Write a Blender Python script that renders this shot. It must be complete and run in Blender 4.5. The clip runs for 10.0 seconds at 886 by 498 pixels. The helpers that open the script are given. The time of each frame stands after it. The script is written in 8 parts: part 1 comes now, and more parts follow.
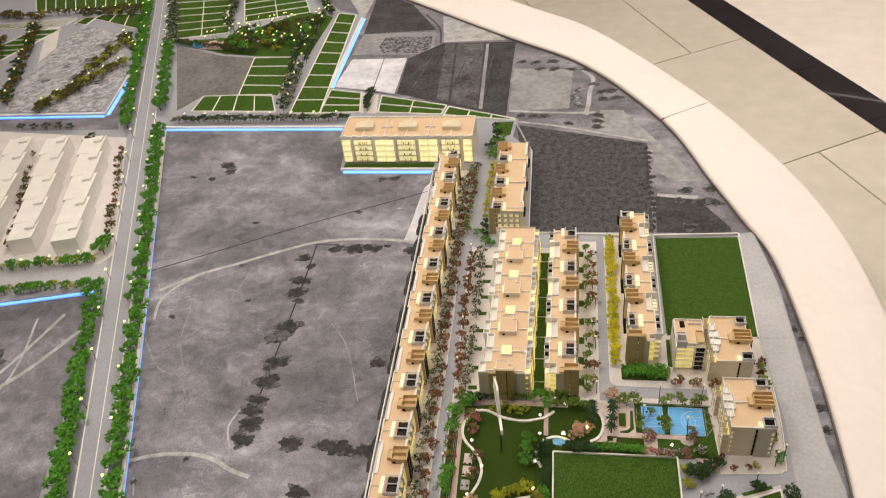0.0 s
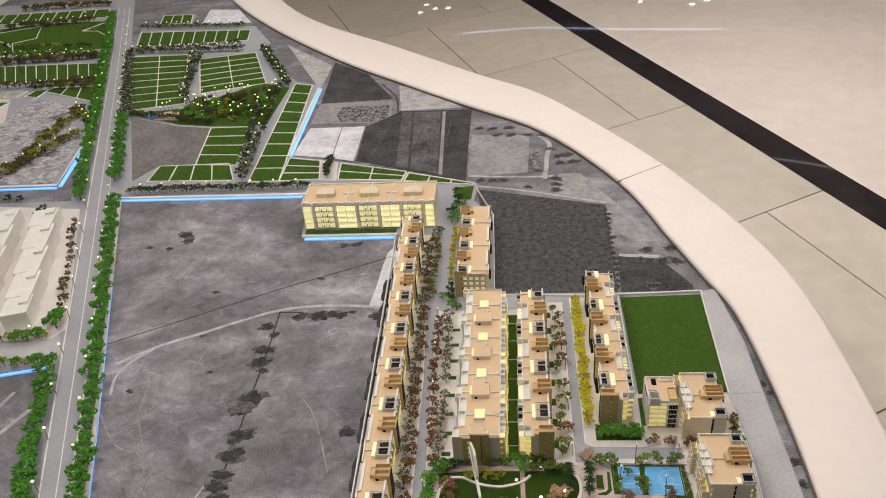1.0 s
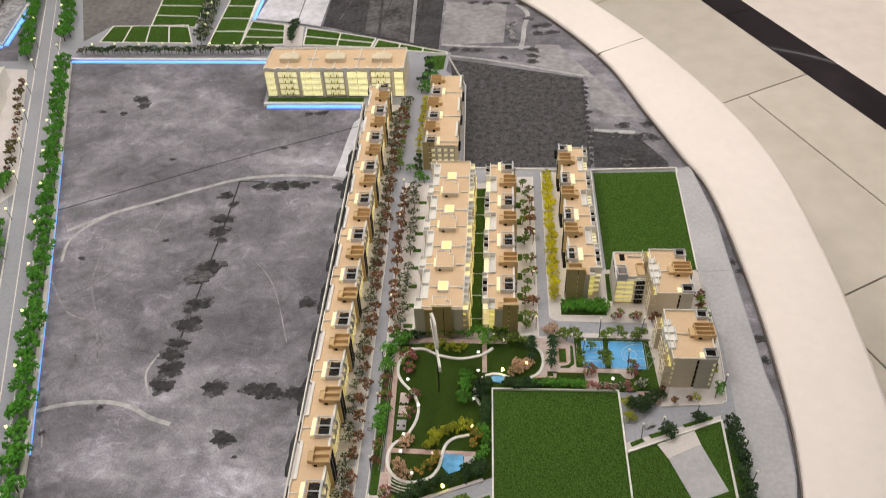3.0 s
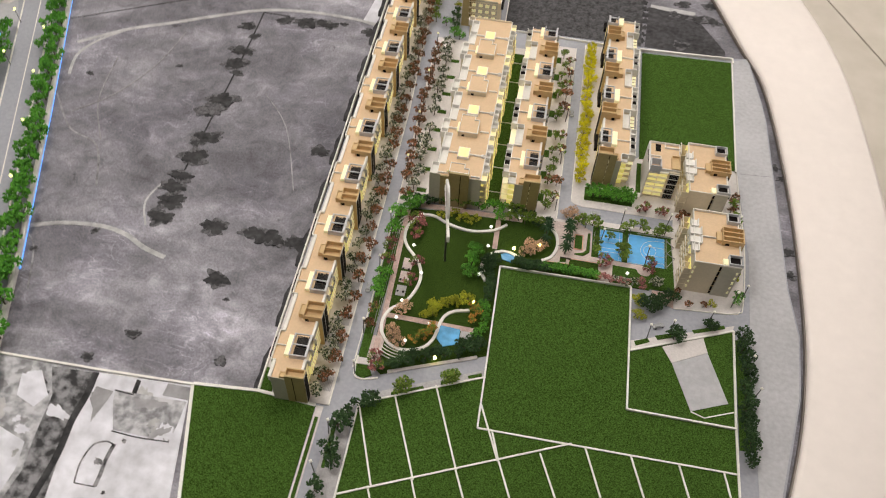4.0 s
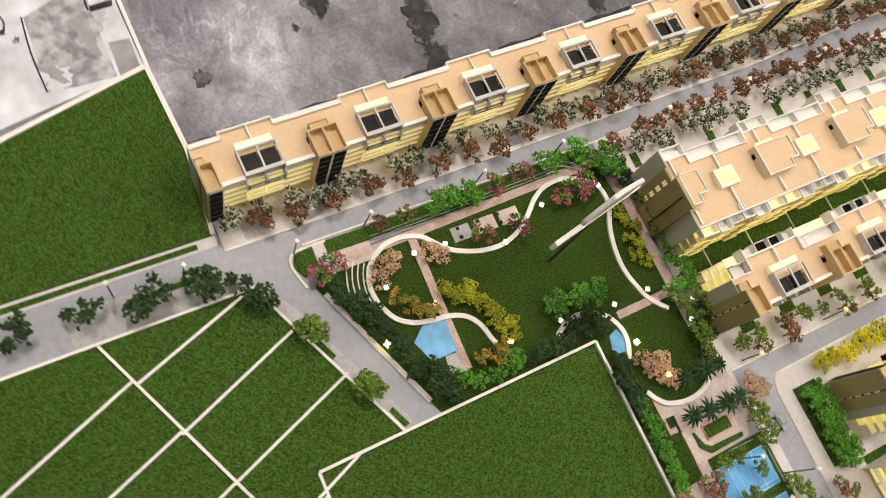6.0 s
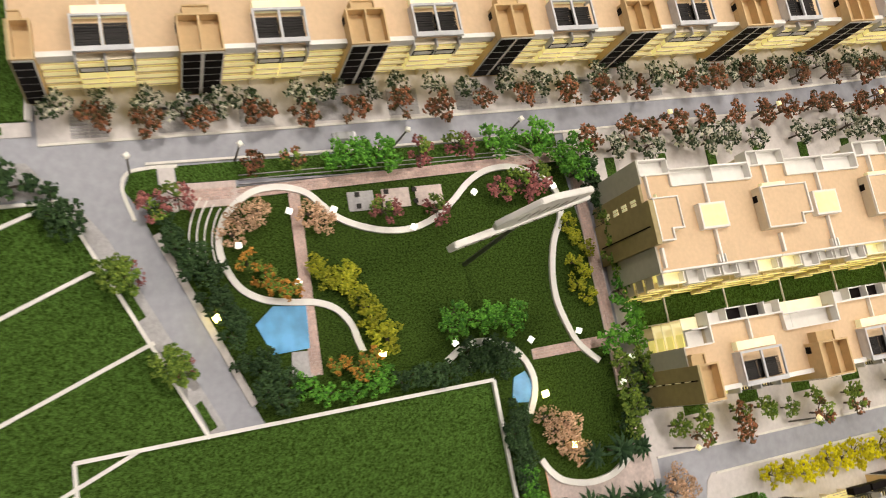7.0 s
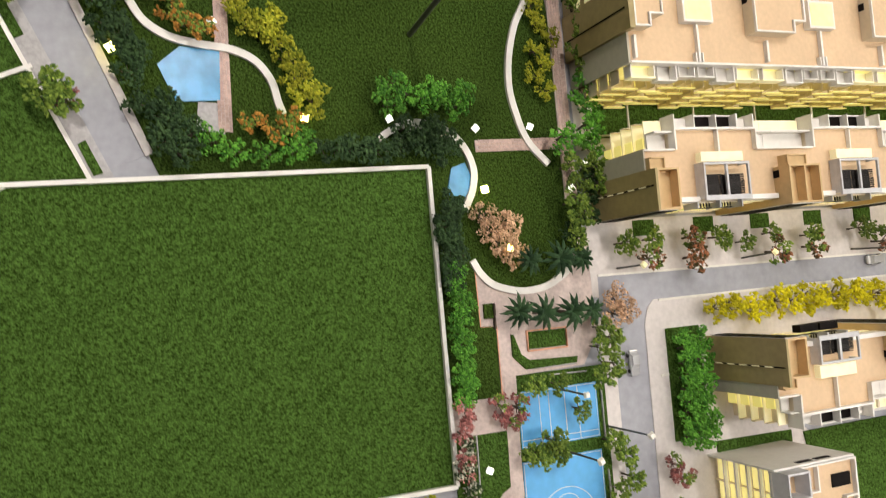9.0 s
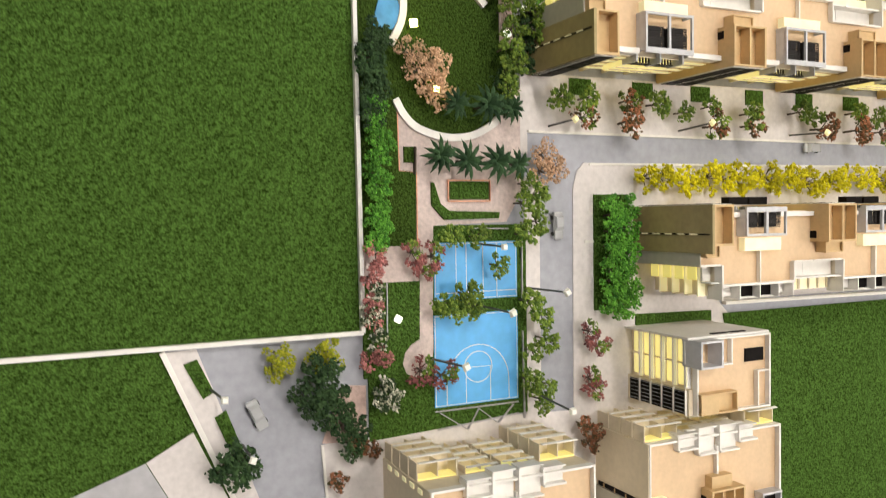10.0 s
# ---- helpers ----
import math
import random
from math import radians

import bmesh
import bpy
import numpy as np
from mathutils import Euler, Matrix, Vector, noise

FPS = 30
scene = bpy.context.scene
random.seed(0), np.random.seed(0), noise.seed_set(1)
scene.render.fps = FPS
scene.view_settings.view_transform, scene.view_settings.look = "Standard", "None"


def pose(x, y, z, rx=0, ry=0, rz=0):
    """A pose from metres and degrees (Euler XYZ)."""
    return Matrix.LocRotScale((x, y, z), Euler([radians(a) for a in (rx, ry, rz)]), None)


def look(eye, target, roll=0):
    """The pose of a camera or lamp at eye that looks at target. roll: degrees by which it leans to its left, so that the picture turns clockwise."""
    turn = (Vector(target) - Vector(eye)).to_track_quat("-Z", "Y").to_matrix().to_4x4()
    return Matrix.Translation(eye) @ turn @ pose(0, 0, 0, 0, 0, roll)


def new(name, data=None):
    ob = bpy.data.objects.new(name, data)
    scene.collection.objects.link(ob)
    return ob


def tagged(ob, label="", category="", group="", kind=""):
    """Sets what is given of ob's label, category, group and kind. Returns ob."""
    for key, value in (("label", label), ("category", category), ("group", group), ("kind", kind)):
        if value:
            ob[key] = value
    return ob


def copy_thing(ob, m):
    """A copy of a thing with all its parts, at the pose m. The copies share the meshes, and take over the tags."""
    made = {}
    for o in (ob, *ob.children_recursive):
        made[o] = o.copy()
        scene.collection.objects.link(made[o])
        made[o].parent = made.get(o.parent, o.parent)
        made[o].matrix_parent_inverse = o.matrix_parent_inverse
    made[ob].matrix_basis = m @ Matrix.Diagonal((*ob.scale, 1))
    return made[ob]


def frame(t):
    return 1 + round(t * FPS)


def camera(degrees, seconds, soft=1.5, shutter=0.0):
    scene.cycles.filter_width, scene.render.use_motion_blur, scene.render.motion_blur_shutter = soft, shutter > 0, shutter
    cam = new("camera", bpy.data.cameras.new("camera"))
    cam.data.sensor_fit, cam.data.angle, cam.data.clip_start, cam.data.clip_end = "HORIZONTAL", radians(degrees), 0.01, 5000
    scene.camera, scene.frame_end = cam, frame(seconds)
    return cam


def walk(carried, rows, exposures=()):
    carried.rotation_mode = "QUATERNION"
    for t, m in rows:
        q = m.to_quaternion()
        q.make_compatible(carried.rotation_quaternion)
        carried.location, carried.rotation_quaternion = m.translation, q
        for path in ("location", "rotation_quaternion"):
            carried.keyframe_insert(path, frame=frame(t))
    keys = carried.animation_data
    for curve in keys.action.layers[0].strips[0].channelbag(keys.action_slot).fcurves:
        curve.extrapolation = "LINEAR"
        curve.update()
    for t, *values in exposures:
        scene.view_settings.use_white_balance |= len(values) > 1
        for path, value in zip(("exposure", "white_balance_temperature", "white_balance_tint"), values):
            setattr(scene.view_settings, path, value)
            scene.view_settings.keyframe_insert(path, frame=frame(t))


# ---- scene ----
cam = camera(57.7, 10.0, soft=1.0, shutter=0.25)
PATH = [
    (0, (0.0275, -1.0636, 2.1557), (-0.1276, -0.2946, 1.5357), -6.3),
    (0.5, (-0.0078, -1.0595, 2.1481), (-0.1209, -0.2505, 1.5711), -5.4),
    (1, (-0.0135, -1.0653, 2.1388), (-0.1085, -0.2393, 1.5833), -4.8),
    (1.5, (-0.0120, -1.0536, 2.1267), (-0.0970, -0.2286, 1.5681), -4.4),
    (2, (-0.0033, -1.0446, 2.1101), (-0.0813, -0.2341, 1.5300), -4.1),
    (2.2, (-0.0016, -1.0393, 2.1065), (-0.0751, -0.2383, 1.5120), -3.8),
    (3.5, (0.0064, -1.0136, 2.0241), (-0.0646, -0.3267, 1.3006), -0.8),
    (4, (0.0073, -0.9609, 1.9890), (-0.0707, -0.3404, 1.2090), 3.5),
    (4.5, (0.0131, -0.8088, 1.9183), (-0.0824, -0.2543, 1.0918), 10.4),
    (5, (0.0141, -0.6840, 1.8424), (-0.1419, -0.1864, 0.9894), 18.2),
    (5.2, (0.0290, -0.6265, 1.8052), (-0.1790, -0.1825, 0.9332), 17.9),
    (6.3, (0.0261, -0.3951, 1.5421), (-0.1755, -0.0580, 0.6221), 42.7),
    (6.5, (0.0235, -0.3642, 1.5206), (-0.1704, -0.0342, 0.5966), 46.3),
    (6.8, (0.0049, -0.3098, 1.4804), (-0.1590, 0.0181, 0.5441), 53.2),
    (7, (0.0083, -0.2704, 1.4341), (-0.1718, 0.0650, 0.5091), 53.1),
    (7.2, (-0.0130, -0.2339, 1.4111), (-0.1940, 0.0946, 0.4958), 53.5),
    (7.5, (-0.0300, -0.2459, 1.4008), (-0.2020, 0.0931, 0.4758), 56.1),
    (7.8, (-0.0171, -0.2458, 1.3871), (-0.1662, 0.0890, 0.4618), 59.4),
    (8, (0.0003, -0.2402, 1.3814), (-0.1382, 0.1034, 0.4524), 61.7),
    (8.5, (0.0428, -0.2385, 1.3575), (-0.0407, 0.1170, 0.4265), 71.0),
    (9, (0.0960, -0.2292, 1.3500), (0.0496, 0.1394, 0.4216), 78.5),
    (9.5, (0.1353, -0.2124, 1.3456), (0.1224, 0.1805, 0.4266), 85.6),
    (10, (0.1668, -0.1941, 1.3257), (0.2073, 0.2248, 0.4188), 94.1),
]
walk(cam, [(t, look(eye, target, roll)) for t, eye, target, roll in PATH], [(0, -0.34, 6950, 11), (0.3, -0.48, 6750, 10), (2, -0.54, 6480, 10), (3.5, -0.44, 6450, 9), (4.7, -0.34, 6500, 9), (5.1, -0.16, 6600, 9), (6.5, -0.20, 6750, 10), (8.5, -0.18, 6550, 10), (10, -0.07, 6500, 8)])

# ---- measures: the model's ground plates lie on a table of this height ----
Z0 = 0.75            # top of the raised ground plates
ZP = Z0 - 0.006      # the printed map board under them

# ---- light ----
world = bpy.data.worlds.new("room_world")
scene.world = world
world.use_nodes = True
world.node_tree.nodes["Background"].inputs[0].default_value = (0.9, 0.95, 1.0, 1)
world.node_tree.nodes["Background"].inputs[1].default_value = 0.012
CEIL = 3.3


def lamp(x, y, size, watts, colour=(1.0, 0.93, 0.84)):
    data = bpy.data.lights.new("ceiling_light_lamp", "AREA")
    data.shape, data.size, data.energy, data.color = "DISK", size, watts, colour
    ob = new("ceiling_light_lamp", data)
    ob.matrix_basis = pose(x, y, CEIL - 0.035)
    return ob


# from (3.4, 2.4) on, unseen fill lamps added for floor and far quarter
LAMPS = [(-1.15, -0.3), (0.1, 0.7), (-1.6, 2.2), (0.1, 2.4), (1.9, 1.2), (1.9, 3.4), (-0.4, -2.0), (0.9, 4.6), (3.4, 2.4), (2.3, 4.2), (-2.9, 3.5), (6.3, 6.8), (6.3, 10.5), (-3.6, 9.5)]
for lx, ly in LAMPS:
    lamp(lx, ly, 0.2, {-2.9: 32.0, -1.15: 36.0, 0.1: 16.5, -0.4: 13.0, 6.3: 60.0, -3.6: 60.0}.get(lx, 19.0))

# ---- materials ----


def mat(name, colour, rough=0.6, metal=0.0, vary=0.12, scale=300.0, fine=1500.0, bump=0.0, emit=0.0, emit_colour=None,
        tint=None, big=40.0, per_object=0.0, spec=0.5, coat=0.0, bump_scale=None, trans=0.0, gain=0.3, deep=0.001):
    """A surface with variation at two scales, an optional relief and an optional glow."""
    m = bpy.data.materials.new(name)
    m.use_nodes = True
    nt = m.node_tree
    b = nt.nodes["Principled BSDF"]
    b.inputs["Roughness"].default_value = rough
    b.inputs["Metallic"].default_value = metal
    b.inputs["Specular IOR Level"].default_value = spec
    b.inputs["Coat Weight"].default_value = coat
    b.inputs["Transmission Weight"].default_value = trans
    tc = nt.nodes.new("ShaderNodeTexCoord")
    geo = nt.nodes.new("ShaderNodeNewGeometry")
    n1, n2 = nt.nodes.new("ShaderNodeTexNoise"), nt.nodes.new("ShaderNodeTexNoise")
    for n, s, d in ((n1, big, 3.0), (n2, scale, 4.0)):
        n.inputs["Scale"].default_value = s
        n.inputs["Detail"].default_value = d
        nt.links.new(geo.outputs["Position"], n.inputs["Vector"])
    add = nt.nodes.new("ShaderNodeMath")
    add.operation = "ADD"
    nt.links.new(n1.outputs["Fac"], add.inputs[0])
    nt.links.new(n2.outputs["Fac"], add.inputs[1])
    ramp = nt.nodes.new("ShaderNodeMapRange")
    ramp.inputs["From Min"].default_value, ramp.inputs["From Max"].default_value = 1.0 - gain, 1.0 + gain
    nt.links.new(add.outputs[0], ramp.inputs["Value"])
    mix = nt.nodes.new("ShaderNodeMix")
    mix.data_type = "RGBA"
    lo = [max(0.0, c * (1 - vary)) for c in colour]
    hi = [min(1.0, c * (1 + vary)) for c in (tint or colour)]
    mix.inputs["A"].default_value, mix.inputs["B"].default_value = (*lo, 1), (*hi, 1)
    nt.links.new(ramp.outputs[0], mix.inputs["Factor"])
    out = mix.outputs["Result"]
    if per_object:
        info = nt.nodes.new("ShaderNodeObjectInfo")
        mr = nt.nodes.new("ShaderNodeMapRange")
        mr.inputs["To Min"].default_value, mr.inputs["To Max"].default_value = 1 - per_object, 1 + per_object
        nt.links.new(info.outputs["Random"], mr.inputs["Value"])
        hsv = nt.nodes.new("ShaderNodeHueSaturation")
        nt.links.new(mr.outputs[0], hsv.inputs["Value"])
        nt.links.new(out, hsv.inputs["Color"])
        out = hsv.outputs["Color"]
    nt.links.new(out, b.inputs["Base Color"])
    if bump:
        n3 = nt.nodes.new("ShaderNodeTexNoise")
        n3.inputs["Scale"].default_value = bump_scale or fine
        n3.inputs["Detail"].default_value = 3.0
        nt.links.new(geo.outputs["Position"], n3.inputs["Vector"])
        bp = nt.nodes.new("ShaderNodeBump")
        bp.inputs["Strength"].default_value = bump
        bp.inputs["Distance"].default_value = deep
        nt.links.new(n3.outputs["Fac"], bp.inputs["Height"])
        nt.links.new(bp.outputs["Normal"], b.inputs["Normal"])
    if emit:
        b.inputs["Emission Color"].default_value = (*(emit_colour or colour), 1)
        b.inputs["Emission Strength"].default_value = emit
    return m


def leaf_mat(name, a, c, per=0.25, cut=(0.0, 1.0)):
    """Foam foliage: two colours mixed from clump to clump."""
    m = bpy.data.materials.new(name)
    m.use_nodes = True
    nt = m.node_tree
    b = nt.nodes["Principled BSDF"]
    b.inputs["Roughness"].default_value = 0.75
    b.inputs["Specular IOR Level"].default_value = 0.25
    geo, info = nt.nodes.new("ShaderNodeNewGeometry"), nt.nodes.new("ShaderNodeObjectInfo")
    mix = nt.nodes.new("ShaderNodeMix")
    mix.data_type = "RGBA"
    mix.inputs["A"].default_value, mix.inputs["B"].default_value = (*a, 1), (*c, 1)
    pick = nt.nodes.new("ShaderNodeMapRange")
    pick.inputs["From Min"].default_value, pick.inputs["From Max"].default_value = cut
    nt.links.new(geo.outputs["Random Per Island"], pick.inputs["Value"])
    nt.links.new(pick.outputs[0], mix.inputs["Factor"])
    mr = nt.nodes.new("ShaderNodeMapRange")
    mr.inputs["To Min"].default_value, mr.inputs["To Max"].default_value = 1 - per, 1 + per
    nt.links.new(info.outputs["Random"], mr.inputs["Value"])
    hsv = nt.nodes.new("ShaderNodeHueSaturation")
    nt.links.new(mr.outputs[0], hsv.inputs["Value"])
    nt.links.new(mix.outputs["Result"], hsv.inputs["Color"])
    nt.links.new(hsv.outputs["Color"], b.inputs["Base Color"])
    return m


def print_mat():
    """A grey aerial photograph printed on board: soft clouds of tone, speckle, faint furrows."""
    m = bpy.data.materials.new("aerial_print")
    m.use_nodes = True
    nt = m.node_tree
    b = nt.nodes["Principled BSDF"]
    b.inputs["Roughness"].default_value = 0.6
    b.inputs["Specular IOR Level"].default_value = 0.2
    geo = nt.nodes.new("ShaderNodeNewGeometry")

    def tex(scale, detail, distort=0.0, rough=0.6):
        n = nt.nodes.new("ShaderNodeTexNoise")
        n.inputs["Scale"].default_value, n.inputs["Detail"].default_value = scale, detail
        n.inputs["Distortion"].default_value, n.inputs["Roughness"].default_value = distort, rough
        nt.links.new(geo.outputs["Position"], n.inputs["Vector"])
        return n.outputs["Fac"]

    def ramp(fac, stops):
        r = nt.nodes.new("ShaderNodeValToRGB")
        el = r.color_ramp.elements
        while len(el) < len(stops):
            el.new(0.5)
        for e, (p, v) in zip(el, stops):
            e.position, e.color = p, (v * 0.99, v * 0.982, v * 1.008, 1)
        nt.links.new(fac, r.inputs["Fac"])
        return r.outputs["Color"]

    def mul(a, c, kind="MULTIPLY", f=1.0):
        x = nt.nodes.new("ShaderNodeMix")
        x.data_type, x.blend_type = "RGBA", kind
        x.inputs["Factor"].default_value = f
        nt.links.new(a, x.inputs["A"])
        nt.links.new(c, x.inputs["B"])
        return x.outputs["Result"]

    def drawn(scale, detail, turn, stretch, distort=0.0):
        """Noise drawn out along one direction of the plan."""
        mp = nt.nodes.new("ShaderNodeMapping")
        mp.inputs["Rotation"].default_value = (0, 0, math.radians(turn))
        mp.inputs["Scale"].default_value = (1.0, stretch, 1.0)
        nt.links.new(geo.outputs["Position"], mp.inputs["Vector"])
        n = nt.nodes.new("ShaderNodeTexNoise")
        n.inputs["Scale"].default_value, n.inputs["Detail"].default_value = scale, detail
        n.inputs["Distortion"].default_value = distort
        nt.links.new(mp.outputs["Vector"], n.inputs["Vector"])
        return n.outputs["Fac"]

    def wash(x, y, r, gain):
        """A pale area of the print round a plan point, ragged at its edge."""
        n = nt.nodes.new("ShaderNodeTexNoise")
        n.inputs["Scale"].default_value, n.inputs["Detail"].default_value = 11.0, 6.0
        nt.links.new(geo.outputs["Position"], n.inputs["Vector"])
        sc, ad, ds = (nt.nodes.new("ShaderNodeVectorMath") for _ in range(3))
        sc.operation, ad.operation, ds.operation = "SCALE", "ADD", "DISTANCE"
        sc.inputs["Scale"].default_value = r * 2.2
        nt.links.new(n.outputs["Color"], sc.inputs[0])
        nt.links.new(geo.outputs["Position"], ad.inputs[0])
        nt.links.new(sc.outputs["Vector"], ad.inputs[1])
        nt.links.new(ad.outputs["Vector"], ds.inputs[0])
        ds.inputs[1].default_value = (x + r * 1.1, y + r * 1.1, ZP + r * 1.1)
        mr = nt.nodes.new("ShaderNodeMapRange")
        mr.interpolation_type = "SMOOTHSTEP"
        mr.inputs["From Max"].default_value = r
        mr.inputs["To Min"].default_value, mr.inputs["To Max"].default_value = gain, 1.0
        nt.links.new(ds.outputs["Value"], mr.inputs["Value"])
        return mr.outputs[0]
    base = ramp(tex(3.2, 5.0, 0.5, 0.55), [(0.30, 0.135), (0.47, 0.178), (0.58, 0.215), (0.74, 0.30)])
    spots = ramp(tex(15.0, 4.0, 0.3), [(0.255, 0.45), (0.31, 1.0)])
    fine = ramp(tex(230.0, 4.0), [(0.3, 0.78), (0.7, 1.22)])
    patch = ramp(tex(24.0, 7.0, 1.0, 0.65), [(0.34, 0.72), (0.48, 0.97), (0.56, 1.05), (0.66, 1.32)])
    streak = ramp(drawn(4.5, 8.0, -32, 2.0, 0.9), [(0.36, 0.80), (0.50, 1.0), (0.60, 1.22), (0.70, 1.6)])
    thread = ramp(drawn(9.0, 3.0, -50, 1.8, 1.2), [(0.484, 1.0), (0.50, 1.5), (0.516, 1.0)])
    keep = tex(5.5, 3.0)
    col = mul(mul(mul(mul(base, spots), fine), patch), streak)
    lines = mul(col, thread)
    sel = nt.nodes.new("ShaderNodeMix")
    sel.data_type = "RGBA"
    gate = nt.nodes.new("ShaderNodeMapRange")
    gate.inputs["From Min"].default_value, gate.inputs["From Max"].default_value = 0.50, 0.60
    nt.links.new(keep, gate.inputs["Value"])
    nt.links.new(gate.outputs[0], sel.inputs["Factor"])
    nt.links.new(col, sel.inputs["A"])
    nt.links.new(lines, sel.inputs["B"])
    col = sel.outputs["Result"]
    for w in ((-0.40, -0.20, 0.20, 2.2), (-0.58, -0.06, 0.16, 1.3), (-0.90, 0.22, 0.28, 1.28), (-0.93, 0.50, 0.22, 1.25), (-0.44, 0.78, 0.16, 1.5), (-0.95, 0.98, 0.30, 1.22), (0.30, 1.12, 0.20, 1.45)):
        col = mul(col, wash(*w))
    nt.links.new(col, b.inputs["Base Color"])
    return m


def tile_mat(name, a, c, rough):
    m = mat(name, a, rough=rough, vary=0.05, tint=c, big=1.3, scale=9.0, bump=0.0, spec=0.5, per_object=0.04)
    return m


M_PRINT = print_mat()
M_PDARK = mat("print_dark_field", (0.072, 0.070, 0.075), 0.7, vary=0.6, scale=150, big=55, spec=0.1, gain=0.3)
M_PMID = mat("print_ploughed_field", (0.060, 0.058, 0.063), 0.7, vary=0.5, scale=90, big=12, spec=0.12)
M_PSTREAK = mat("print_streaky_field", (0.105, 0.102, 0.108), 0.7, vary=0.6, scale=70, big=14, spec=0.12)
M_PPALE = mat("print_pale_yard", (0.64, 0.635, 0.70), 0.5, vary=0.24, scale=45, big=12)
M_PTRACK = mat("print_pale_track", (0.40, 0.39, 0.40), 0.5, vary=0.35, scale=60, big=20)
M_PMARK = mat("print_dark_mark", (0.048, 0.047, 0.050), 0.7, vary=0.5, scale=90, big=50, spec=0.1)
M_PGREY = mat("print_grey_yard", (0.27, 0.262, 0.278), 0.5, vary=0.35, scale=50, big=8)
M_ROAD = mat("painted_road", (0.325, 0.33, 0.375), 0.5, vary=0.13, scale=140, big=6, bump=0.15)
M_ROADP = mat("pale_painted_road", (0.42, 0.415, 0.44), 0.5, vary=0.14, scale=120, big=9, bump=0.1)
M_PAVE = mat("pale_pavement", (0.63, 0.585, 0.575), 0.65, vary=0.11, scale=240, big=16, bump=0.2)
M_PAVE2 = mat("grey_paving", (0.40, 0.385, 0.395), 0.65, vary=0.2, scale=420, big=60, bump=0.3)
M_KERB = mat("white_kerb", (0.74, 0.71, 0.66), 0.5, vary=0.1, scale=200, big=30, bump=0.15)
M_WHITE = mat("white_acrylic", (0.78, 0.755, 0.72), 0.45, vary=0.06, scale=160, big=25, bump=0.1)
M_LAWN = mat("green_flock", (0.039, 0.085, 0.013), 1.0, vary=0.5, tint=(0.070, 0.133, 0.026), scale=1400, big=480, bump=1.0, bump_scale=680, spec=0.02, gain=0.215, deep=0.0030)
M_PARK = mat("dark_park_flock", (0.023, 0.044, 0.008), 1.0, vary=0.55, tint=(0.045, 0.079, 0.015), scale=1300, big=560, bump=1.0, bump_scale=620, spec=0.02, gain=0.24, deep=0.002)
M_BRICK = mat("pink_brick_paving", (0.555, 0.40, 0.355), 0.7, vary=0.2, scale=380, big=50, bump=0.4, per_object=0.1)
M_BRICKP = mat("pale_pink_paving", (0.58, 0.475, 0.445), 0.7, vary=0.2, scale=330, big=40, bump=0.4)
M_EDGE = mat("orange_brick_edging", (0.74, 0.38, 0.24), 0.7, vary=0.2, scale=380, big=50, bump=0.3)
M_BLUE = mat("blue_court_paint", (0.10, 0.40, 0.78), 0.45, vary=0.12, scale=120, big=25, bump=0.05)
M_WATER = mat("blue_resin_pool", (0.09, 0.33, 0.60), 0.22, vary=0.3, scale=90, big=40, bump=0.15, coat=0.6)
M_RIM = mat("pale_glossy_rim", (0.83, 0.755, 0.725), 0.5, vary=0.03, scale=40, big=3, spec=0.3)
M_INNER = mat("shaded_rim_skirt", (0.16, 0.135, 0.12), 0.5, vary=0.2, scale=60, big=8)
M_PLINTH = mat("pale_table_body", (0.70, 0.66, 0.62), 0.35, vary=0.05, scale=20, big=2)
M_TAN = mat("tan_roof_card", (0.66, 0.475, 0.30), 0.65, vary=0.07, scale=260, big=30, bump=0.1)
M_TOWER = mat("ochre_tower_card", (0.60, 0.42, 0.215), 0.6, vary=0.08, scale=220, big=30, bump=0.1)
M_CREAM = mat("cream_wall_card", (0.70, 0.61, 0.46), 0.55, vary=0.07, scale=220, big=30, bump=0.1)
M_OLIVE = mat("olive_gable_card", (0.36, 0.285, 0.130), 0.5, vary=0.12, scale=200, big=25, bump=0.1)
M_GREYW = mat("warm_grey_wall_card", (0.47, 0.445, 0.37), 0.55, vary=0.08, scale=200, big=25, bump=0.1)
M_METAL = mat("grey_pergola_metal", (0.52, 0.52, 0.545), 0.45, metal=0.0, vary=0.1, scale=200, big=40)
M_DARK = mat("black_tinted_glazing", (0.007, 0.005, 0.0045), 0.5, vary=0.4, scale=200, big=40, spec=0.06)
M_LOUVRE = mat("dark_louvre", (0.020, 0.017, 0.016), 0.5, vary=0.3, scale=300, big=40, spec=0.2)
M_GLOW = mat("lit_yellow_facade", (0.74, 0.65, 0.30), 0.4, vary=0.25, scale=120, big=45, emit=0.66, emit_colour=(1.0, 0.85, 0.31))
# emissive walls stand in for LEDs inside the balconies
M_GLOWG = mat("balcony_wall_rail_glow", (0.74, 0.66, 0.28), 0.4, vary=0.25, scale=120, big=45, emit=0.55, emit_colour=(1.0, 0.84, 0.22))
# skylights and windows; on rails, slabs and floors the emission imitates light falling
M_GLOWP = mat("cream_own_glow", (0.82, 0.76, 0.54), 0.4, vary=0.12, scale=90, big=60, emit=0.30, emit_colour=(1.0, 0.88, 0.46))
# window glass; also makes the slab block's rails glow as if lit
M_GLOWS = mat("apartment_glass_rail_glow", (0.82, 0.78, 0.50), 0.4, vary=0.15, scale=90, big=60, emit=0.85, emit_colour=(1.0, 0.93, 0.48))
M_LED = mat("blue_led_strip", (0.3, 0.6, 1.0), 0.4, vary=0.05, emit=1.5, emit_colour=(0.07, 0.30, 1.0))
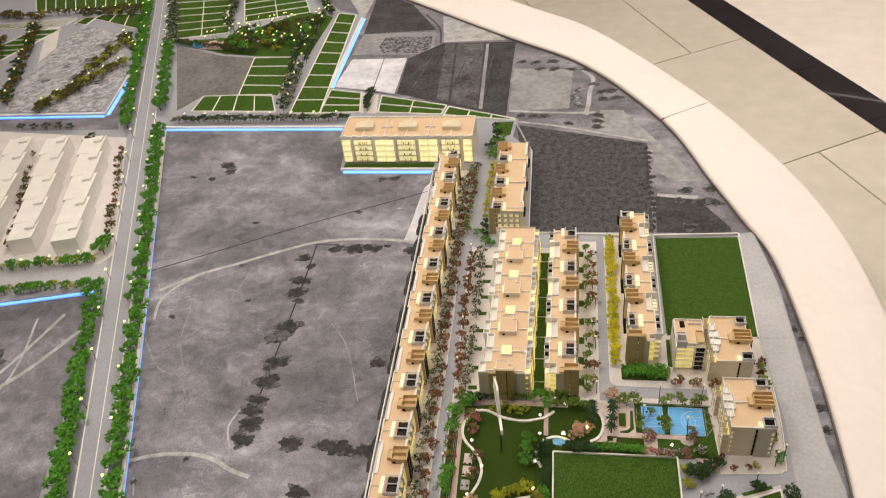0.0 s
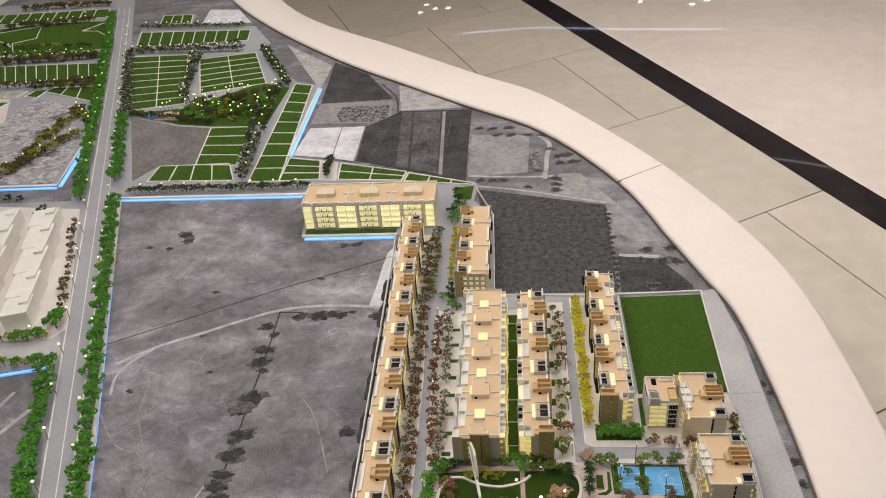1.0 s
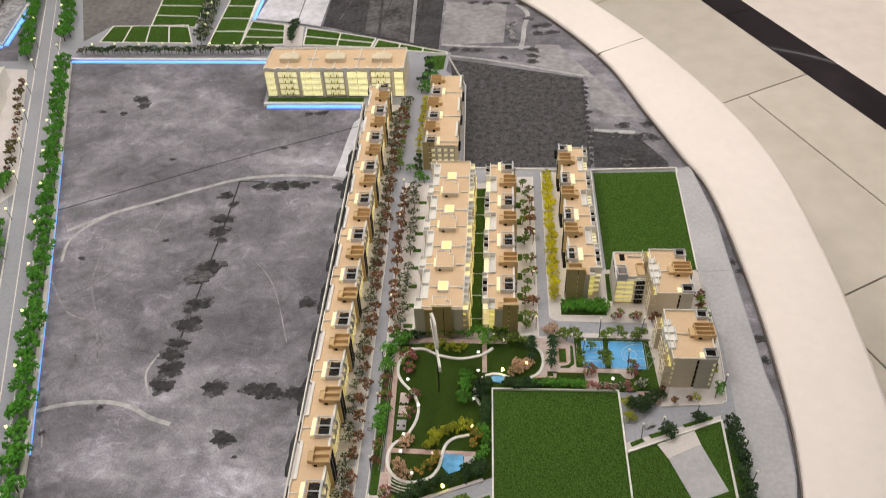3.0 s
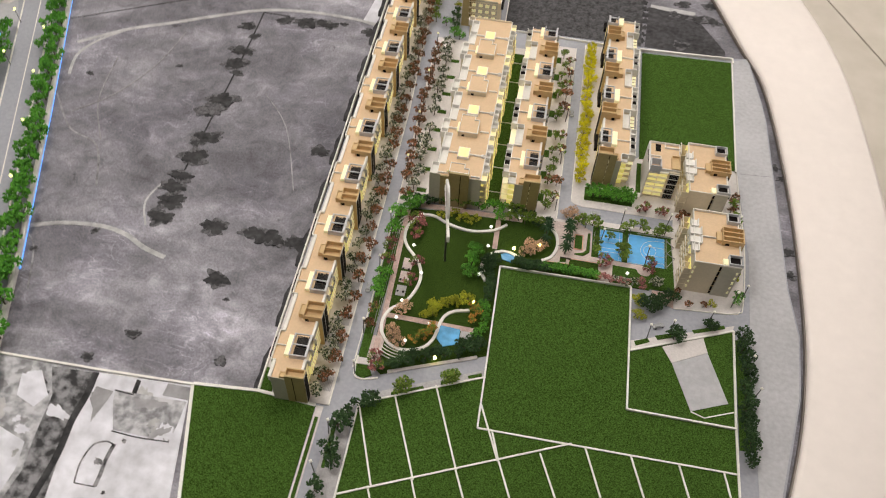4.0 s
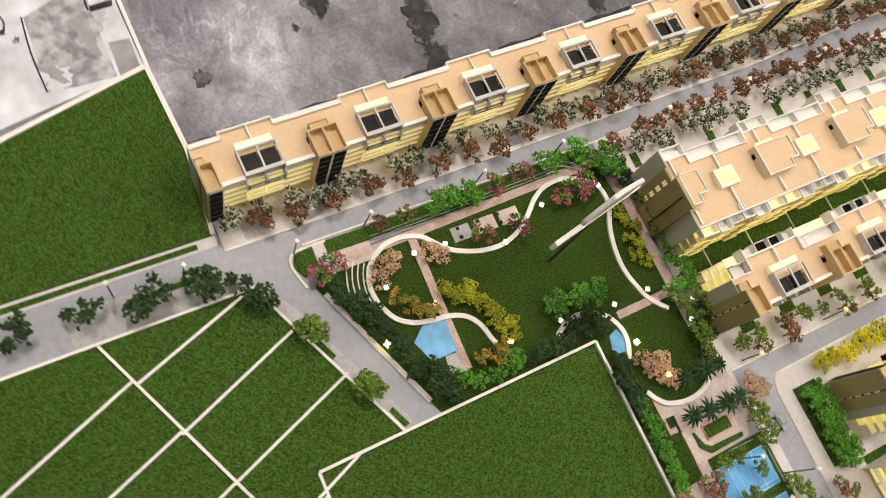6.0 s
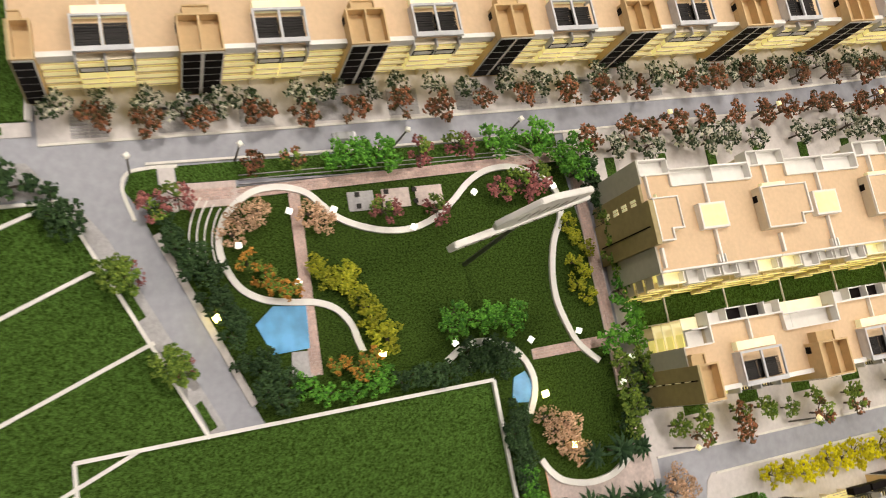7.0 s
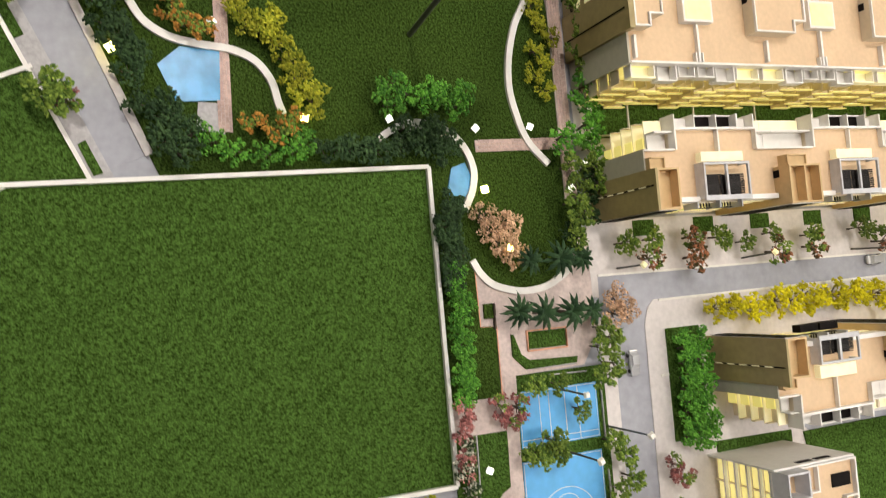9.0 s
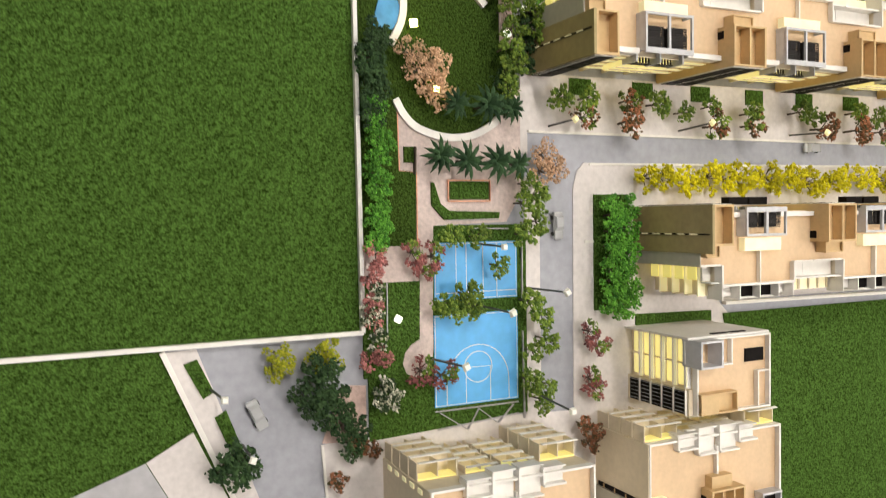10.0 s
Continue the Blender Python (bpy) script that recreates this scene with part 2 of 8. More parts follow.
M_LAMPW = mat("white_lamp_head", (0.9, 0.9, 0.85), 0.4, vary=0.03, emit=1.7, emit_colour=(1.0, 0.97, 0.86))
M_LAMPG = mat("bright_yellow_lamp_head", (0.9, 0.8, 0.4), 0.4, vary=0.03, emit=16.0, emit_colour=(1.0, 0.86, 0.22))
# unlit white heads with a faint glow added
M_LAMPD = mat("white_lamp_head_faint_glow", (0.78, 0.76, 0.70), 0.4, vary=0.05, emit=0.12, emit_colour=(1.0, 0.95, 0.8))
M_LAMPS = mat("dim_yellow_lamp_head", (0.80, 0.72, 0.46), 0.4, vary=0.05, emit=0.5, emit_colour=(1.0, 0.88, 0.4))
M_LAMPF = mat("far_lamp_head", (0.85, 0.86, 0.45), 0.4, vary=0.03, emit=2.2, emit_colour=(0.95, 1.0, 0.36))
M_POLE = mat("dark_lamp_post", (0.10, 0.095, 0.09), 0.45, metal=0.4, vary=0.15)
M_BARK = mat("brown_wire_trunk", (0.075, 0.055, 0.04), 0.8, vary=0.3, scale=900, big=200)
M_CAR = mat("clear_white_car", (0.85, 0.86, 0.88), 0.15, vary=0.03, coat=0.5, trans=0.6)
M_TYRE = mat("black_tyre", (0.02, 0.02, 0.02), 0.7)
M_FLOOR = tile_mat("polished_cream_tile", (0.62, 0.565, 0.49), (0.66, 0.60, 0.54), 0.022)
M_FLOOR2 = tile_mat("polished_pinkish_tile", (0.82, 0.73, 0.685), (0.85, 0.765, 0.72), 0.02)
M_BLACK = mat("polished_black_granite", (0.018, 0.015, 0.020), 0.025, vary=0.5, scale=300, big=6, tint=(0.028, 0.023, 0.028))
M_JOINT = mat("dark_tile_joint", (0.16, 0.14, 0.12), 0.7)
# unseen walls and ceiling, toned grey to cut the bounced light
M_ROOM = mat("grey_room_paint", (0.30, 0.29, 0.28), 0.7, vary=0.03, scale=12, big=1.5)
M_STRIP = mat("lit_strip_diffuser", (0.95, 0.95, 0.95), 0.4, vary=0.0, emit=1.5, emit_colour=(1.0, 0.97, 0.95))
M_STRIPB = mat("lit_blue_strip_diffuser", (0.9, 0.93, 0.97), 0.4, vary=0.0, emit=3.6, emit_colour=(0.55, 0.68, 1.0))
M_CEILGLOW = mat("ceiling_light_diffuser", (0.95, 0.93, 0.9), 0.4, vary=0.0, emit=9.0, emit_colour=(1.0, 0.95, 0.88))
L_GREEN = leaf_mat("mid_green_foam", (0.045, 0.098, 0.014), (0.22, 0.31, 0.045))
L_BOUL = leaf_mat("boulevard_green_foam", (0.035, 0.16, 0.012), (0.12, 0.36, 0.035))
L_BRIGHT = leaf_mat("bright_green_foam", (0.022, 0.105, 0.010), (0.16, 0.42, 0.045))
L_DARK = leaf_mat("dark_green_foam", (0.009, 0.028, 0.009), (0.050, 0.098, 0.032))
L_RED = leaf_mat("russet_foam", (0.045, 0.040, 0.014), (0.36, 0.140, 0.075), 0.3, (0.2, 0.9))
L_FLOWER = leaf_mat("grey_green_flowering_foam", (0.024, 0.046, 0.018), (0.46, 0.45, 0.33), 0.25, (0.55, 0.85))
L_YELLOW = leaf_mat("yellow_foam", (0.36, 0.33, 0.006), (0.74, 0.66, 0.012))
L_LIME = leaf_mat("lime_foam", (0.17, 0.21, 0.012), (0.44, 0.43, 0.03))
L_CORAL = leaf_mat("coral_blossom_foam", (0.13, 0.045, 0.045), (0.44, 0.16, 0.15), 0.25)
L_WHITE = leaf_mat("whitish_blossom_foam", (0.035, 0.06, 0.025), (0.62, 0.60, 0.50), 0.25, (0.35, 0.72))
L_CORALB = leaf_mat("bright_coral_foam", (0.17, 0.060, 0.055), (0.66, 0.27, 0.25), 0.25)
L_AMBER = leaf_mat("amber_foam", (0.30, 0.13, 0.02), (0.62, 0.30, 0.06))
L_PEACH = leaf_mat("peach_foam", (0.34, 0.20, 0.11), (0.74, 0.50, 0.34))
L_BROWN = leaf_mat("brown_green_foam", (0.036, 0.046, 0.011), (0.17, 0.125, 0.028))
L_PALM = leaf_mat("dark_palm", (0.014, 0.038, 0.016), (0.045, 0.095, 0.038), 0.15)

# ---- mesh helpers ----


NUDGE = [0]


def box(bm, x0, y0, z0, x1, y1, z1):
    """A solid box, shrunk by a hair so that no two share a plane."""
    x0, x1 = min(x0, x1), max(x0, x1)
    y0, y1 = min(y0, y1), max(y0, y1)
    NUDGE[0] = (NUDGE[0] + 1) % 9
    d = NUDGE[0] * min(0.00003, 0.025 * min(x1 - x0, y1 - y0, z1 - z0))
    x0, y0, z0, x1, y1, z1 = x0 + d, y0 + d, z0 + d, x1 - d, y1 - d, z1 - d
    v = [bm.verts.new(p) for p in ((x0, y0, z0), (x1, y0, z0), (x1, y1, z0), (x0, y1, z0),
                                   (x0, y0, z1), (x1, y0, z1), (x1, y1, z1), (x0, y1, z1))]
    for f in ((3, 2, 1, 0), (4, 5, 6, 7), (0, 1, 5, 4), (1, 2, 6, 5), (2, 3, 7, 6), (3, 0, 4, 7)):
        bm.faces.new([v[i] for i in f])
    return v


def prism(bm, poly, z0, z1):
    """An upright prism over a plan polygon."""
    area = sum(a[0] * b[1] - b[0] * a[1] for a, b in zip(poly, poly[1:] + poly[:1]))
    if area < 0:
        poly = poly[::-1]
    lo = [bm.verts.new((x, y, z0)) for x, y in poly]
    hi = [bm.verts.new((x, y, z1)) for x, y in poly]
    bm.faces.new(lo[::-1])
    bm.faces.new(hi)
    n = len(poly)
    for i in range(n):
        bm.faces.new((lo[i], lo[(i + 1) % n], hi[(i + 1) % n], hi[i]))


def smooth_line(pts, steps=6, closed=False):
    """Points along a smooth curve through the given ones."""
    out, n = [], len(pts)
    get = (lambda i: pts[i % n]) if closed else (lambda i: pts[min(max(i, 0), n - 1)])
    for i in range(n if closed else n - 1):
        p0, p1, p2, p3 = (Vector(get(i + k)) for k in (-1, 0, 1, 2))
        for s in range(steps):
            t = s / steps
            out.append(tuple(0.5 * ((2 * p1) + (p2 - p0) * t + (2 * p0 - 5 * p1 + 4 * p2 - p3) * t * t + (3 * p1 - p0 - 3 * p2 + p3) * t ** 3)))
    if not closed:
        out.append(tuple(pts[-1]))
    return out


def sides(pts, w):
    left, right = [], []
    for i, p in enumerate(pts):
        a, b = Vector(pts[max(i - 1, 0)]), Vector(pts[min(i + 1, len(pts) - 1)])
        d = (b - a).normalized()
        nrm = Vector((-d.y, d.x)) * (w / 2)
        left.append(tuple(Vector(p) + nrm))
        right.append(tuple(Vector(p) - nrm))
    return left, right


def ribbon(bm, pts, w, z0, z1):
    """A band of constant width along a plan line, as a low solid."""
    left, right = sides(pts, w)
    rows = [[bm.verts.new((*l, z0)), bm.verts.new((*l, z1)), bm.verts.new((*r, z1)), bm.verts.new((*r, z0))] for l, r in zip(left, right)]
    for a, b in zip(rows, rows[1:]):
        for k in range(4):
            bm.faces.new((a[k], a[(k + 1) % 4], b[(k + 1) % 4], b[k]))
    bm.faces.new(rows[0][::-1])
    bm.faces.new(rows[-1])


def tube(bm, p, q, r0, r1, n=6):
    p, q = Vector(p), Vector(q)
    d = (q - p).normalized()
    u = d.orthogonal().normalized()
    w = d.cross(u)
    a = [bm.verts.new(p + (u * math.cos(k * math.tau / n) + w * math.sin(k * math.tau / n)) * r0) for k in range(n)]
    b = [bm.verts.new(q + (u * math.cos(k * math.tau / n) + w * math.sin(k * math.tau / n)) * r1) for k in range(n)]
    for k in range(n):
        bm.faces.new((a[k], a[(k + 1) % n], b[(k + 1) % n], b[k]))
    bm.faces.new(a[::-1])
    bm.faces.new(b)


def mesh(name, bm, material, fix=True):
    if fix:
        bmesh.ops.recalc_face_normals(bm, faces=bm.faces)
    data = bpy.data.meshes.new(name)
    bm.to_mesh(data)
    bm.free()
    data.materials.append(material)
    return data


# pieces that belong to the part built just before them
PIECE_OF = {"glass_pane": "glazing_frame", "louvre": "louvre_base", "railing_slat": "balcony_railing", "bay_slab": "bay_window", "skylight_glass": "skylight", "stair_roof": "stair_head",
            "roof_box_floor": "roof_box", "balcony_panel": "balcony_railing", "balcony_front": "balcony_floor", "balcony_side": "balcony_floor", "terrace_wall": "terrace_floor", "window_bar": "window_pane", "landing_bar": "stair_window"}
LATEST = {}


def part(name, bm, material, parent, label=""):
    ob = new(name, mesh(name, bm, material))
    LATEST[parent.name, name] = ob
    ob.parent = LATEST.get((parent.name, PIECE_OF.get(name)), parent)
    return tagged(ob, label)


LAYER = 0


def slab(name, poly, z0, z1, material, label, category, kind="structure", parent=None):
    global LAYER
    LAYER = (LAYER + 1) % 23      # no two laid sheets share a plane
    bm = bmesh.new()
    prism(bm, list(poly), z0, z1 + LAYER * (0.00007 if name.startswith("printed") else 0.00002))
    ob = new(name, mesh(name, bm, material))
    if parent:
        ob.parent = parent
        return ob
    return tagged(ob, label, category, kind=kind)


def empty(name, m, label, category, group="", kind=""):
    ob = new(name)
    ob.empty_display_size = 0.02
    ob.matrix_basis = m
    return tagged(ob, label, category, group, kind)


def rect(x0, y0, x1, y1):
    return [(x0, y0), (x1, y0), (x1, y1), (x0, y1)]


def bars(name, lines, w, z0, z1, material, label, category, kind="structure"):
    """Low walls or kerbs along several straight plan lines, one piece."""
    bm = bmesh.new()
    for i, pts in enumerate(lines):
        ribbon(bm, list(pts), w, z0, z1 + (i % 12) * 0.00003)
    ob = new(name, mesh(name, bm, material))
    return tagged(ob, label, category, kind=kind)


# ---- the showroom: floor, walls, ceiling ----
NORTH = 22.0
bm = bmesh.new()
box(bm, -6, -5, -0.12, 7, NORTH, -0.004)
floor = tagged(new("floor", mesh("floor", bm, M_JOINT)), "polished cream stone tile floor with dark joints", "floor", kind="structure")
A0 = Vector((0.718, 3.474))          # one tile corner
TU = Vector((0.862, 0.508)).normalized()  # along the rows of tiles
TV = Vector((-0.394, 0.919)).normalized()
TL, TW = 1.19, 1.187


SD = (Vector((0.10, 5.97)) - Vector((1.70, 2.28))).normalized()
SN = Vector((SD.y, -SD.x))           # away from the table
S0 = Vector((1.09, 3.81))


def clip_half(poly, p, n):
    """The part of a plan polygon on the side of the line through p to which n points."""
    out = []
    for a, b in zip(poly, poly[1:] + poly[:1]):
        da, db = (Vector(a) - p).dot(n), (Vector(b) - p).dot(n)
        if da >= 0:
            out.append(a)
        if (da >= 0) != (db >= 0):
            t = da / (da - db)
            out.append((a[0] + (b[0] - a[0]) * t, a[1] + (b[1] - a[1]) * t))
    return out


def floor_tile(poly, material):
    if len(poly) > 2:
        slab("tile", poly, -0.004, 0.0, material, "", "", parent=floor)


for i in range(-10, 16):
    for j in range(-14, 20):
        o = A0 + TU * (i * TL + (0.595 if j % 2 else 0.0)) + TV * (j * TW)
        g = 0.004
        quad = [tuple(o + TU * a + TV * b) for a, b in ((g, g), (TL - g, g), (TL - g, TW - g), (g, TW - g))]
        near = clip_half(quad, S0 - SN * 0.105, -SN)
        for at, way in (((-5.995, 0), (1, 0)), ((6.995, 0), (-1, 0)), ((0, -4.995), (0, 1)), ((0, NORTH - 0.005), (0, -1))):
            near = clip_half(near, Vector(at), Vector(way)) if len(near) > 2 else near
        floor_tile(near, M_FLOOR)
floor_tile(clip_half(rect(-5.99, -4.99, 6.99, NORTH - 0.01), S0 + SN * 0.1005, SN), M_FLOOR2)
for k in range(-36, 28):
    a, b = S0 + SD * (k * 0.6 + 0.001), S0 + SD * (k * 0.6 + 0.598)
    dark = [tuple(a - SN * 0.1), tuple(a + SN * 0.1), tuple(b + SN * 0.1), tuple(b - SN * 0.1)]
    for at, way in (((-5.995, 0), (1, 0)), ((6.995, 0), (-1, 0)), ((0, -4.995), (0, 1)), ((0, NORTH - 0.005), (0, -1))):
        dark = clip_half(dark, Vector(at), Vector(way)) if len(dark) > 2 else dark
    floor_tile(dark, M_BLACK)
for nm, q in (("wall_north", (-6, NORTH, 7, NORTH + 0.15)), ("wall_south", (-6, -5.15, 7, -5)), ("wall_west", (-6.15, -5, -6, NORTH)), ("wall_east", (7, -5, 7.15, NORTH))):
    bm = bmesh.new()
    box(bm, q[0], q[1], 0, q[2], q[3], CEIL)
    tagged(new(nm, mesh(nm, bm, M_ROOM)), "plain grey painted showroom wall, unseen", "wall", kind="structure")
bm = bmesh.new()
box(bm, -6.15, -5.15, CEIL, 7.15, NORTH + 0.15, CEIL + 0.15)
tagged(new("ceiling", mesh("ceiling", bm, M_ROOM)), "plain grey painted ceiling with downlights, unseen", "ceiling", kind="structure")
# one fitting for every lamp, the added fill lamps too
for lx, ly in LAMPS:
    e = empty("ceiling_light", pose(lx, ly, CEIL), "round white recessed ceiling light, unseen, lit", "ceiling light", "ceiling lights")
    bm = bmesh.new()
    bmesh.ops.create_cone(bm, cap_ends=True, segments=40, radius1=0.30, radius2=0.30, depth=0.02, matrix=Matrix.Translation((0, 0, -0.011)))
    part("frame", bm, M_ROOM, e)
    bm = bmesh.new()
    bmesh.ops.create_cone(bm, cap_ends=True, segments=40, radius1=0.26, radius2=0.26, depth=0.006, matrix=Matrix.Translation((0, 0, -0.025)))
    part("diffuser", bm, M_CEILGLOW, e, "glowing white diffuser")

# curved strip lights let into the ceiling, mirrored in the polished floor
for pts, w, m, lab in (([(2.17, 8.74), (2.52, 9.02), (2.86, 9.14), (3.17, 9.16), (3.46, 9.08), (3.82, 8.94), (4.12, 8.79), (4.44, 8.56), (4.70, 8.36)], 0.035, M_STRIP, "thin white curved strip light, lit"),
                       ([(2.55, 6.19), (3.1, 6.18), (3.64, 6.04)], 0.02, M_STRIP, "thin white curved strip light, lit"),
                       ([(-1.08, 14.76), (0.19, 14.92), (1.08, 14.80), (2.06, 14.60), (3.94, 14.34)], 0.055, M_STRIPB, "thin bluish curved strip light, lit")):
    e = empty("strip_light", pose(0, 0, CEIL), lab, "ceiling light", "strip lights")
    line = smooth_line(pts, 8)
    bm = bmesh.new()
    ribbon(bm, line, w + 0.03, -0.008, -0.001)
    part("frame", bm, M_ROOM, e)
    bm = bmesh.new()
    ribbon(bm, line, w, -0.012, -0.008)
    part("diffuser", bm, m, e, "glowing strip")
for x, y in ((2.64, 16.28), (3.65, 15.92), (3.99, 16.14), (4.55, 16.12), (5.23, 15.98), (-1.97, 16.77), (-1.76, 16.46), (-1.47, 16.45), (-2.05, 16.23)):
    e = empty("downlight", pose(x, y, CEIL), "small white far downlight, lit", "ceiling light", "downlights")
    bm = bmesh.new()
    bmesh.ops.create_cone(bm, cap_ends=True, segments=20, radius1=0.075, radius2=0.075, depth=0.012, matrix=Matrix.Translation((0, 0, -0.007)))
    part("frame", bm, M_ROOM, e)
    bm = bmesh.new()
    bmesh.ops.create_cone(bm, cap_ends=True, segments=20, radius1=0.06, radius2=0.06, depth=0.004, matrix=Matrix.Translation((0, 0, -0.015)))
    part("diffuser", bm, M_CEILGLOW, e, "glowing white diffuser")

# ---- the table: body, rim, printed board ----
INNER = smooth_line([(0.05, -1.02), (0.30, -0.80), (0.45, -0.55), (0.530, -0.332), (0.571, -0.124), (0.583, 0.10), (0.580, 0.36), (0.556, 0.66), (0.508, 0.82),
                     (0.443, 1.03), (0.33, 1.385), (0.083, 1.80), (-0.214, 2.065), (-0.505, 2.325), (-0.877, 2.673), (-1.356, 3.223), (-1.75, 3.80), (-2.0, 4.35)], 5)
OUTER = smooth_line([(0.22, -1.15), (0.48, -0.90), (0.645, -0.60), (0.735, -0.32), (0.768, -0.08), (0.781, 0.19), (0.779, 0.46), (0.757, 0.76), (0.70, 1.01),
                     (0.60, 1.275), (0.494, 1.504), (0.323, 1.806), (0.086, 2.165), (-0.186, 2.41), (-0.614, 2.822), (-1.113, 3.284), (-1.45, 3.80), (-1.66, 4.45)], 5)
WEST = -3.35
board = INNER + [(WEST, 4.35), (WEST, -1.02)]
slab("map_board", board, ZP - 0.02, ZP, M_PRINT, "grey aerial photograph printed on a flat board", "map board")
bm = bmesh.new()
prism(bm, OUTER + [(-2.0, 4.45), (WEST - 0.2, 4.45), (WEST - 0.2, -1.15)], 0.06, ZP - 0.03)
prism(bm, [(x * 0.97, y * 0.97) for x, y in OUTER] + [(WEST, 4.3), (WEST, -1.1)], 0.0, 0.06)
tagged(new("display_table", mesh("display_table", bm, M_PLINTH)), "large pale display table with a curved edge", "table", kind="structure")
RIM_PROFILE = [(0.0, -0.028), (0.0, 0.012), (0.012, 0.0165), (0.05, 0.0185), (0.5, 0.0195), (0.93, 0.0185), (0.98, 0.014), (1.0, 0.004), (1.0, -0.045)]
bm = bmesh.new()
rows = []
for a, b in zip(INNER, OUTER):
    rows.append([bm.verts.new((a[0] + (b[0] - a[0]) * f, a[1] + (b[1] - a[1]) * f, ZP + h)) for f, h in RIM_PROFILE])
for r, s in zip(rows, rows[1:]):
    for k in range(len(RIM_PROFILE) - 1):
        bm.faces.new((r[k], r[k + 1], s[k + 1], s[k]))
    bm.faces.new((r[-1], r[0], s[0], s[-1]))
for f in bm.faces:
    f.smooth = True
rim = tagged(new("table_rim", mesh("table_rim", bm, M_RIM)), "wide pale glossy curved rim of the display table", "table rim", kind="structure")
bm = bmesh.new()
ribbon(bm, [(x - 0.0018, y - 0.001) for x, y in INNER], 0.003, ZP - 0.001, ZP + 0.0085)
tagged(new("rim_skirt", mesh("rim_skirt", bm, M_INNER)), "dark shadow-gap strip inside the table rim", "trim", kind="structure")

for a, b in (((0.327, 1.375), (0.487, 1.482)),):
    bm = bmesh.new()
    ribbon(bm, [a, b], 0.0018, ZP + 0.012, ZP + 0.0200)
    tagged(new("rim_seam", mesh("rim_seam", bm, M_INNER)), "thin dark seam between two rim sections", "trim", kind="structure")

M_PPATH = mat("print_faint_path", (0.26, 0.25, 0.265), 0.5, vary=0.5, scale=60, big=25, spec=0.2)

M_PBELT = mat("print_dark_belt", (0.155, 0.152, 0.162), 0.6, vary=0.75, scale=70, big=60, gain=0.18, spec=0.15)
M_PHALO = mat("print_soft_halo", (0.105, 0.102, 0.110), 0.7, vary=0.4, scale=200, big=90, gain=0.2, spec=0.1)
M_PYARD = mat("print_mottled_yard", (0.37, 0.365, 0.39), 0.55, vary=0.45, scale=80, big=42, gain=0.2, spec=0.2)
M_PEARTH = mat("print_bare_earth", (0.165, 0.155, 0.152), 0.6, vary=0.4, scale=60, big=7, spec=0.15)
M_PSCRUB = mat("print_scrub", (0.16, 0.155, 0.165), 0.6, vary=0.8, scale=70, big=120, gain=0.15, spec=0.15)

# ---- printed marks on the board: fields, tracks, tree blots, painted terrace shadow ----
ZM = ZP + 0.0005


def blot(cx, cy, r, rng, stretch=1.0, turn=0.0):
    """A ragged round blot of plan points: a tree seen from above in the photograph."""
    n = 46
    pts = []
    ph = [rng.uniform(0, 6.28) for _ in range(5)]
    for k in range(n):
        a = k * math.tau / n
        rr = r * (0.92 + 0.17 * math.sin(2 * a + ph[0]) + 0.13 * math.sin(3 * a + ph[1]) + 0.13 * math.sin(5 * a + ph[2]) + 0.10 * math.sin(8 * a + ph[3]) + 0.05 * math.sin(13 * a + ph[4]) + rng.uniform(-0.06, 0.06))
        x, y = rr * math.cos(a) * stretch, rr * math.sin(a)
        pts.append((cx + x * math.cos(turn) - y * math.sin(turn), cy + x * math.sin(turn) + y * math.cos(turn)))
    return pts


def printed(name, poly, material, label, up=0.0):
    return slab(name, poly, ZP - 0.001, ZM + up, material, label, "printed field")


